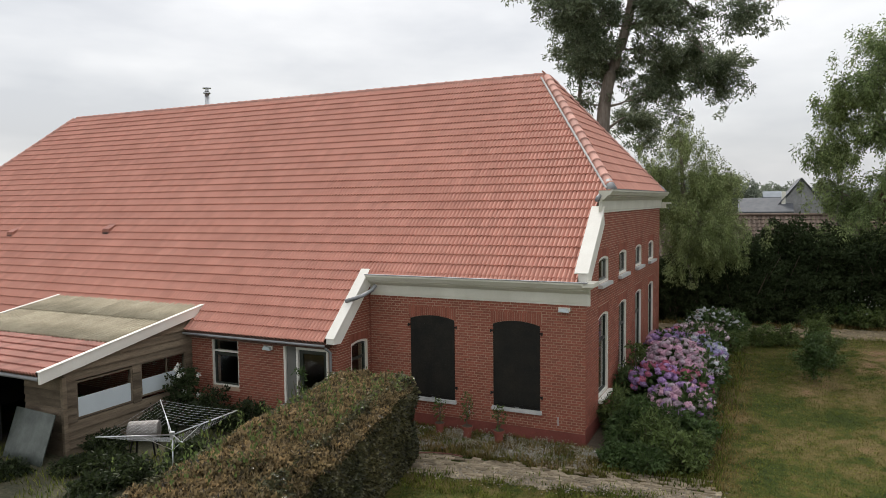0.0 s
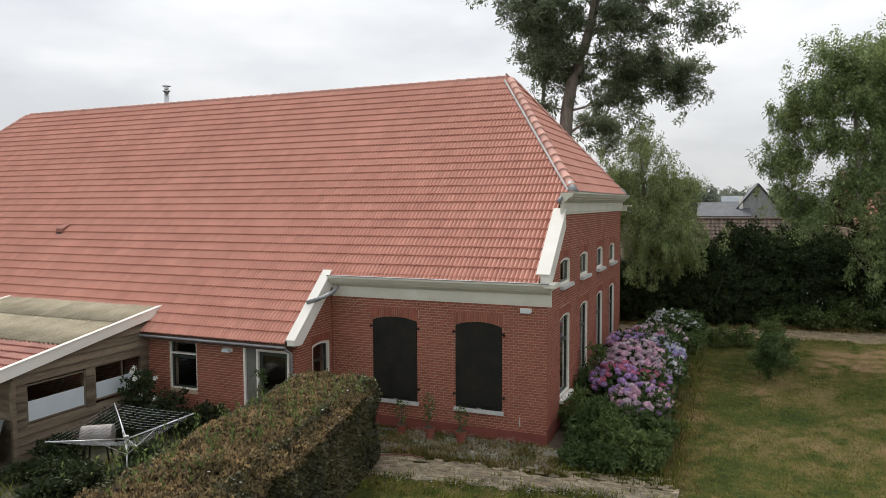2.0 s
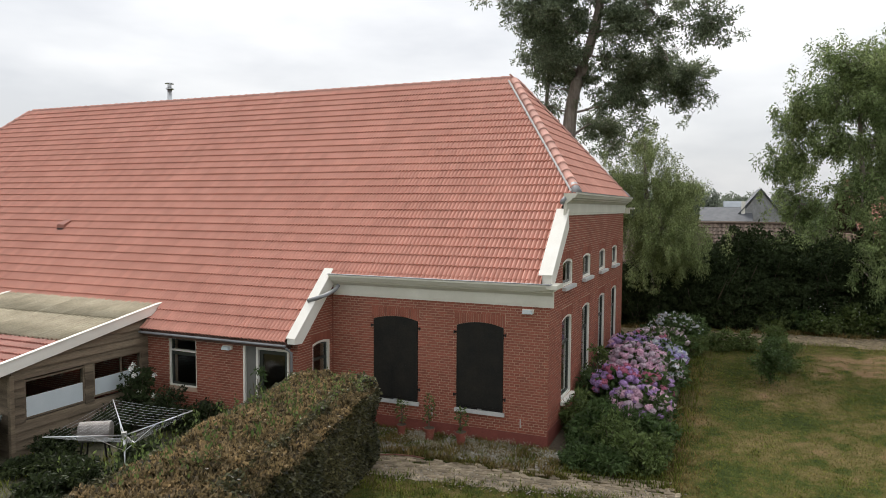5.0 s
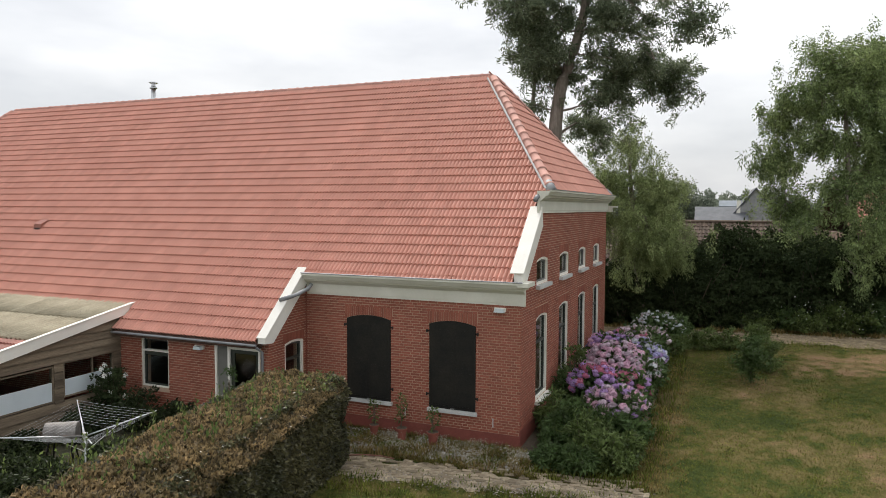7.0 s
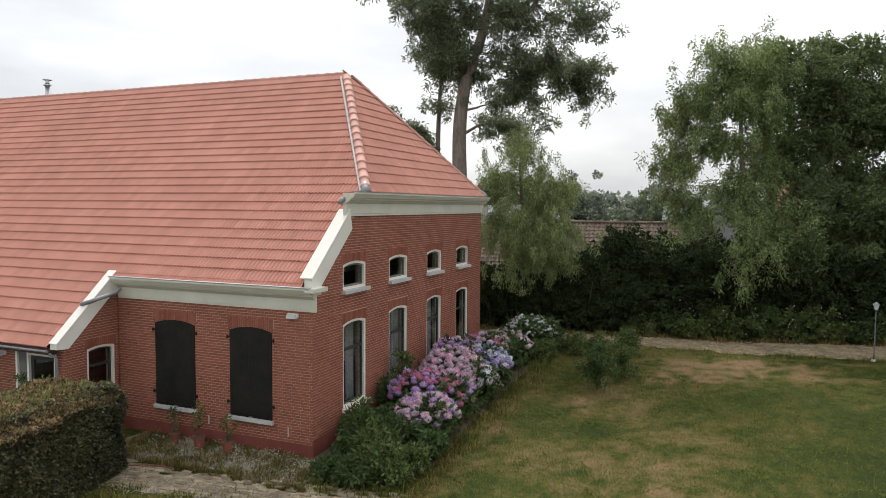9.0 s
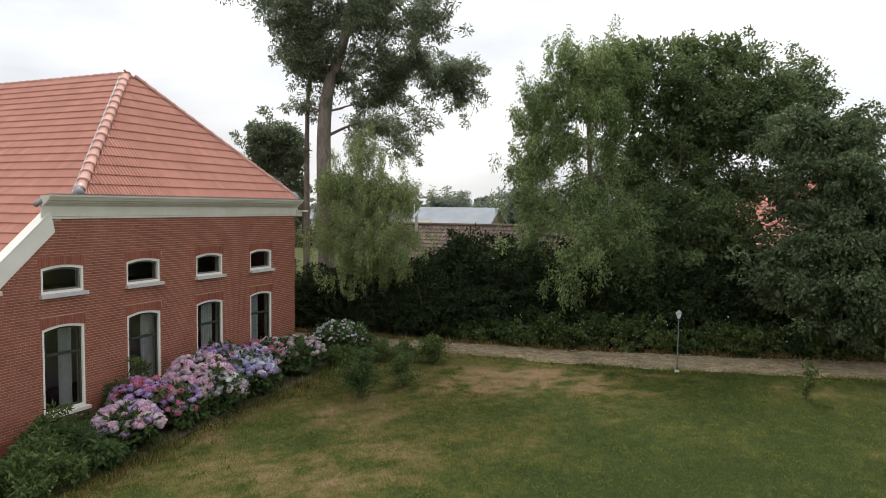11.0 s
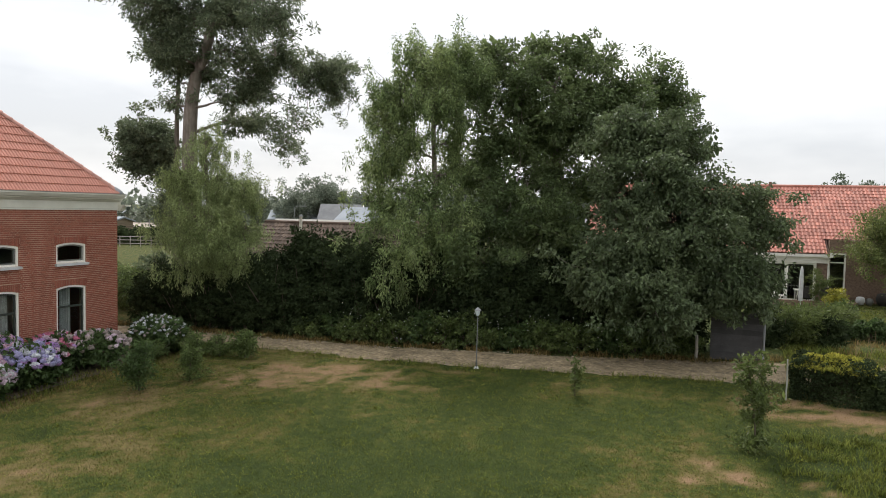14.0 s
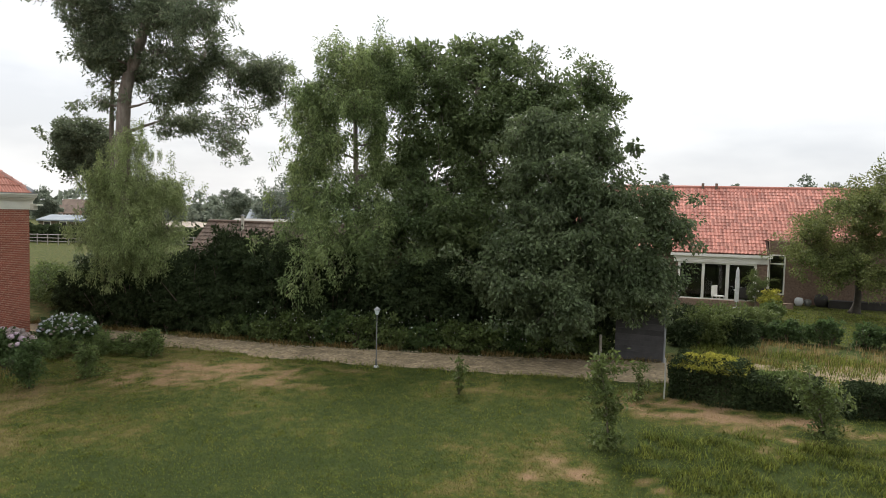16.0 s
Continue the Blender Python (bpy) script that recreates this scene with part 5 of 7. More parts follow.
tree("broad_leaved_tree", (17.4, 18.4, 0.75), "broad-leaved tree with large drooping leaves over the drive", [(15.6, 18.2, 8.2, 1.02), (16.8, 18.7, 8.1, 0.94), (17.7, 20.1, 7.8, 0.65), (16.8, 17.5, 6.3, 1.35), (18.4, 18.2, 5.8, 0.97), (19.5, 18.1, 5.4, 0.88), (20.4, 18.4, 5.1, 0.66), (18.2, 16.9, 4.4, 1.34), (16.4, 16.6, 4.7, 1.28), (15.1, 17.8, 6.4, 0.78), (19.7, 17.5, 3.7, 0.93), (15.4, 16.1, 3.6, 1.10), (17.1, 16.1, 2.8, 1.33), (18.3, 23.7, 8.3, 0.46), (18.9, 16.9, 3.0, 0.89)],
     M_LEAF_LIME, 1250, 74, 0.27, 0.13, 0.076, 37, trunk_r=0.24, stem=[(17.4, 18.3, 2.5), (17.2, 18.1, 4.5), (16.8, 18.2, 6.5)], droop=1.0, shell=0.5, inner=4500)


def stool(root, tips, r0):
    """Stems that fork from one foot, as one mesh."""
    vs, fs, k = [], [], 5
    foot = Vector(root[0])
    for i, e in enumerate(tips):
        e = Vector(e)
        mid = foot.lerp(e, 0.45) + Vector((0, 0, 0.08 * (e - foot).length))
        sv, sf = [], []
        tube_into(sv, sf, [foot, mid, e], [r0, r0 * 0.75, r0 * 0.22], k)
        if i == 0:
            vs, fs = sv, sf[:-2] + sf[-1:]
        else:
            off = len(vs) - k
            vs += sv[k:]
            fs += [tuple(j if j < k else j + off for j in f) for f in sf[:-2] + sf[-1:]]
    return (vs, fs)


def sapling(at, h, spread, twigs, label, seed, leaf, length=0.085, width=0.036, base_r=0.3, dense=115, name="young_sapling", category="sapling", group="saplings in the lawn"):
    """A slender leader with rising twigs, leaves set along them, and a tuft at the foot."""
    x, y = at
    z = gz(x, y)
    rg = np.random.default_rng(seed)
    ob = thing(name, (x, y, z), label, category, group)
    foot, lean = Vector((x, y, z)), Vector((rg.normal() * 0.12, rg.normal() * 0.12, 0)) * h
    top = foot + lean + Vector((0, 0, h * 0.93))
    bend = foot.lerp(top, 0.5) - lean * 0.35
    pts = []

    def leader(t):
        return foot.lerp(bend, t).lerp(bend.lerp(top, t), t)

    part("stem", tube([leader(t) for t in (0, 0.25, 0.5, 0.75, 1)], [0.022, 0.019, 0.015, 0.010, 0.004], 6), M_TWIG, ob, smooth=True)
    for i in range(twigs):
        t0 = 0.22 + 0.72 * (i + rg.random()) / twigs
        a, st = rg.uniform(0, 6.283), leader(t0)
        ln = spread * rg.uniform(0.45, 1.1) * (1.1 - 0.55 * t0)
        e = st + Vector((math.cos(a) * ln, math.sin(a) * ln, ln * rg.uniform(0.05, 0.75)))
        part("twig", tube([st, st.lerp(e, 0.5) + Vector((0, 0, ln * 0.1)), e], [0.008, 0.006, 0.002], 4), M_TWIG, ob)
        for t in rg.uniform(0.15, 1.08, int(dense * (0.25 + ln))):
            pts.append(st.lerp(e, t) + Vector(rg.normal(size=3).tolist()) * 0.075)
    for t in rg.uniform(0.55, 1.02, int(26 * h)):
        pts.append(leader(t) + Vector(rg.normal(size=3).tolist()) * 0.05)
    for _ in range(int(190 * base_r / 0.3)):
        a, q = rg.uniform(0, 6.283), abs(rg.normal()) * base_r * 0.6
        pts.append(Vector((x + math.cos(a) * q, y + math.sin(a) * q, z + rg.uniform(0.03, 0.36))))
    P = np.array([tuple(q) for q in pts])
    part("foliage", leaf_mesh(P, np.tile([0, 0, 0.3], (len(P), 1)), length, width, rg, 0.15), leaf, ob)
    return ob


def shrub(name, at, r, h, leaf, label, seed, n=120, length=0.13, width=0.07, group="", per=22, category="shrub"):
    x, y = at
    z = gz(x, y)
    b = [(x, y, z + h * 0.5, r, r, h * 0.5), (x + r * 0.3, y - r * 0.2, z + h * 0.68, r * 0.7, r * 0.7, h * 0.36), (x - r * 0.35, y + r * 0.1, z + h * 0.4, r * 0.75, r * 0.75, h * 0.38)]
    ob = thing(name, (x, y, z), label, category, group)
    rg = np.random.default_rng(seed)
    part("woody_base", stool([(x, y, z - 0.02)], [(x + rg.normal() * r * 0.5, y + rg.normal() * r * 0.5, z + h * rg.uniform(0.6, 0.95)) for _ in range(6)], 0.022 * h ** 0.5), M_TWIG, ob)
    part("foliage", foliage(b, n, per, 0.11 * r + 0.04, length, width, seed, 0.25, 0.55, 0.0, z + 0.02), leaf, ob)
    return ob


# dark thicket beyond the drive
r = random.Random(5)
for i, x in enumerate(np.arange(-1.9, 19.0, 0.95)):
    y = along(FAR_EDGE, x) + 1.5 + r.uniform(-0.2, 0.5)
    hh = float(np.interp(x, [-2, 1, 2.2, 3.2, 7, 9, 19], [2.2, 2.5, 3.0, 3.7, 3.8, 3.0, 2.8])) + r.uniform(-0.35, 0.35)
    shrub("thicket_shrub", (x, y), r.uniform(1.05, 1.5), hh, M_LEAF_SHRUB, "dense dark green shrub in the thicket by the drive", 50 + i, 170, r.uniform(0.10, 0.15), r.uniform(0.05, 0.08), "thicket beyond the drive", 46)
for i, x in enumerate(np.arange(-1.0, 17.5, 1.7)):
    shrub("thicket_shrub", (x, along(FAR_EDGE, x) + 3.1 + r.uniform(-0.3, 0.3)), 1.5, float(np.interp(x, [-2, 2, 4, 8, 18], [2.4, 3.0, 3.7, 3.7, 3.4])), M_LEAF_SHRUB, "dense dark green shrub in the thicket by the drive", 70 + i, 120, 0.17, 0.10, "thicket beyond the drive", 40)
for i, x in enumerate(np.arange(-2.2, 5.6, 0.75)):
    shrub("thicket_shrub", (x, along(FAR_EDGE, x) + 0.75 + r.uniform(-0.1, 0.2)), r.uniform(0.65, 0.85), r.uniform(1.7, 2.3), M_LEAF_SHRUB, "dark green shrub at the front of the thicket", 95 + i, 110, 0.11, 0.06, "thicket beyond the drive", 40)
for i, x in enumerate(np.arange(5.2, 18.4, 0.8)):
    shrub("ivy_mound", (x, along(FAR_EDGE, x) + 0.5 + r.uniform(-0.1, 0.25)), r.uniform(0.45, 0.75), r.uniform(0.6, 1.3), (M_LEAF_YOUNG, M_LEAF_HYD)[i % 4 == 1], "low mound of ivy and bramble at the drive's edge", 80 + i, 70, 0.11, 0.085, "bramble along the drive", 30)
specks = blob_points([(x, along(FAR_EDGE, x) + 0.45, gz(x, 15) + 0.7, 0.9, 0.45, 0.6) for x in np.arange(6.5, 17.5, 1.0)], 420, np.random.default_rng(6), 0.8)
solo("bindweed_flowers", leaf_mesh(specks[0], specks[1], 0.045, 0.045, np.random.default_rng(7), 0), mat("white_bindweed", (0.6, 0.6, 0.58), (0.75, 0.75, 0.72), 5, 0.7), "tiny white flowers scattered in the bramble", "flowers", kind="stuff")
# shrubs behind the house end
for i, (x, y, rr, h) in enumerate(((-4.3, 15.9, 0.9, 1.9), (-5.8, 16.4, 1.0, 1.7), (-2.9, 15.6, 0.8, 1.7), (-7.4, 17.2, 1.1, 1.8), (-9.2, 18, 1.2, 1.8))):
    shrub("garden_shrub", (x, y), rr, h, M_LEAF_YOUNG, "green garden shrub behind the farmhouse", 100 + i, 220, 0.10, 0.06, "shrubs behind the house")

# lawn shrubs and saplings
M_LEAF_SAP = leaf_mat("sapling_leaf", (0.07, 0.10, 0.03), (0.155, 0.185, 0.058))
LAWN = dict(dense=190, name="lawn_shrub", category="shrub", group="shrubs in the lawn")
sapling((4.75, 7.0), 1.35, 0.60, 26, "upright green shrub in the lawn", 120, M_LEAF_HYD, 0.09, 0.036, 0.3, **LAWN)
sapling((5.3, 8.3), 1.0, 0.55, 16, "feathery green shrub in the lawn", 119, M_LEAF_YOUNG, 0.085, 0.03, 0.35, **LAWN)
sapling((5.05, 11.0), 0.85, 0.5, 18, "small green shrub beside the drive", 121, M_LEAF_YOUNG, 0.10, 0.045, 0.4, **LAWN)
sapling((20.05, 9.05), 2.15, 0.62, 15, "leafy slender young sapling in the lawn", 123, M_LEAF_SAP, 0.12, 0.055, 0.5)
sapling((15.7, 11.3), 1.05, 0.32, 5, "thin small sapling in the lawn", 124, M_LEAF_SAP, 0.11, 0.045, 0.1)
sapling((24.35, 11.5), 1.5, 0.8, 17, "bushy young sapling beside the hedge", 125, M_LEAF_SAP, 0.10, 0.055, 0.4)
sapling((20.2, 12.6), 1.1, 0.3, 5, "thin small sapling near the hedge post", 126, M_LEAF_SAP, 0.10, 0.042, 0.2)
for i, (x, y) in enumerate(((2.7, 10.9), (3.4, 10.6), (4.1, 10.9), (2.5, 9.6))):
    shrub("weed_clump", (x, y), 0.4, 0.7, M_LEAF_YOUNG, "clump of tall weeds at the lawn edge", 130 + i, 50, 0.13, 0.03, "weeds at the lawn edge")

# hydrangeas along the gable


def flower_mesh(seed):
    """A mophead: many small four-petalled florets over a flattened dome."""
    rg = np.random.default_rng(seed)
    n = 70
    u = rg.normal(size=(n, 3))
    u /= np.linalg.norm(u, axis=1)[:, None]
    u[:, 2] = np.abs(u[:, 2]) * 1.1 - 0.25
    p = u * np.array([0.105, 0.105, 0.085])
    v, f = leaf_mesh(p, u * 0.0, 0.038, 0.04, rg, 0, 1.0)
    core = as_mesh((v, f), "flower_head")
    bm = bmesh.new()
    bm.from_mesh(core)
    bmesh.ops.create_icosphere(bm, subdivisions=2, radius=0.095, matrix=Matrix.Diagonal((1, 1, 0.8, 1)))
    for q in bm.verts[-42:]:
        q.co *= 1 + rg.normal() * 0.07
    me = bpy.data.meshes.new("flower_head")
    bm.to_mesh(me)
    bm.free()
    bpy.data.meshes.remove(core)
    return me


FLOWER = {}
for cname, c1, c2 in (("pink", (0.56, 0.33, 0.44), (0.70, 0.47, 0.56)), ("rose", (0.42, 0.11, 0.19), (0.55, 0.20, 0.28)), ("mauve", (0.33, 0.20, 0.42), (0.47, 0.31, 0.55)),
                      ("blue", (0.28, 0.26, 0.45), (0.42, 0.40, 0.57)), ("pale", (0.48, 0.36, 0.43), (0.60, 0.49, 0.55)), ("white", (0.50, 0.51, 0.54), (0.66, 0.67, 0.69)), ("dull", (0.30, 0.24, 0.23), (0.44, 0.38, 0.34))):
    me = flower_mesh(len(FLOWER) + 3)
    me.materials.append(mat("petal_" + cname, c1, c2, 14.0, 0.7, vary="object", amount=0.2, translucent=0.2))
    FLOWER[cname] = me


def hydrangea(at, r, h, heads, palette, label, seed, size=1.0, leaves=170):
    x, y = at
    z = gz(x, y)
    ob = shrub("hydrangea", at, r, h, M_LEAF_HYD, label, seed, leaves, 0.13, 0.085, "hydrangeas along the gable", 14, "hydrangea")
    rg = random.Random(seed)
    for i in range(heads):
        a, b = rg.uniform(0, 6.283), rg.uniform(0.02, 1.0) ** 0.7
        rad = r * 1.06 * math.sqrt(b)
        px, py = math.cos(a) * rad, math.sin(a) * rad
        pz = h * (0.40 + 0.68 * math.sqrt(max(0, 1 - b * 0.94))) + rg.uniform(-0.05, 0.05)
        o = new("flower_head", FLOWER[rg.choice(palette)])
        o.parent = ob
        s = size * rg.uniform(0.75, 1.15)
        o.matrix_basis = pose(px, py, pz - 0.02, math.degrees(-math.sin(a) * 0.5 * b), math.degrees(math.cos(a) * 0.5 * b), rg.uniform(0, 360)) @ Matrix.Diagonal((s, s, s, 1))
    return ob


HYD = [((1.75, 1.95), 0.62, 0.95, 46, ["pink", "pink", "pale", "mauve"], "hydrangea with pink mophead flowers"),
       ((1.05, 3.0), 0.60, 1.15, 40, ["rose", "mauve", "mauve", "rose"], "hydrangea with deep rose and mauve flowers"),
       ((1.75, 3.5), 0.55, 0.95, 22, ["mauve", "rose", "dull"], "hydrangea with mauve flowers among green leaves"),
       ((1.35, 4.6), 0.72, 1.35, 66, ["pink", "pale", "pink", "pale"], "hydrangea with pale pink flowers"),
       ((2.0, 4.75), 0.45, 0.95, 30, ["pale", "white", "pale"], "hydrangea with fading pale flowers"),
       ((1.0, 5.7), 0.62, 1.35, 48, ["mauve", "pink", "blue"], "hydrangea with lilac flowers"),
       ((1.75, 5.95), 0.66, 1.15, 58, ["blue", "blue", "mauve", "white"], "hydrangea with blue flowers"),
       ((1.25, 7.2), 0.70, 1.15, 36, ["rose", "mauve", "dull", "pale"], "hydrangea with dusky pink flowers"),
       ((1.5, 8.4), 0.80, 1.05, 26, ["dull", "pale", "dull"], "hydrangea with faded cream flowers")]
for i, (at, rr, h, n, pal, lab) in enumerate(HYD):
    hydrangea(at, rr * 1.12, h, int(n * 2.7), pal, lab, 200 + i, 0.92)
hydrangea((1.85, 10.5), 0.88, 1.14, 150, ["white", "white", "dull"], "rounded hydrangea with small bluish white flowers", 220, 0.5, 420)

# green growth at the front of the bed and by the wall
for i, (x, y, rr, h, lf) in enumerate(((0.95, -0.7, 0.4, 0.42, 1), (1.4, -0.8, 0.4, 0.5, 0), (1.75, -0.35, 0.5, 0.75, 0), (2.15, 0.15, 0.42, 0.6, 1), (1.3, 0.25, 0.5, 0.9, 0), (0.85, 0.6, 0.45, 0.95, 0), (0.7, 0.1, 0.3, 0.5, 1), (1.6, 0.85, 0.5, 0.8, 0), (2.2, 0.9, 0.4, 0.55, 1), (2.15, -0.55, 0.35, 0.45, 1), (0.4, 1.2, 0.35, 0.9, 0), (0.95, 1.5, 0.4, 0.8, 0), (0.45, 3.4, 0.35, 1.5, 0), (0.35, 2.9, 0.3, 1.1, 0))):
    shrub("bed_plant", (x, y), rr, h, (M_LEAF_YOUNG, M_LEAF_HYD)[(lf + i) % 2], "leafy green perennial in the flower bed", 240 + i, 70, (0.09, 0.13, 0.11)[i % 3], (0.05, 0.035, 0.06)[i % 3], "perennials in the bed")
solo("bed_weeds", blades(11000, lambda q, n: np.stack([q.uniform(-4.4, 0.5, n), q.uniform(-1.6, -0.05, n)], 1), 0.12, 0.007, 14, lambda x, y, q: noise.noise(Vector((x * 1.7, y * 2.3, 2))) > -0.05 and q < 0.8, 0.7), M_STRAW, "dry weeds in the gravel bed", "weeds", kind="stuff")
rw = np.random.default_rng(41)
pw = np.array([(x, y, gz(x, y) + rw.uniform(0.05, 0.22)) for x, y in rw.uniform((-3.3, -1.25), (0.3, -0.2), (4200, 2)) if noise.noise(Vector((x * 1.9, y * 2.6, 21))) > 0.02])
solo("pale_bed_flowers", leaf_mesh(pw, np.tile([0, 0, 0.8], (len(pw), 1)), 0.022, 0.02, rw, 0, 0.8), mat("pale_bed_flower", (0.36, 0.33, 0.25), (0.52, 0.49, 0.40), 5, 0.8), "tiny pale flowers among the weeds of the bed", "flowers", kind="stuff")
solo("olive_weeds", blades(9000, lambda q, n: np.stack([q.uniform(-4.2, 0.9, n), q.uniform(-1.6, -0.05, n)], 1), 0.085, 0.010, 43, lambda x, y, q: noise.noise(Vector((x * 1.3, y * 1.9, 12))) > -0.1, 0.9), M_OLIVE, "olive weeds along the wall", "weeds", kind="stuff")
solo("green_weeds", blades(16000, lambda q, n: np.stack([q.uniform(-4.6, 3.2, n), q.uniform(-3.6, -0.1, n)], 1), 0.09, 0.010, 15, lambda x, y, q: noise.noise(Vector((x * 1.5, y * 2.0, 8))) > -0.02 and (q < 0.16 or not -2.75 + 0.15 * (x + 3.4) < y < -1.45), 0.7), M_GRASS, "green weeds about the path", "weeds", kind="stuff")
solo("bed_grass", blades(4500, lambda q, n: np.stack([q.uniform(0.4, 2.9, n), q.uniform(-1.4, 9.5, n)], 1), 0.15, 0.009, 16, lambda x, y, q: x > 1.9 + 0.3 * noise.noise(Vector((x, y, 4))) or y < -0.6, 0.6), M_GRASS, "long grass along the flower bed", "grass", kind="stuff")
solo("bed_straw", blades(6500, lambda q, n: np.stack([q.normal(2.55, 0.38, n), q.uniform(-1.4, 8.5, n)], 1), 0.07, 0.008, 17, lambda x, y, q: noise.noise(Vector((x * 1.6, y * 1.1, 27))) > -0.1, 0.8), M_STRAW, "dry grass edging the flower bed", "grass", kind="stuff")
solo("yard_weeds", blades(9000, lambda q, n: np.stack([q.uniform(-13, -4.6, n), q.uniform(-7.5, -1.6, n)], 1), 0.14, 0.010, 18, lambda x, y, q: noise.noise(Vector((x * 1.2, y * 1.2, 5))) > -0.1 and not (x < -10 and y > -5.2), 0.7), M_GRASS, "green weeds in the yard", "weeds", kind="stuff")


# ---- the shed with the corrugated roof ----
def z_shed(y):
    return 2.81 + 0.168 * (y + 0.8)


shed = thing("garden_shed", (-12.5, -3, 0), "weathered plank lean-to shed with corrugated and tiled roof", "shed")
W_SHED = Wall((-10.1, 0, 0), (0, 1, 0), (1, 0, 0))
SHED_WIN = [(-4.86, -3.38, 0.78, 1.63), (-3.14, -1.71, 0.83, 1.67)]
body = part("shed_frame", boxes((-10.22, -10.13, -5.1, -1.5, -0.2, 0.74), (-10.22, -10.13, -5.1, -4.9, 0.74, 1.75), (-10.22, -10.13, -3.36, -3.16, 0.74, 2.2), (-15.6, -15.5, -5.1, -1.5, -0.2, 2.0), (-15.5, -12.55, -5.1, -5.0, -0.2, 1.9), (-11.42, -10.22, -5.1, -5.0, -0.2, 1.9)), M_DARK, shed)


def planks(wall, u0, u1, z0, top, holes, step, parent, d=0.0):
    """Overlapping horizontal boards, cut round the windows, each a piece."""
    rg = random.Random(3)
    z = z0
    while z < max(top(u0), top(u1)):
        zt = z + step
        segs = [(u0, u1)]
        for h in holes:
            if zt > h[2] + 0.02 and z < h[3] - 0.02:
                segs = [s for a, b in segs for s in ((a, min(b, h[0])), (max(a, h[1]), b)) if s[1] - s[0] > 0.04]
        for a, b in segs:
            pts = [(a, z)]
            if min(top(a), zt) <= z + 0.02:
                k = (z + 0.02 - top(a)) / (top(b) - top(a) + 1e-9)
                a = a + (b - a) * max(0.0, min(1.0, k))
            if b - a < 0.05:
                continue
            ta, tb = min(top(a), zt + 0.02), min(top(b), zt + 0.02)
            bm = bmesh.new()
            pts = [(a, z), (b, z), (b, tb), (a, ta)]
            if tb - ta > 1e-3 and zt + 0.02 < top(b):
                um = a + (b - a) * (zt + 0.02 - top(a)) / (top(b) - top(a))
                pts = [(a, z), (b, z), (b, tb), (um, tb), (a, ta)]
            wall.slab(bm, pts, d + 0.012 + rg.uniform(0, 0.006), d - 0.02)
            for v in bm.verts:
                lower = v.co.z < z + 0.05
                v.co += wall.n * (0.035 if lower else 0.0)
            part("plank", bm, M_PLANK, parent)
        z += step


planks(W_SHED, -5.14, -1.5, 0.0, lambda u: z_shed(u) - 0.2, SHED_WIN, 0.185, body)
W_SHEDF = Wall((0, -5.12, 0), (1, 0, 0), (0, -1, 0))
planks(W_SHEDF, -11.40, -10.12, 0.0, lambda u: 1.8, [], 0.185, body)
planks(W_SHEDF, -15.4, -12.55, 0.0, lambda u: 1.8, [], 0.185, body)
part("corner_post", boxes((-10.13, -10.04, -5.2, -5.1, 0, 1.78), bevel=0.008), M_PLANK, shed)
for a, b, z0, z1 in SHED_WIN:
    bm = bmesh.new()
    for e in ((a, b, z0, z0 + 0.04), (a, b, z1 - 0.04, z1), (a, a + 0.04, z0 + 0.04, z1 - 0.04), (b - 0.04, b, z0 + 0.04, z1 - 0.04)):
        W_SHED.block(bm, *e, 0.02, -0.08)
    w = part("shed_window", bm, M_PLANK, shed, "plank-framed shed window with a pale lower panel")
    bm = bmesh.new()
    W_SHED.block(bm, a + 0.04, b - 0.04, z0 + 0.04, 1.25, 0.0, -0.02)
    part("lower_panel", bm, M_PANEL, w, "pale blue-white panel")
    bm = bmesh.new()
    W_SHED.block(bm, a + 0.04, b - 0.04, 1.25, z1 - 0.04, -0.03, -0.036)
    part("pane", bm, M_GLASS, w).visible_shadow = False
    if a > -3.3:
        bm = bmesh.new()
        W_SHED.block(bm, -2.34, -2.30, 1.25, z1 - 0.04, 0.0, -0.05)
        part("glazing_bar", bm, M_PLANK, w)
shed_roof = part("shed_roof", prism([(-5.62, z_shed(-5.62) - 0.06), (-0.75, z_shed(-0.75) - 0.06), (-0.75, z_shed(-0.75) - 0.12), (-5.55, z_shed(-5.62) - 0.14)], "x", -15.75, -10.05), M_UNDER, shed)


def corrugated(width=0.95, length=1.62, pitch=0.146, amp=0.042):
    n = int(width / pitch * 6)
    vs, fs = [], []
    for s, lift in ((0, 0.012), (length * 0.5, 0.006), (length, 0.0)):
        for i in range(n + 1):
            u = width * i / n
            vs.append((u, s, lift + amp * math.sin(u / pitch * 2 * math.pi)))
    for j in range(2):
        for i in range(n):
            q = j * (n + 1) + i
            fs.append((q, q + 1, q + n + 2, q + n + 1))
    base = len(vs)
    vs += [(x, y, z - 0.008) for x, y, z in vs]
    fs += [tuple(base + k for k in f)[::-1] for f in list(fs)]
    fs += [(i + 1, i, base + i, base + i + 1) for i in range(n)]
    me = as_mesh((vs, fs), "corrugated_sheet")
    me.materials.append(M_CORR)
    me.polygons.foreach_set("use_smooth", [True] * len(me.polygons))
    return me


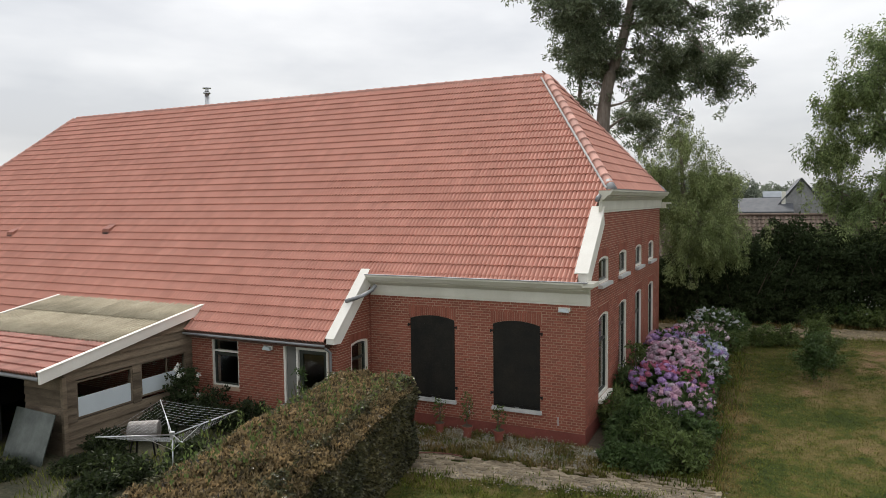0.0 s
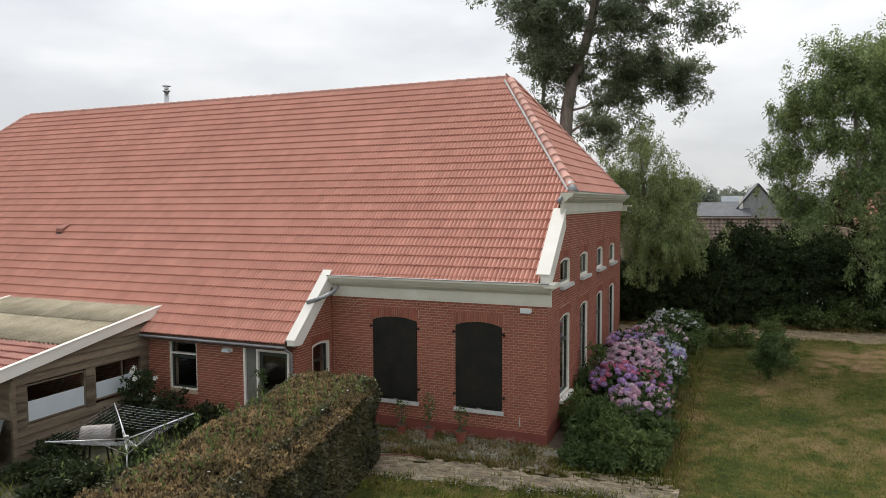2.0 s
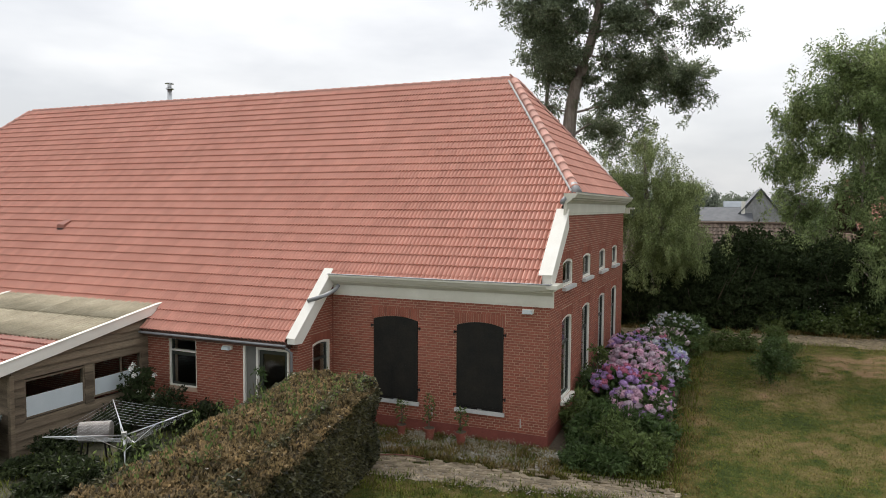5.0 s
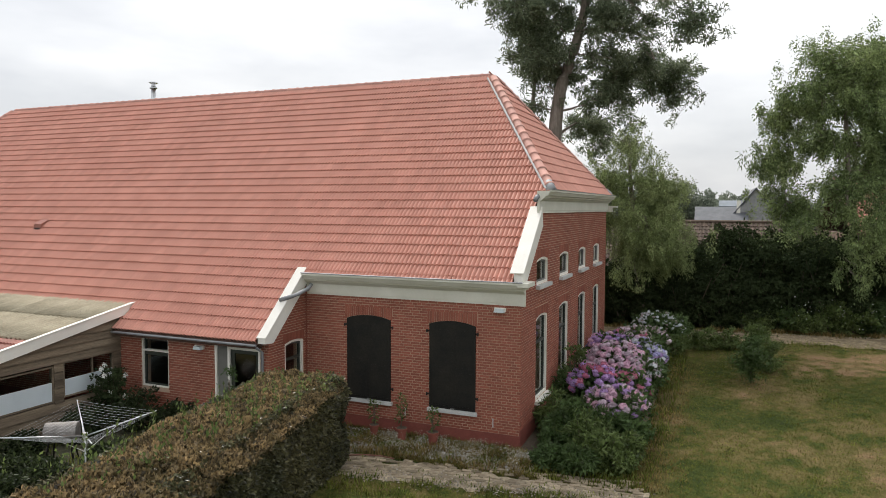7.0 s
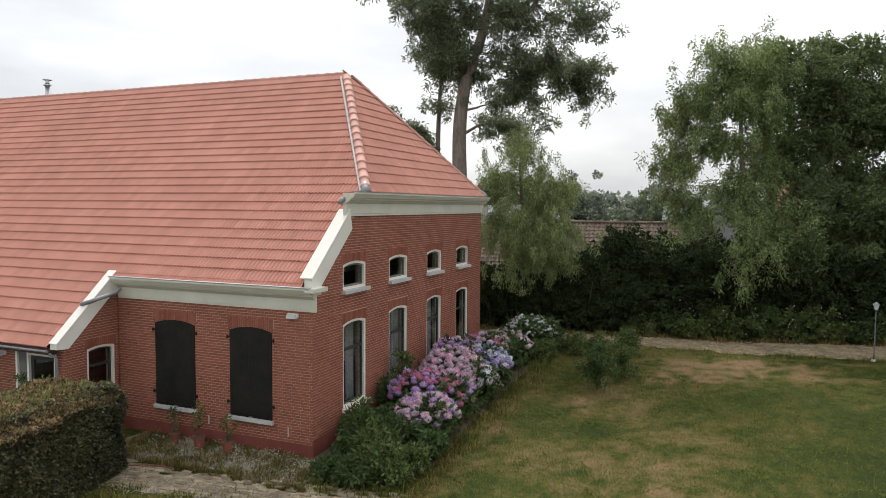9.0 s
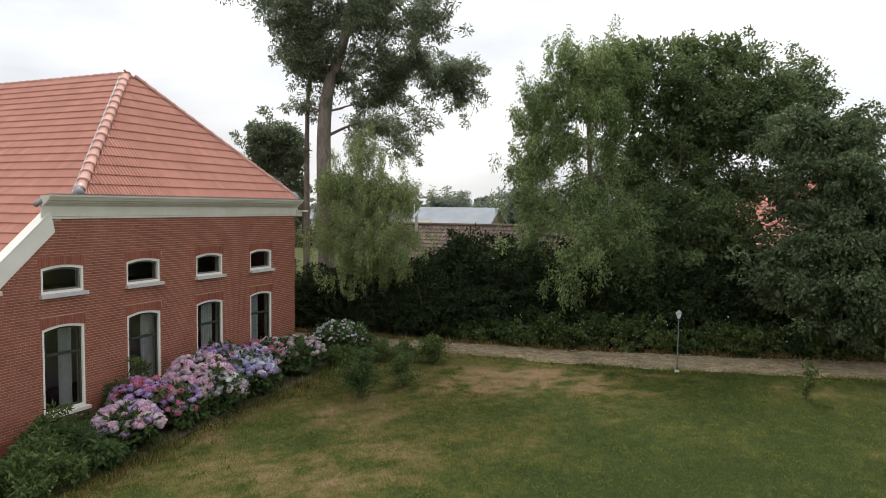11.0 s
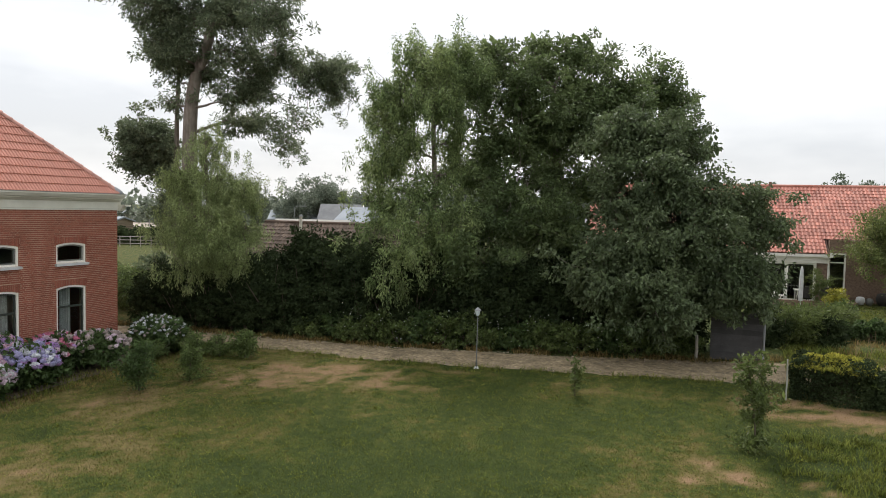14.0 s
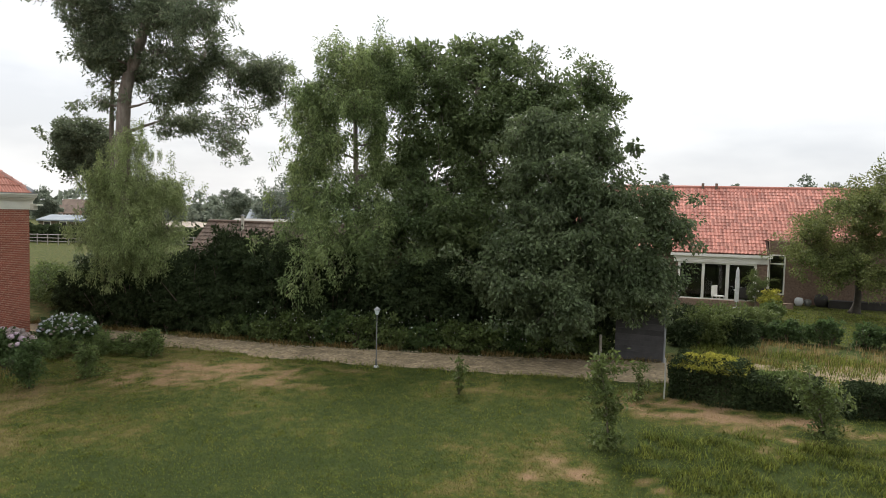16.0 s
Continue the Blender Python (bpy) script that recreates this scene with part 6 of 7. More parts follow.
sheet = corrugated()
tilt = math.atan(0.168)
for row, y in enumerate((-3.92, -2.42)):
    for i in range(6):
        s = new("corrugated_sheet", sheet)
        s.parent = shed_roof
        s.matrix_basis = Matrix.Translation(Vector((-15.68 + i * 0.93, y, z_shed(y) + 0.012 + 0.014 * row + 0.004 * (i % 2))) - base_of(shed_roof)) @ Matrix.Rotation(tilt, 4, "X")
k = math.hypot(1, 0.168)
lay_tiles((0, -5.74, z_shed(-5.74) - 0.035), (1, 0, 0), (0, 1 / k, 0.168 / k), (0, -0.168 / k, 1 / k), 6, lambda v: -15.7, lambda v: -10.06, shed_roof, material=M_DARKTILE)
for x in (-10.0, -15.76):
    part("barge_board", prism([(-5.74, z_shed(-5.74) + 0.06), (-0.76, z_shed(-0.76) + 0.06), (-0.76, z_shed(-0.76) - 0.16), (-5.74, z_shed(-5.74) - 0.20)], "x", x - 0.03, x + 0.03), M_WHITE, shed, "white-painted barge board")
    part("barge_capping", prism([(-5.76, z_shed(-5.76) + 0.06), (-0.74, z_shed(-0.74) + 0.06), (-0.74, z_shed(-0.74) + 0.075), (-5.76, z_shed(-5.76) + 0.075)], "x", x - 0.06, x + 0.05), M_WHITE, shed)
part("shed_gutter", tube([(-15.7, -5.72, z_shed(-5.72) - 0.10), (-10.05, -5.72, z_shed(-5.72) - 0.10)], 0.045, 8), M_ZINC, shed, smooth=True)
bm = boxes((-0.9, 0, -0.025, 0.025, 0.0, 1.78))
sd = part("shed_door", bm, M_SASH, shed, "dark shed door standing open", local=True)
sd.matrix_basis = Matrix.Translation(Vector((-12.52, -5.12, 0.03)) - base_of(shed)) @ Matrix.Rotation(radians(115), 4, "Z")
part("door_handle", boxes((-0.82, -0.74, -0.06, -0.026, 0.95, 1.0)), M_STEEL, sd, local=True)

bm = boxes((-0.72, 0.72, -0.012, 0.012, 0.0, 1.08), bevel=0.004)
leaning = solo("leaning_sheet", bm, mat("cloudy_sheet", (0.045, 0.054, 0.046), (0.12, 0.135, 0.12), 1.6, 0.25, fine=0.12, metal=0.3), "cloudy grey sheet leaning against the shed", "sheet")
leaning.matrix_basis = pose(-10.75, -5.72, 0.03, -20, 0, -4)

# ---- rotary clothes dryer ----
dryer = thing("rotary_dryer", (-6.2, -5.8, 0.0), "opened aluminium rotary clothes dryer on the yard", "clothes dryer")
part("pole", tube([(-6.2, -5.8, 0.0), (-6.2, -5.8, 1.3)], 0.016, 8), M_STEEL, dryer, smooth=True)
part("hub", tube([(-6.2, -5.8, 1.20), (-6.2, -5.8, 1.32)], 0.045, 8), M_STEEL, dryer)
TIPS = [Vector(p) for p in ((-7.42, -4.95, 1.55), (-5.55, -4.80, 1.52), (-5.18, -6.52, 1.50), (-6.72, -6.98, 1.52))]
hub_at = Vector((-6.2, -5.8, 1.26))
for q in TIPS:
    part("arm", tube([hub_at, q], [0.013, 0.010], 6), M_STEEL, dryer, smooth=True)
    part("brace", tube([Vector((-6.2, -5.8, 0.98)), hub_at.lerp(q, 0.45)], 0.006, 5), M_STEEL, dryer)
M_LINE = mat("washing_line", (0.40, 0.41, 0.41), (0.5, 0.51, 0.51), 5, 0.5)
for i in range(9):
    f = 0.36 + 0.078 * i
    ring_pts = [hub_at.lerp(q, f) for q in TIPS]
    loop = []
    for a, b in zip(ring_pts, ring_pts[1:] + ring_pts[:1]):
        loop += [a, a.lerp(b, 0.5) - Vector((0, 0, 0.02))]
    part("washing_line", tube(loop + [loop[0]], 0.0019, 4), M_LINE, dryer)

# ---- barrel on its stand behind the dryer ----
bbq = thing("barrel_barbecue", (-8.5, -4.45, 0.03), "dull grey metal barrel on a low stand", "barbecue")
bm = bmesh.new()
bmesh.ops.create_cone(bm, cap_ends=True, segments=20, radius1=0.21, radius2=0.21, depth=0.62, matrix=pose(-8.5, -4.45, 0.62, 0, 90, 35))
bmesh.ops.bevel(bm, geom=[e for e in bm.edges if e.is_manifold and e.calc_face_angle(0) > 1.0], offset=0.012, segments=1, affect="EDGES")
part("barrel", bm, mat("dull_galvanised_barrel", (0.14, 0.125, 0.115), (0.28, 0.26, 0.24), 4, 0.5, metal=0.2, fine=0.2), bbq)
for dx, dy in ((-0.2, -0.25), (0.25, 0.05), (-0.25, -0.02), (0.15, 0.25)):
    part("leg", tube([(-8.5 + dx, -4.45 + dy, 0.03), (-8.5 + dx * 0.8, -4.45 + dy * 0.7, 0.45)], 0.02, 6), M_IRON, bbq)

# ---- yard plants by the shed ----
rose = shrub("rose_bush", (-9.55, -2.35), 0.42, 1.5, M_LEAF_SHRUB, "climbing rose with white flowers at the shed", 300, 120, 0.07, 0.05)
rg = random.Random(2)
me = as_mesh(foliage([(0, 0, 0, 0.05, 0.05, 0.04)], 26, 1, 0.004, 0.05, 0.045, 5), "bloom")
me.materials.append(mat("white_petal", (0.75, 0.74, 0.70), (0.85, 0.84, 0.80), 8, 0.7, translucent=0.2))
for i in range(6):
    o = new("bloom", me)
    o.parent = rose
    o.location = (rg.uniform(-0.2, 0.45), rg.uniform(-0.5, 0.15), rg.uniform(0.7, 1.75))
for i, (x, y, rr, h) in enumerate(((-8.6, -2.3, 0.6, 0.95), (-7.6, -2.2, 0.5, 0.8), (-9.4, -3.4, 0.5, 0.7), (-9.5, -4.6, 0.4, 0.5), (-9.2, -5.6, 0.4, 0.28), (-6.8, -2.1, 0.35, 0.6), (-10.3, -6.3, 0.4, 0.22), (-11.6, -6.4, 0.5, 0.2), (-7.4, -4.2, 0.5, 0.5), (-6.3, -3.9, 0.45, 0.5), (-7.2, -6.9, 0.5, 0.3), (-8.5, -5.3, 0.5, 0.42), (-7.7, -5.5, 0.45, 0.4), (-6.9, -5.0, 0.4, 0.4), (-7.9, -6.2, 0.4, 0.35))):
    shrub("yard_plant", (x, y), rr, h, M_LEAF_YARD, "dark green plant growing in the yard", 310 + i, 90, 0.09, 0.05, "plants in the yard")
for i, (x, y, h) in enumerate(((-6.2, -2.0, 1.7), (-5.2, -1.9, 1.5), (-4.6, -1.2, 1.3))):
    shrub("tall_weed", (x, y), 0.14, h, M_LEAF_HYD, "tall thin weed beside the wall", 325 + i, 22, 0.09, 0.03, "weeds beside the wall")


# ---- pots before the shutters ----
def pot(x, y, r, h, plant_h, seed):
    z = gz(x, y) + 0.03
    p = thing("flower_pot", (x, y, z), "terracotta pot with a straggly plant", "plant pot", "pots along the wall")
    vs, fs = [], []
    tube_into(vs, fs, [(x, y, z), (x, y, z + h * 0.82), (x, y, z + h * 0.83), (x, y, z + h)], [r * 0.68, r * 0.94, r * 1.06, r * 1.08], 14)
    part("pot", (vs, fs), M_TERRA, p)
    part("soil", tube([(x, y, z + h - 0.02), (x, y, z + h + 0.004)], r * 0.98, 14), M_SOIL, p)
    vs, fs = [], []
    rg = np.random.default_rng(seed)
    for _ in range(4):
        e = (x + rg.normal() * 0.09, y + rg.normal() * 0.09, z + h + plant_h * rg.uniform(0.7, 1.0))
        tube_into(vs, fs, [(x + rg.normal() * 0.02, y, z + h), (x + rg.normal() * 0.04, y, z + h + plant_h * 0.5), e], [0.008, 0.006, 0.003], 4)
    part("stem", (vs, fs), M_TWIG, p)
    part("foliage", foliage([(x, y, z + h + plant_h * 0.6, 0.12, 0.12, plant_h * 0.45)], 26, 4, 0.04, 0.08, 0.035, seed), M_LEAF_YOUNG, p)


pot(-3.36, -0.45, 0.11, 0.24, 0.6, 1)
pot(-2.63, -0.50, 0.125, 0.27, 0.75, 2)
pot(-1.86, -0.48, 0.125, 0.27, 0.55, 3)
solo("garden_hose", tube([(-3.3, -2.0, 0.06), (-2.9, -1.75, 0.06), (-2.5, -1.68, 0.06), (-2.2, -1.72, 0.06)], 0.014, 6), mat("red_hose", (0.18, 0.07, 0.05), (0.24, 0.10, 0.07), 3, 0.5), "short length of red hose on the path", "hose", smooth=True)

M_POST = mat("grey_wood_post", (0.24, 0.22, 0.18), (0.36, 0.33, 0.28), 3, 0.85, 0.003, 30, fine=0.15)
M_LAMPPOST = mat("dull_lamp_post", (0.07, 0.07, 0.065), (0.12, 0.12, 0.11), 4, 0.6)
M_PALE = mat("pale_post", (0.30, 0.29, 0.255), (0.40, 0.39, 0.35), 3, 0.7, fine=0.1)
# ---- lamp post, posts and boarded panel by the drive ----
lx, ly = 12.31, 12.87
lz = gz(lx, ly)
lamp = thing("garden_lamp", (lx, ly, lz), "slim garden lamp post with glass lantern", "lamp post")
part("post", tube([(lx, ly, lz - 0.02), (lx, ly, lz + 0.25), (lx, ly, lz + 0.26), (lx, ly, lz + 1.62)], [0.03, 0.03, 0.017, 0.016], 8), M_LAMPPOST, lamp, smooth=True)
part("base", tube([(lx, ly, lz - 0.02), (lx, ly, lz + 0.06)], [0.09, 0.06], 10), M_STONE, lamp)
part("lantern", tube([(lx, ly, lz + 1.62), (lx, ly, lz + 1.66), (lx, ly, lz + 1.78)], [0.03, 0.055, 0.085], 6), M_PANEL, lamp, "clouded glass lantern")
part("lantern_roof", tube([(lx, ly, lz + 1.78), (lx, ly, lz + 1.80), (lx, ly, lz + 1.88)], [0.11, 0.10, 0.015], 6), M_ZINC, lamp)


def stake(x, y, h, r, label, material):
    z = gz(x, y)
    return solo("post", tube([(x, y, z - 0.05), (x + 0.01, y, z + h * 0.5), (x, y + 0.01, z + h), (x, y + 0.01, z + h + 0.02)], [r, r, r * 0.95, r * 0.4], 8), material, label, "post", "posts by the drive")


stake(18.35, 17.2, 0.82, 0.05, "short grey wooden post at the drive's edge", M_POST)
stake(20.8, 13.0, 1.05, 0.02, "pale post at the end of the hedge", M_PALE)
stake(20.35, 17.5, 1.75, 0.032, "tall grey post beside the boarded panel", M_ZINC)
stake(25.9, 13.0, 0.95, 0.035, "pale post in the hedge", M_PALE)
panel = thing("boarded_panel", (19.5, 17.7, 0.7), "dark grey boarded screen under the tree", "fence panel")
M_GBOARD = mat("dark_grey_board", (0.055, 0.052, 0.052), (0.09, 0.086, 0.084), 2, 0.8, 0.003, 30, vary="object", amount=0.15, fine=0.15)
for i in range(9):
    part("board", boxes((18.75, 20.32, 17.68, 17.72, 0.62 + i * 0.19, 0.8085 + i * 0.19), bevel=0.006), M_GBOARD, panel)
part("rear_post", boxes((18.8, 18.9, 17.73, 17.83, 0.5, 2.3)), M_GBOARD, panel)
part("rear_post", boxes((20.15, 20.25, 17.73, 17.83, 0.5, 2.3)), M_GBOARD, panel)

# ---- hedge and kitchen garden on the neighbour's side ----
hedge("boundary_hedge", [(20.9, 13.1), (22.7, 12.75), (22.9, 13.75), (21.1, 14.2)], 1.15, 11000, M_LEAF_SHRUB, M_LEAF_GOLD, "clipped dark hedge with golden yellow top", 401, 0.07, 0.045)
hedge("boundary_hedge", [(22.7, 12.8), (24.5, 12.95), (24.5, 13.9), (22.8, 13.75)], 0.85, 9000, M_LEAF_SHRUB, M_LEAF_YOUNG, "low clipped dark green hedge", 402, 0.07, 0.045)
hedge("boundary_hedge", [(25.0, 13.1), (28.5, 13.7), (28.4, 14.5), (24.9, 13.95)], 0.8, 9000, M_LEAF_SHRUB, M_LEAF_SHRUB, "low clipped dark green hedge", 403, 0.07, 0.045)
rg = random.Random(12)
for i, (x, y, rr, h) in enumerate(((20.7, 21.2, 0.55, 0.95), (21.2, 21.6, 0.75, 1.25), (21.9, 21.9, 0.8, 1.35), (22.5, 21.7, 0.6, 1.0), (21.5, 23.4, 0.8, 1.35), (22.6, 24.0, 0.8, 1.2), (20.6, 23.6, 0.7, 1.1), (23.2, 26.0, 0.8, 1.0))):
    shrub("garden_bush", (x, y), rr, h, M_LEAF_SAP if i % 3 else M_LEAF_SHRUB, "dense green garden bush with long leaves", 410 + i, 120, 0.17, 0.045, "bushes in the kitchen garden", 26)
for i, (x, h) in enumerate(((23.4, 0.62), (23.85, 0.6), (24.3, 0.7), (24.75, 0.55), (25.4, 0.9), (25.8, 0.85), (26.9, 0.85), (27.4, 0.8), (28.2, 0.9), (28.9, 0.8))):
    shrub("berry_bush", (x, 24.0 + rg.uniform(-0.2, 0.3)), 0.36, h * 1.15, M_LEAF_HYD, "small berry bush in a garden row", 430 + i, 55, 0.11, 0.07, "berry bushes in a row")
shrub("golden_bush", (24.05, 33.2), 0.48, 1.15, M_LEAF_GOLD, "golden yellow garden bush", 440, 90, 0.11, 0.06)
shrub("golden_bush", (24.0, 30.0), 0.5, 0.9, M_LEAF_YOUNG, "low green bush beside the terrace", 441, 90, 0.11, 0.06)
solo("tall_grass", blades(7000, lambda q, n: np.stack([q.uniform(22.6, 30, n), q.uniform(18.0, 23.4, n)], 1), 0.16, 0.009, 22, lambda x, y, q: noise.noise(Vector((x * 0.9, y * 1.3, 8))) > 0.0 and q < 0.75, 0.45), M_STRAW, "tall dry grass in the neighbour's garden", "grass", kind="stuff")
solo("seed_heads", blades(300, lambda q, n: np.stack([q.uniform(23.2, 30, n), q.uniform(18.6, 23.6, n)], 1), 0.38, 0.007, 27, None, 0.25), M_DRY, "tall pale seed heads in the neighbour's garden", "grass", kind="stuff")
solo("kitchen_weeds", blades(12000, lambda q, n: np.stack([q.uniform(21.0, 30, n), q.uniform(14.4, 21.5, n)], 1), 0.2, 0.012, 28, lambda x, y, q: noise.noise(Vector((x * 0.8, y * 1.1, 3))) > -0.2, 0.7), M_GRASS, "olive weeds in the neighbour's garden", "weeds", kind="stuff")


def tufts(count, area, height, seed, per=38, keep=None):
    """Clumps of long blades, each clump spreading from a foot."""
    r = np.random.default_rng(seed)
    c = area(r, count)
    if keep is not None:
        c = np.array([p for p in c if keep(*p)])
    s = r.uniform(0.06, 0.2, len(c))
    return blades(len(c) * per, lambda q, n: np.repeat(c, per, 0) + q.normal(size=(n, 2)) * np.repeat(s, per)[:, None], height, 0.010, seed + 1, None, 0.95)


solo("rough_grass", tufts(1100, lambda q, n: np.stack([q.uniform(20.6, 29, n), q.uniform(4.5, 11.0, n)], 1), 0.115, 23, 30, lambda x, y: dryness(x, y) < 0.4 and noise.noise(Vector((x * 1.4, y * 1.7, 6))) > -0.12 and x + 1.6 * noise.noise(Vector((x * 0.7, y * 0.7, 3))) > 21.2), M_TUFT, "rough dark green tufts of grass near the saplings", "grass", kind="stuff")
solo("lawn_tufts", tufts(1100, lambda q, n: np.stack([q.uniform(2.8, 21, n), q.uniform(-4, 12, n)], 1), 0.042, 33, 30, lambda x, y: dryness(x, y) < 0.42 and free_lawn(x, y) and noise.noise(Vector((x * 0.9, y * 1.2, 14))) > -0.05), M_TUFT, "darker tufts in the lawn", "grass", kind="stuff")
solo("rank_grass", blades(26000, lambda q, n: np.stack([q.uniform(20.5, 34, n), q.uniform(24.2, 36, n)], 1), 0.06, 0.014, 24, None, 0.7), M_GRASS, "green grass in the neighbour's garden", "grass", kind="stuff")
solo("verge_grass", blades(9000, lambda q, n: (lambda x: np.stack([x, np.interp(x, [p[0] for p in FAR_EDGE], [p[1] for p in FAR_EDGE]) + q.normal(size=n) * 0.3 + 0.12], 1))(q.uniform(-6, 21, n)), 0.16, 0.009, 25, lambda x, y, q: noise.noise(Vector((x * 1.1, y * 1.1, 17))) > -0.1, 0.7), M_STRAW, "dry grass along the far edge of the drive", "grass", kind="stuff")
solo("near_verge_grass", blades(7000, lambda q, n: (lambda x: np.stack([x, np.interp(x, [p[0] for p in NEAR_EDGE], [p[1] for p in NEAR_EDGE]) + q.normal(size=n) * 0.22 - 0.02], 1))(q.uniform(-3, 21, n)), 0.09, 0.008, 26, lambda x, y, q: noise.noise(Vector((x * 1.3, y * 1.3, 19))) > -0.15, 0.6), M_GRASS, "grass along the near edge of the drive", "grass", kind="stuff")


# ---- the neighbour's farmhouse ----
M_BRICK2 = mat("brown_brick_wall", (0.13, 0.085, 0.060), (0.25, 0.17, 0.125), 9.0, 0.85, 0.006, 30, fine=0.2)
M_TILE2 = mat("orange_pantile", (0.37, 0.14, 0.102), (0.51, 0.22, 0.165), 0.6, 0.65, 0.002, 40, vary="island", amount=0.3, fine=0.1)
M_TILE3 = mat("weathered_pantile", (0.11, 0.078, 0.058), (0.20, 0.145, 0.112), 0.8, 0.8, 0.003, 40, vary="island", amount=0.28, fine=0.2)
M_SLATE = mat("dark_slate_roof", (0.07, 0.075, 0.085), (0.11, 0.115, 0.125), 1.0, 0.6, fine=0.1)
M_PALEROOF = mat("pale_metal_roof", (0.20, 0.225, 0.25), (0.27, 0.295, 0.32), 0.5, 0.75, fine=0.06, spec=0.12)
M_GRAVELROOF = mat("gravelled_flat_roof", (0.20, 0.19, 0.165), (0.28, 0.265, 0.235), 2.0, 0.9, 0.01, 20, fine=0.2)
M_ROUGHCAST = mat("pale_render_wall", (0.55, 0.53, 0.48), (0.68, 0.66, 0.61), 0.8, 0.8, fine=0.05)


def pantiles(u0, u1, v0, v1, to, gauge=0.29, width=0.215):
    """Joined pantiles on a slope; to(u, v, h) gives the place."""
    vs, fs = [], []
    prof = ((0.0, 0.012), (0.25, 0.055), (0.5, 0.03), (0.8, 0.0), (1.0, 0.012))
    rg = random.Random(1)
    for r in range(int((v1 - v0) / gauge)):
        for i in range(int((u1 - u0) / width)):
            u, v = u0 + i * width, v0 + r * gauge
            b = len(vs)
            j = rg.uniform(-0.006, 0.006)
            for s, lift in ((0, 0.03 + j), (gauge + 0.02, 0.0)):
                vs += [tuple(to(u + p * width, v + s, h + lift)) for p, h in prof]
            vs += [tuple(to(u + p * width, v, h - 0.02)) for p, h in prof]
            for k in range(4):
                fs += [(b + k, b + k + 1, b + 6 + k, b + 5 + k), (b + k + 1, b + k, b + 10 + k, b + 11 + k)]
    return (vs, fs)


H2 = thing("neighbour_house", (23.9, 37.2, 0.75), "long brown brick house with orange pantile roof", "house", turn=8)
W2 = Wall((0, 0, 0), (1, 0, 0), (0, -1, 0))
part("wall", boxes((-13, -5.0, 0.0, 0.3, 0, 2.6), (-5.0, -4.75, -0.2, 0.3, 0, 2.6), (-0.55, 0.1, -0.2, 0.3, 0, 2.55), (0.95, 9, 0.0, 0.3, 0, 3.5), (0.1, 0.95, 0.0, 0.3, 0, 0.5), (0.1, 0.95, 0, 0.3, 2.75, 3.5), (-13, 9, 8.0, 8.3, 0, 3), (-13.3, -13, 0, 8.3, 0, 3), (9, 9.3, 0, 8.3, 0, 3.5)), M_BRICK2, H2, local=True)
rf = part("roof", prism([(-0.35, 2.72), (4.1, 6.55), (8.6, 2.75), (8.5, 2.6), (4.1, 6.4), (-0.3, 2.6)], "x", -13.2, 0.05), M_UNDER, H2, local=True)
part("roof_boarding", prism([(0.55, 3.50), (4.1, 6.55), (8.6, 2.75), (8.5, 2.6), (4.1, 6.4), (0.55, 3.38)], "x", 0.05, 9.3), M_UNDER, rf, local=True)
SL = math.hypot(4.45, 3.83)
cy, cz = 4.45 / SL, 3.83 / SL
tagged(part("tile_cover", pantiles(-13.2, 0.0, 0, SL, lambda u, v, h: (u, -0.4 + v * cy - h * cz, 2.73 + v * cz + h * cy)), M_TILE2, rf, local=True), kind="stuff")
tagged(part("tile_cover", pantiles(-0.085, 9.3, 1.16, SL, lambda u, v, h: (u, -0.4 + v * cy - h * cz, 2.73 + v * cz + h * cy)), M_TILE2, rf, local=True), kind="stuff")
part("ridge", tube([(-13.2, 4.1, 6.60), (9.3, 4.1, 6.60)], 0.11, 8), M_TILE2, rf, local=True)
part("roof_pipe", boxes((-3.3, -3.15, 3.9, 4.05, 6.4, 6.85)), M_BRICK2, H2, local=True)
part("roof_pipe", boxes((-2.5, -2.35, 3.9, 4.05, 6.4, 6.85)), M_BRICK2, H2, local=True)
part("fascia", boxes((-5.2, 0.2, -0.48, -0.28, 2.52, 2.68), (-5.0, 0.05, -0.30, -0.22, 2.18, 2.52)), M_WHITE, H2, "white-painted fascia", local=True)
door2 = part("glazed_sliding_door", boxes((-4.75, -0.55, -0.2, -0.08, 2.08, 2.18)), M_WHITE, H2, "white-framed sliding glass doors", local=True)
for a, b in ((-4.75, -4.62), (-3.45, -3.30), (-2.15, -1.98), (-0.68, -0.55)):
    part("stile", boxes((a, b, -0.2, -0.08, 0, 2.08)), M_WHITE, door2, local=True)
for a, b in ((-4.62, -3.45), (-3.30, -2.15), (-1.98, -0.68)):
    part("bottom_rail", boxes((a, b, -0.19, -0.09, 0, 0.12)), M_WHITE, door2, local=True)
    part("pane", boxes((a, b, -0.15, -0.14, 0.12, 2.08)), M_GLASS, door2, local=True).visible_shadow = False
w = part("tall_window", boxes((0.1, 0.17, -0.03, 0.1, 0.5, 2.75), (0.88, 0.95, -0.03, 0.1, 0.5, 2.75), (0.17, 0.88, -0.03, 0.1, 2.68, 2.75), (0.17, 0.88, -0.03, 0.1, 0.5, 0.57), (0.17, 0.88, -0.03, 0.1, 2.2, 2.26)), M_WHITE, H2, "white-framed tall dark window", local=True)
part("pane", boxes((0.17, 0.88, 0.04, 0.05, 0.57, 2.68)), M_GLASS, w, local=True).visible_shadow = False
part("downpipe", tube([(0.02, -0.3, 2.5), (0.02, -0.3, 0.0)], 0.04, 6), M_WHITE, H2, local=True)
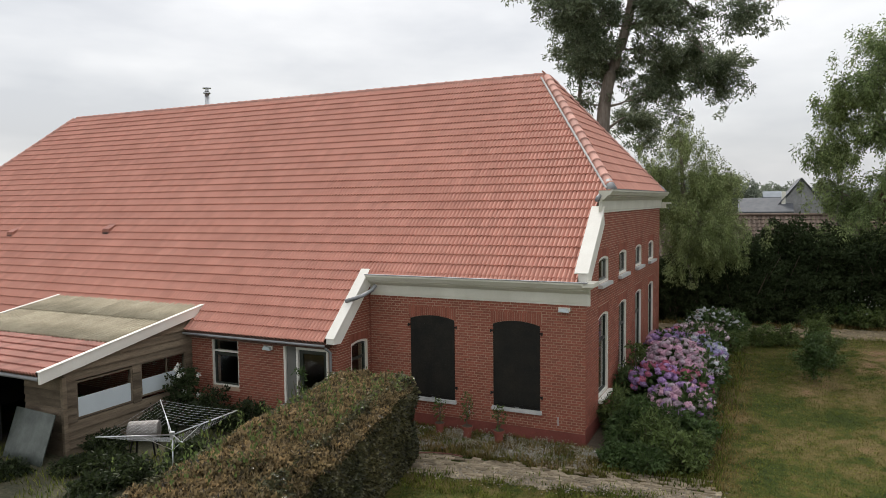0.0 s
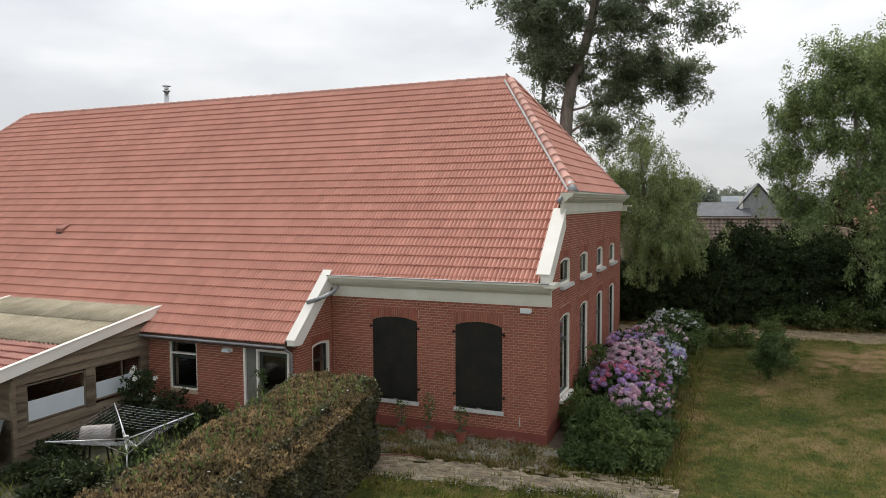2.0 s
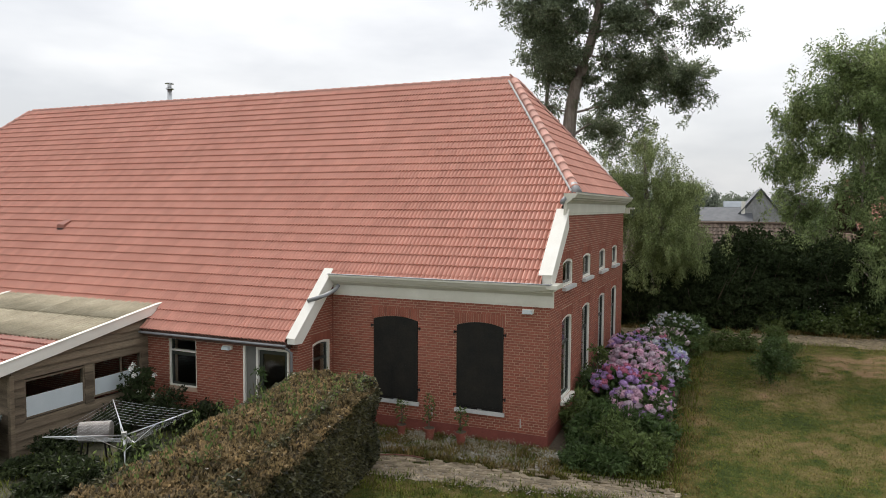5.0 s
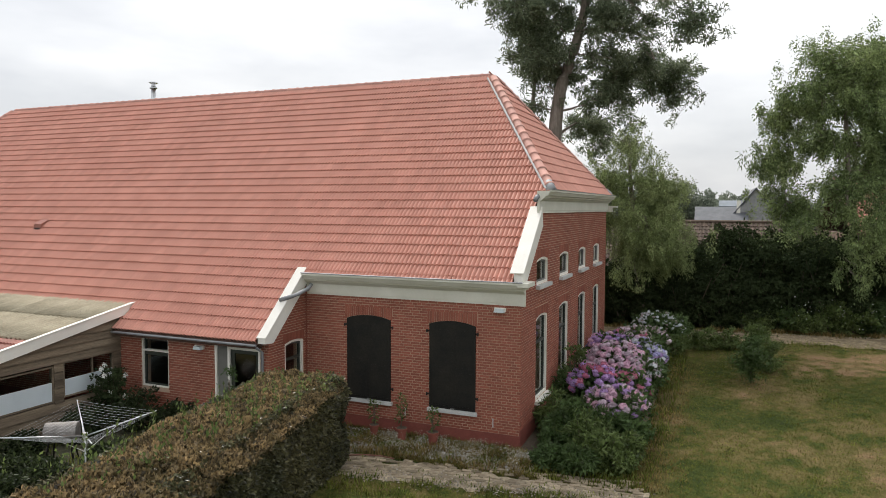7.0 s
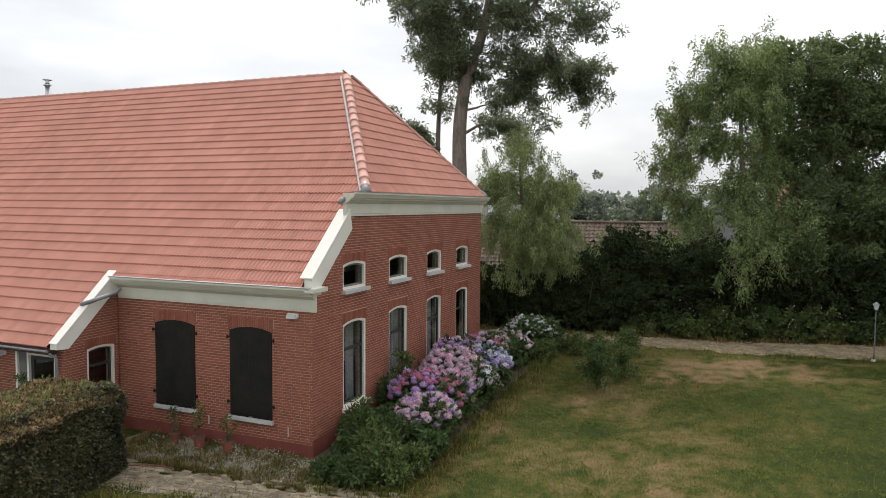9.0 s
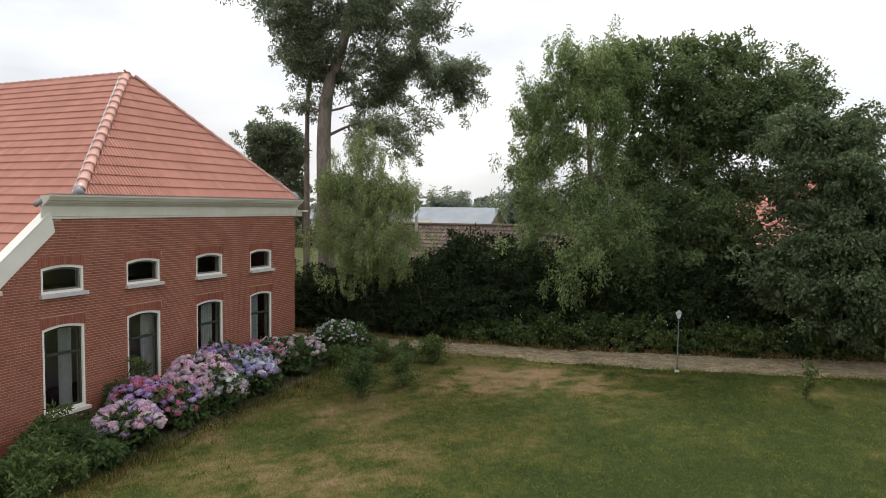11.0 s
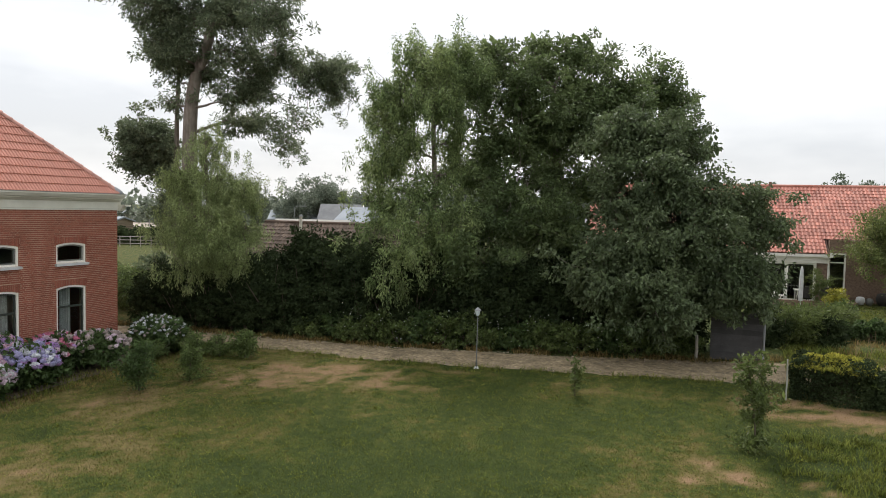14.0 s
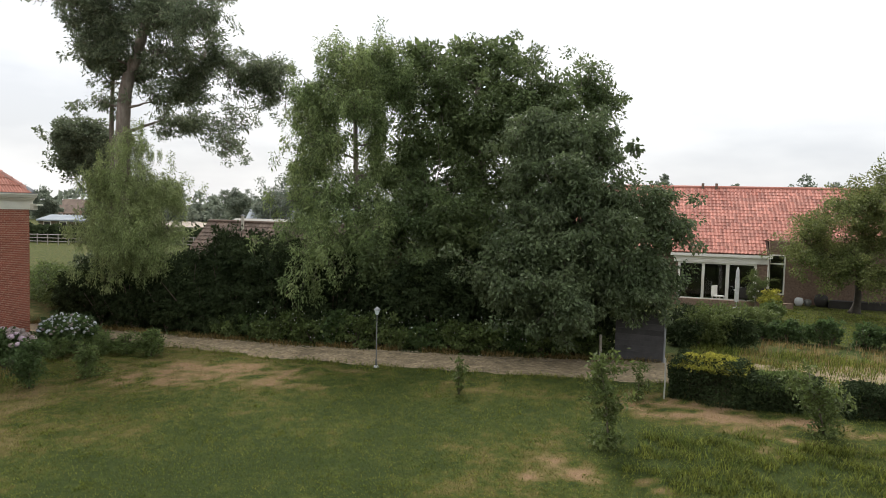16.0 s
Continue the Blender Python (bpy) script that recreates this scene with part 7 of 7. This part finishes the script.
# room back coloured near-black so that it looks unlit behind the glass
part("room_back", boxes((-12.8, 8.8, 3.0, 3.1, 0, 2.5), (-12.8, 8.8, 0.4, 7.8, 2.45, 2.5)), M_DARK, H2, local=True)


def at2(x, y, z=0.0):
    return Matrix.Translation((23.9, 37.2, 0.75)) @ Matrix.Rotation(radians(8), 4, "Z") @ Vector((x, y, z))


p = at2(-2.5, -2.6)
terrace = solo("terrace_wall", boxes((-3.2, 3.4, -0.12, 0.12, -0.4, 0.32)), M_BRICK2, "low wall edging the terrace", "wall")
terrace.matrix_basis = pose(p.x, p.y, p.z, 0, 0, 8)


def garden_chair(x, y, turn, material, label):
    p = at2(x, y)
    c = thing("garden_chair", p, label, "chair", "garden chairs", turn=turn)
    for dx, dy in ((-0.22, -0.22), (0.22, -0.22), (-0.22, 0.22), (0.22, 0.22)):
        part("leg", boxes((dx - 0.02, dx + 0.02, dy - 0.02, dy + 0.02, 0, 0.42)), material, c, local=True)
    part("seat", boxes((-0.26, 0.26, -0.26, 0.26, 0.42, 0.47)), material, c, local=True)
    part("backrest", boxes((-0.26, 0.26, 0.22, 0.27, 0.47, 1.0)), material, c, local=True)


M_WICKER = mat("dark_wicker", (0.03, 0.028, 0.026), (0.06, 0.055, 0.05), 12, 0.7, 0.004, 60)
garden_chair(-1.5, -1.9, 190, M_WICKER, "dark wicker garden chair on the terrace")
garden_chair(-0.3, -1.7, 165, M_WICKER, "dark wicker garden chair on the terrace")
garden_chair(-2.7, -1.8, 60, M_WHITE, "white garden chair on the terrace")
p = at2(-1.0, -1.1)
tb = thing("garden_table", p, "white garden table on the terrace", "table", turn=8)
part("tabletop", boxes((-0.8, 0.8, -0.4, 0.4, 0.71, 0.75)), M_WHITE, tb, local=True)
for dx, dy in ((-0.7, -0.3), (0.7, -0.3), (-0.7, 0.3), (0.7, 0.3)):
    part("leg", boxes((dx - 0.03, dx + 0.03, dy - 0.03, dy + 0.03, 0, 0.71)), M_WHITE, tb, local=True)
p = Vector((22.42, 33.3, 0.75))
par = thing("closed_parasol", p, "folded grey parasol on its pole", "parasol")
part("pole", tube([p, p + Vector((0, 0, 2.2))], 0.03, 6), M_STEEL, par)
part("canopy", tube([p + Vector((0, 0, 0.4)), p + Vector((0, 0, 1.3)), p + Vector((0, 0, 2.0)), p + Vector((0, 0, 2.18))], [0.10, 0.11, 0.08, 0.03], 8), M_STONE, par)
part("foot", tube([p, p + Vector((0, 0, 0.08))], 0.2, 10), M_GREYP, par)
p = Vector((23.34, 34.3, 0.75))
tree("standard_tree", (p.x, p.y, 0.75), "small clipped ball-headed tree on the terrace", [(p.x, p.y, 2.05, 0.62, 0.55, 0.68)], M_LEAF_SAP, 150, 30, 0.09, 0.10, 0.02, 500, trunk_r=0.04, stem=[(p.x, p.y, 1.2), (p.x, p.y, 1.9)], shell=0.4, twig_r=0)
for i, (x, r_, c) in enumerate(((1.6, 0.24, M_STONE), (2.05, 0.2, M_GREYP), (2.7, 0.36, M_DARK))):
    p = at2(x, -0.6)
    solo("round_planter", tube([p, p + Vector((0, 0, r_ * 0.9)), p + Vector((0, 0, r_ * 1.7)), p + Vector((0, 0, r_ * 1.9))], [r_ * 0.6, r_, r_ * 0.85, r_ * 0.5], 12), c, "round garden planter against the wall", "planter", "planters by the wall", smooth=True)
p = at2(5.2, -0.7)
bench = solo("low_planter", boxes((-2.2, 2.2, -0.3, 0.3, 0, 0.42), bevel=0.02), M_DARK, "long dark low planter against the wall", "planter")
bench.matrix_basis = pose(p.x, p.y, p.z, 0, 0, 8)
tree("fruit_tree", (28.0, 35.0, 0.75), "spreading fruit tree with yellowish leaves", [(27.3, 34.4, 4.9, 2.4, 2.0, 1.7), (29.4, 34.8, 5.6, 2.2, 2.0, 1.9), (26.2, 34.2, 4.4, 1.3, 1.4, 1.3), (27.6, 34.6, 6.4, 1.4, 1.5, 1.0), (30.2, 34.4, 4.0, 1.6, 1.5, 1.2), (27.0, 33.8, 3.4, 1.3, 1.0, 0.8), (29.2, 34.6, 7.0, 1.6, 1.5, 0.9), (27.2, 34.0, 3.0, 1.5, 1.1, 0.7), (29.2, 34.0, 2.9, 1.3, 1.1, 0.7)],
     M_LEAF_FRUIT, 760, 62, 0.32, 0.12, 0.065, 501, bark=mat("dark_fruit_bark", (0.032, 0.026, 0.02), (0.065, 0.055, 0.042), 4, 0.9, 0.01, 20), trunk_r=0.24, stem=[(28.1, 34.9, 1.6), (28.0, 34.8, 3.4)], shell=0.3)

# ---- old tiled barn beyond the thicket ----
B1 = thing("old_barn", (0.6, 25.2, 0.5), "low old barn with weathered brown pantiles", "barn", turn=8)
part("wall", boxes((-5.0, 5.6, -2.6, -2.4, 0, 1.9), (-5.0, 5.6, 2.4, 2.6, 0, 1.9), (-5.0, -4.8, -2.4, 2.4, 0, 1.9), (5.4, 5.6, -2.4, 2.4, 0, 1.9)), M_BRICK2, B1, local=True)
br = part("roof", prism([(-2.95, 1.62), (0, 4.0), (2.95, 1.62), (2.85, 1.52), (0, 3.88), (-2.85, 1.52)], "x", -5.2, 5.8), M_UNDER, B1, local=True)
s1 = math.hypot(2.95, 2.38)
tagged(part("tile_cover", pantiles(-5.3, 5.9, 0, s1, lambda u, v, h: (u, -3.0 + v * 2.95 / s1 - h * 2.38 / s1, 1.62 + v * 2.38 / s1 + h * 2.95 / s1)), M_TILE3, br, local=True), kind="stuff")
part("ridge", tube([(-5.3, 0, 4.06), (5.9, 0, 4.06)], 0.1, 8), M_TILE3, br, local=True)
part("gable_board", prism([(-3.0, 1.62), (0, 4.06), (0, 3.8), (-2.8, 1.5)], "x", -5.34, -5.28), M_UNDER, B1, local=True)
part("gable", prism([(-2.5, 1.9), (2.5, 1.9), (0, 3.85)], "x", -5.0, -4.8), M_BRICK2, B1, local=True)
part("flue", tube([(-2.9, -0.5, 3.4), (-2.9, -0.5, 4.42)], 0.085, 8), M_CREAM, B1, local=True)
part("flue_cap", tube([(-2.9, -0.5, 4.4), (-2.9, -0.5, 4.5)], [0.13, 0.05], 8), M_ZINC, B1, local=True)


def far_house(name, at, turn, w, d, wall_h, ridge_h, wall_m, roof_m, label, windows=3, category="house"):
    ob = thing(name, at, label, category, "far houses", turn=turn)
    part("wall", boxes((-w / 2, w / 2, -d / 2, d / 2, 0, wall_h)), wall_m, ob, local=True)
    part("gable", prism([(-d / 2, wall_h), (d / 2, wall_h), (0, ridge_h - 0.1)], "x", -w / 2, w / 2), wall_m, ob, local=True)
    o = 0.4
    part("roof", prism([(-d / 2 - o, wall_h - o * 0.7), (0, ridge_h), (d / 2 + o, wall_h - o * 0.7), (d / 2 + o, wall_h - o * 0.7 + 0.2), (0, ridge_h + 0.22), (-d / 2 - o, wall_h - o * 0.7 + 0.2)], "x", -w / 2 - 0.3, w / 2 + 0.3), roof_m, ob, local=True)
    for i in range(windows):
        u = -w / 2 + w * (i + 0.5) / windows
        wdw = part("window", boxes((u - 0.55, u + 0.55, -d / 2 - 0.05, -d / 2 + 0.02, 0.9, min(2.2, wall_h - 0.3))), M_WHITE, ob, local=True)
        # opaque near-black stands in for glass with an unlit room behind
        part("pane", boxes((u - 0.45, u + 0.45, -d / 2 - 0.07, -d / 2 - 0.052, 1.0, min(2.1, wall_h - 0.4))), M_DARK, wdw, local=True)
    return ob


far_house("metal_roofed_barn", (-8.7, 45.65, 0.3), 4, 6.6, 8, 3.1, 4.95, M_BRICK2, M_PALEROOF, "barn with pale blue-grey metal roof", 2, "barn")
far_house("flat_roofed_shed", (-11.8, 39.7, 0.4), 23, 5.4, 5, 3.5, 3.8, M_ROUGHCAST, M_GRAVELROOF, "low shed with pale flat roof beyond the old barn", 2, "shed")
dark_roofed = far_house("slate_house", (-29.0, 71.6, 0.2), 23, 5, 6, 3.0, 5.4, M_BRICK2, M_SLATE, "distant house with dark slate roof and white verge", 2)
part("verge", prism([(-3.4, 2.95), (0, 5.66), (0, 5.36), (-3.4, 2.65)], "x", 2.82, 2.9), M_WHITE, dark_roofed, "white-painted verge", local=True)
far_house("slate_house", (2.2, 94, 0.1), 2, 6.4, 7, 3.6, 5.2, M_BRICK2, M_SLATE, "distant house with dark slate roof", 3)
M_GREYTILE = mat("grey_hung_tile", (0.22, 0.22, 0.225), (0.33, 0.33, 0.335), 3.0, 0.7, fine=0.2)
far_house("gabled_house", (6.6, 97, 0.1), 92, 9, 5.6, 4.2, 7.9, M_GREYTILE, M_SLATE, "distant house with checked grey gable", 2)
solo("white_chimney_wall", boxes((4.3, 4.8, 92.2, 92.5, 0.1, 6.4)), M_WHITE, "white corner wall of a distant house", "wall")
far_house("white_annexe", (3.6, 104, 0.1), 2, 3.2, 4, 5.6, 6.2, M_ROUGHCAST, M_PALEROOF, "distant white flat building", 2)
far_house("low_building", (-70.4, 69.2, 0.15), 23, 7, 7, 2.5, 2.9, M_PLANK, M_PALEROOF, "distant low building with pale flat roof", 3)
far_house("village_house", (-127.8, 115.4, 0.1), 23, 5.2, 7, 2.4, 5.4, M_BRICK2, M_TILE3, "distant house with dull red tiled roof", 3)
far_house("low_shed", (-151, 142.5, 0.1), 23, 11, 7, 2.4, 2.9, M_ROUGHCAST, M_PALEROOF, "distant low shed with pale roof", 3, "shed")
M_SAND = mat("arena_sand", (0.30, 0.25, 0.205), (0.38, 0.32, 0.265), 0.3, 0.95, 0.01, 3, fine=0.06)
solo("sand_arena", prism([(-103.5, 90), (-86, 121), (-122, 151), (-141, 119)], "z", 0.0, 0.22), M_SAND, "pale sand riding ground beyond the hedge", "sand", kind="structure")
far_house("greenhouse_shed", (-43, 100, 0.1), 30, 30, 9, 3.2, 4.4, M_ROUGHCAST, M_PALEROOF, "distant pale shed with low metal roof", 4, "shed")

# ---- paddock fence ----
M_RAIL = mat("weathered_rail", (0.26, 0.235, 0.20), (0.38, 0.35, 0.31), 3, 0.8, fine=0.15)
fence = thing("paddock_fence", (-42.8, 50.5, 0.4), "weathered grey wooden post and rail paddock fence", "fence")
fa, fb = Vector((-55.1, 45.3, gz(-55.1, 45.3))), Vector((-30.4, 55.8, gz(-30.4, 55.8)))
n = 23
for i in range(n + 1):
    q = fa.lerp(fb, i / n)
    part("post", tube([q - Vector((0, 0, 0.2)), q + Vector((0, 0, 1.25))], 0.055, 5), M_RAIL, fence)
for h in (0.4, 0.78, 1.15):
    for i in range(n):
        a, b = fa.lerp(fb, i / n), fa.lerp(fb, (i + 1) / n)
        part("rail", tube([a + Vector((0, 0, h)), b + Vector((0, 0, h))], 0.045, 4), M_RAIL, fence)


def street_lamp(x, y, h):
    o = thing("street_lamp", (x, y, 0.1), "slim grey street lamp far off", "street lamp", "street lamps")
    part("pole", tube([(x, y, 0), (x, y, h)], [0.09, 0.05], 6), M_ZINC, o)
    part("arm", tube([(x, y, h), (x + 0.5, y + 0.2, h + 0.25), (x + 1.2, y + 0.5, h + 0.25)], 0.04, 5), M_ZINC, o)
    part("lamp_head", boxes((x + 1.0, x + 1.6, y + 0.4, y + 0.65, h + 0.2, h + 0.32)), M_ZINC, o)


street_lamp(-106.2, 112.8, 4.6)
street_lamp(-101.8, 114.8, 4.6)
street_lamp(-82.9, 123.2, 4.8)
street_lamp(-40.1, 76.6, 5.2)
street_lamp(-34.6, 78.9, 5.7)

# ---- distant trees along the horizon ----
rg = random.Random(77)


def far_tree(x, y, r, h, i, leaf=None):
    z = 0.1
    b = [(x, y, z + h * 0.55, r, r, h * 0.42), (x + r * 0.5, y, z + h * 0.45, r * 0.7, r * 0.7, h * 0.33), (x - r * 0.5, y + 0.4, z + h * 0.5, r * 0.75, r * 0.7, h * 0.34)]
    tree("far_tree", (x, y, z), "distant leafy tree on the horizon", b, leaf or M_LEAF_HAZE, 170, 70, r * 0.2, 0.32, 0.21, 600 + i, trunk_r=0.25, stem=[(x, y, z + h * 0.25), (x, y, z + h * 0.5)], group="trees on the horizon", shell=0.4, twig_r=0)


spots = [(-51, 92.5, 3.2, 10.2), (-46, 94, 3.4, 11.2), (-42, 97, 2.8, 9.5), (-33, 99, 3, 9.2), (-3.2, 101.9, 3.2, 9.8), (-0.2, 104, 1.4, 7.4), (4, 118, 3, 7.4), (9, 112, 3, 7.6), (15, 118, 4, 7.6), (-84, 74, 1.8, 7.2), (-150, 163, 6, 10), (-75, 112, 2.5, 9.5),
         (20.9, 65.6, 1.8, 8.6), (31, 79, 3.3, 11.2), (38, 60, 3.0, 8.4), (15.7, 63.4, 1.7, 8.8), (-7.8, 64, 2.6, 9.0), (-11, 70, 2.8, 8.4)]
for i, s in enumerate(spots):
    far_tree(*s, i)
woods = []
rr = np.random.default_rng(9)
for a in np.arange(-62, 30, 0.75):
    d = rr.uniform(190, 240)
    woods.append((20 + d * math.sin(radians(a)), d * math.cos(radians(a)), rr.uniform(2.5, 4.2), 5.0, 4.0, rr.uniform(3.2, 5.6)))
solo("far_woods", foliage(woods, 3000, 12, 0.9, 1.3, 1.0, 700, shell=0.5), M_LEAF_HAZE, "distant belt of woods on the horizon", "woods", kind="stuff")
hed = []
for t_ in np.arange(0, 1, 0.02):
    q = fa.lerp(fb, t_)
    hed.append((q.x - 2.4, q.y + 5.5, 1.35, 1.3, 1.3, 1.05 + 0.2 * rr.random()))
solo("paddock_hedge", foliage(hed, 900, 14, 0.3, 0.35, 0.22, 701, shell=0.5), M_LEAF_SHRUB, "dark hedge behind the paddock", "hedge", kind="stuff")
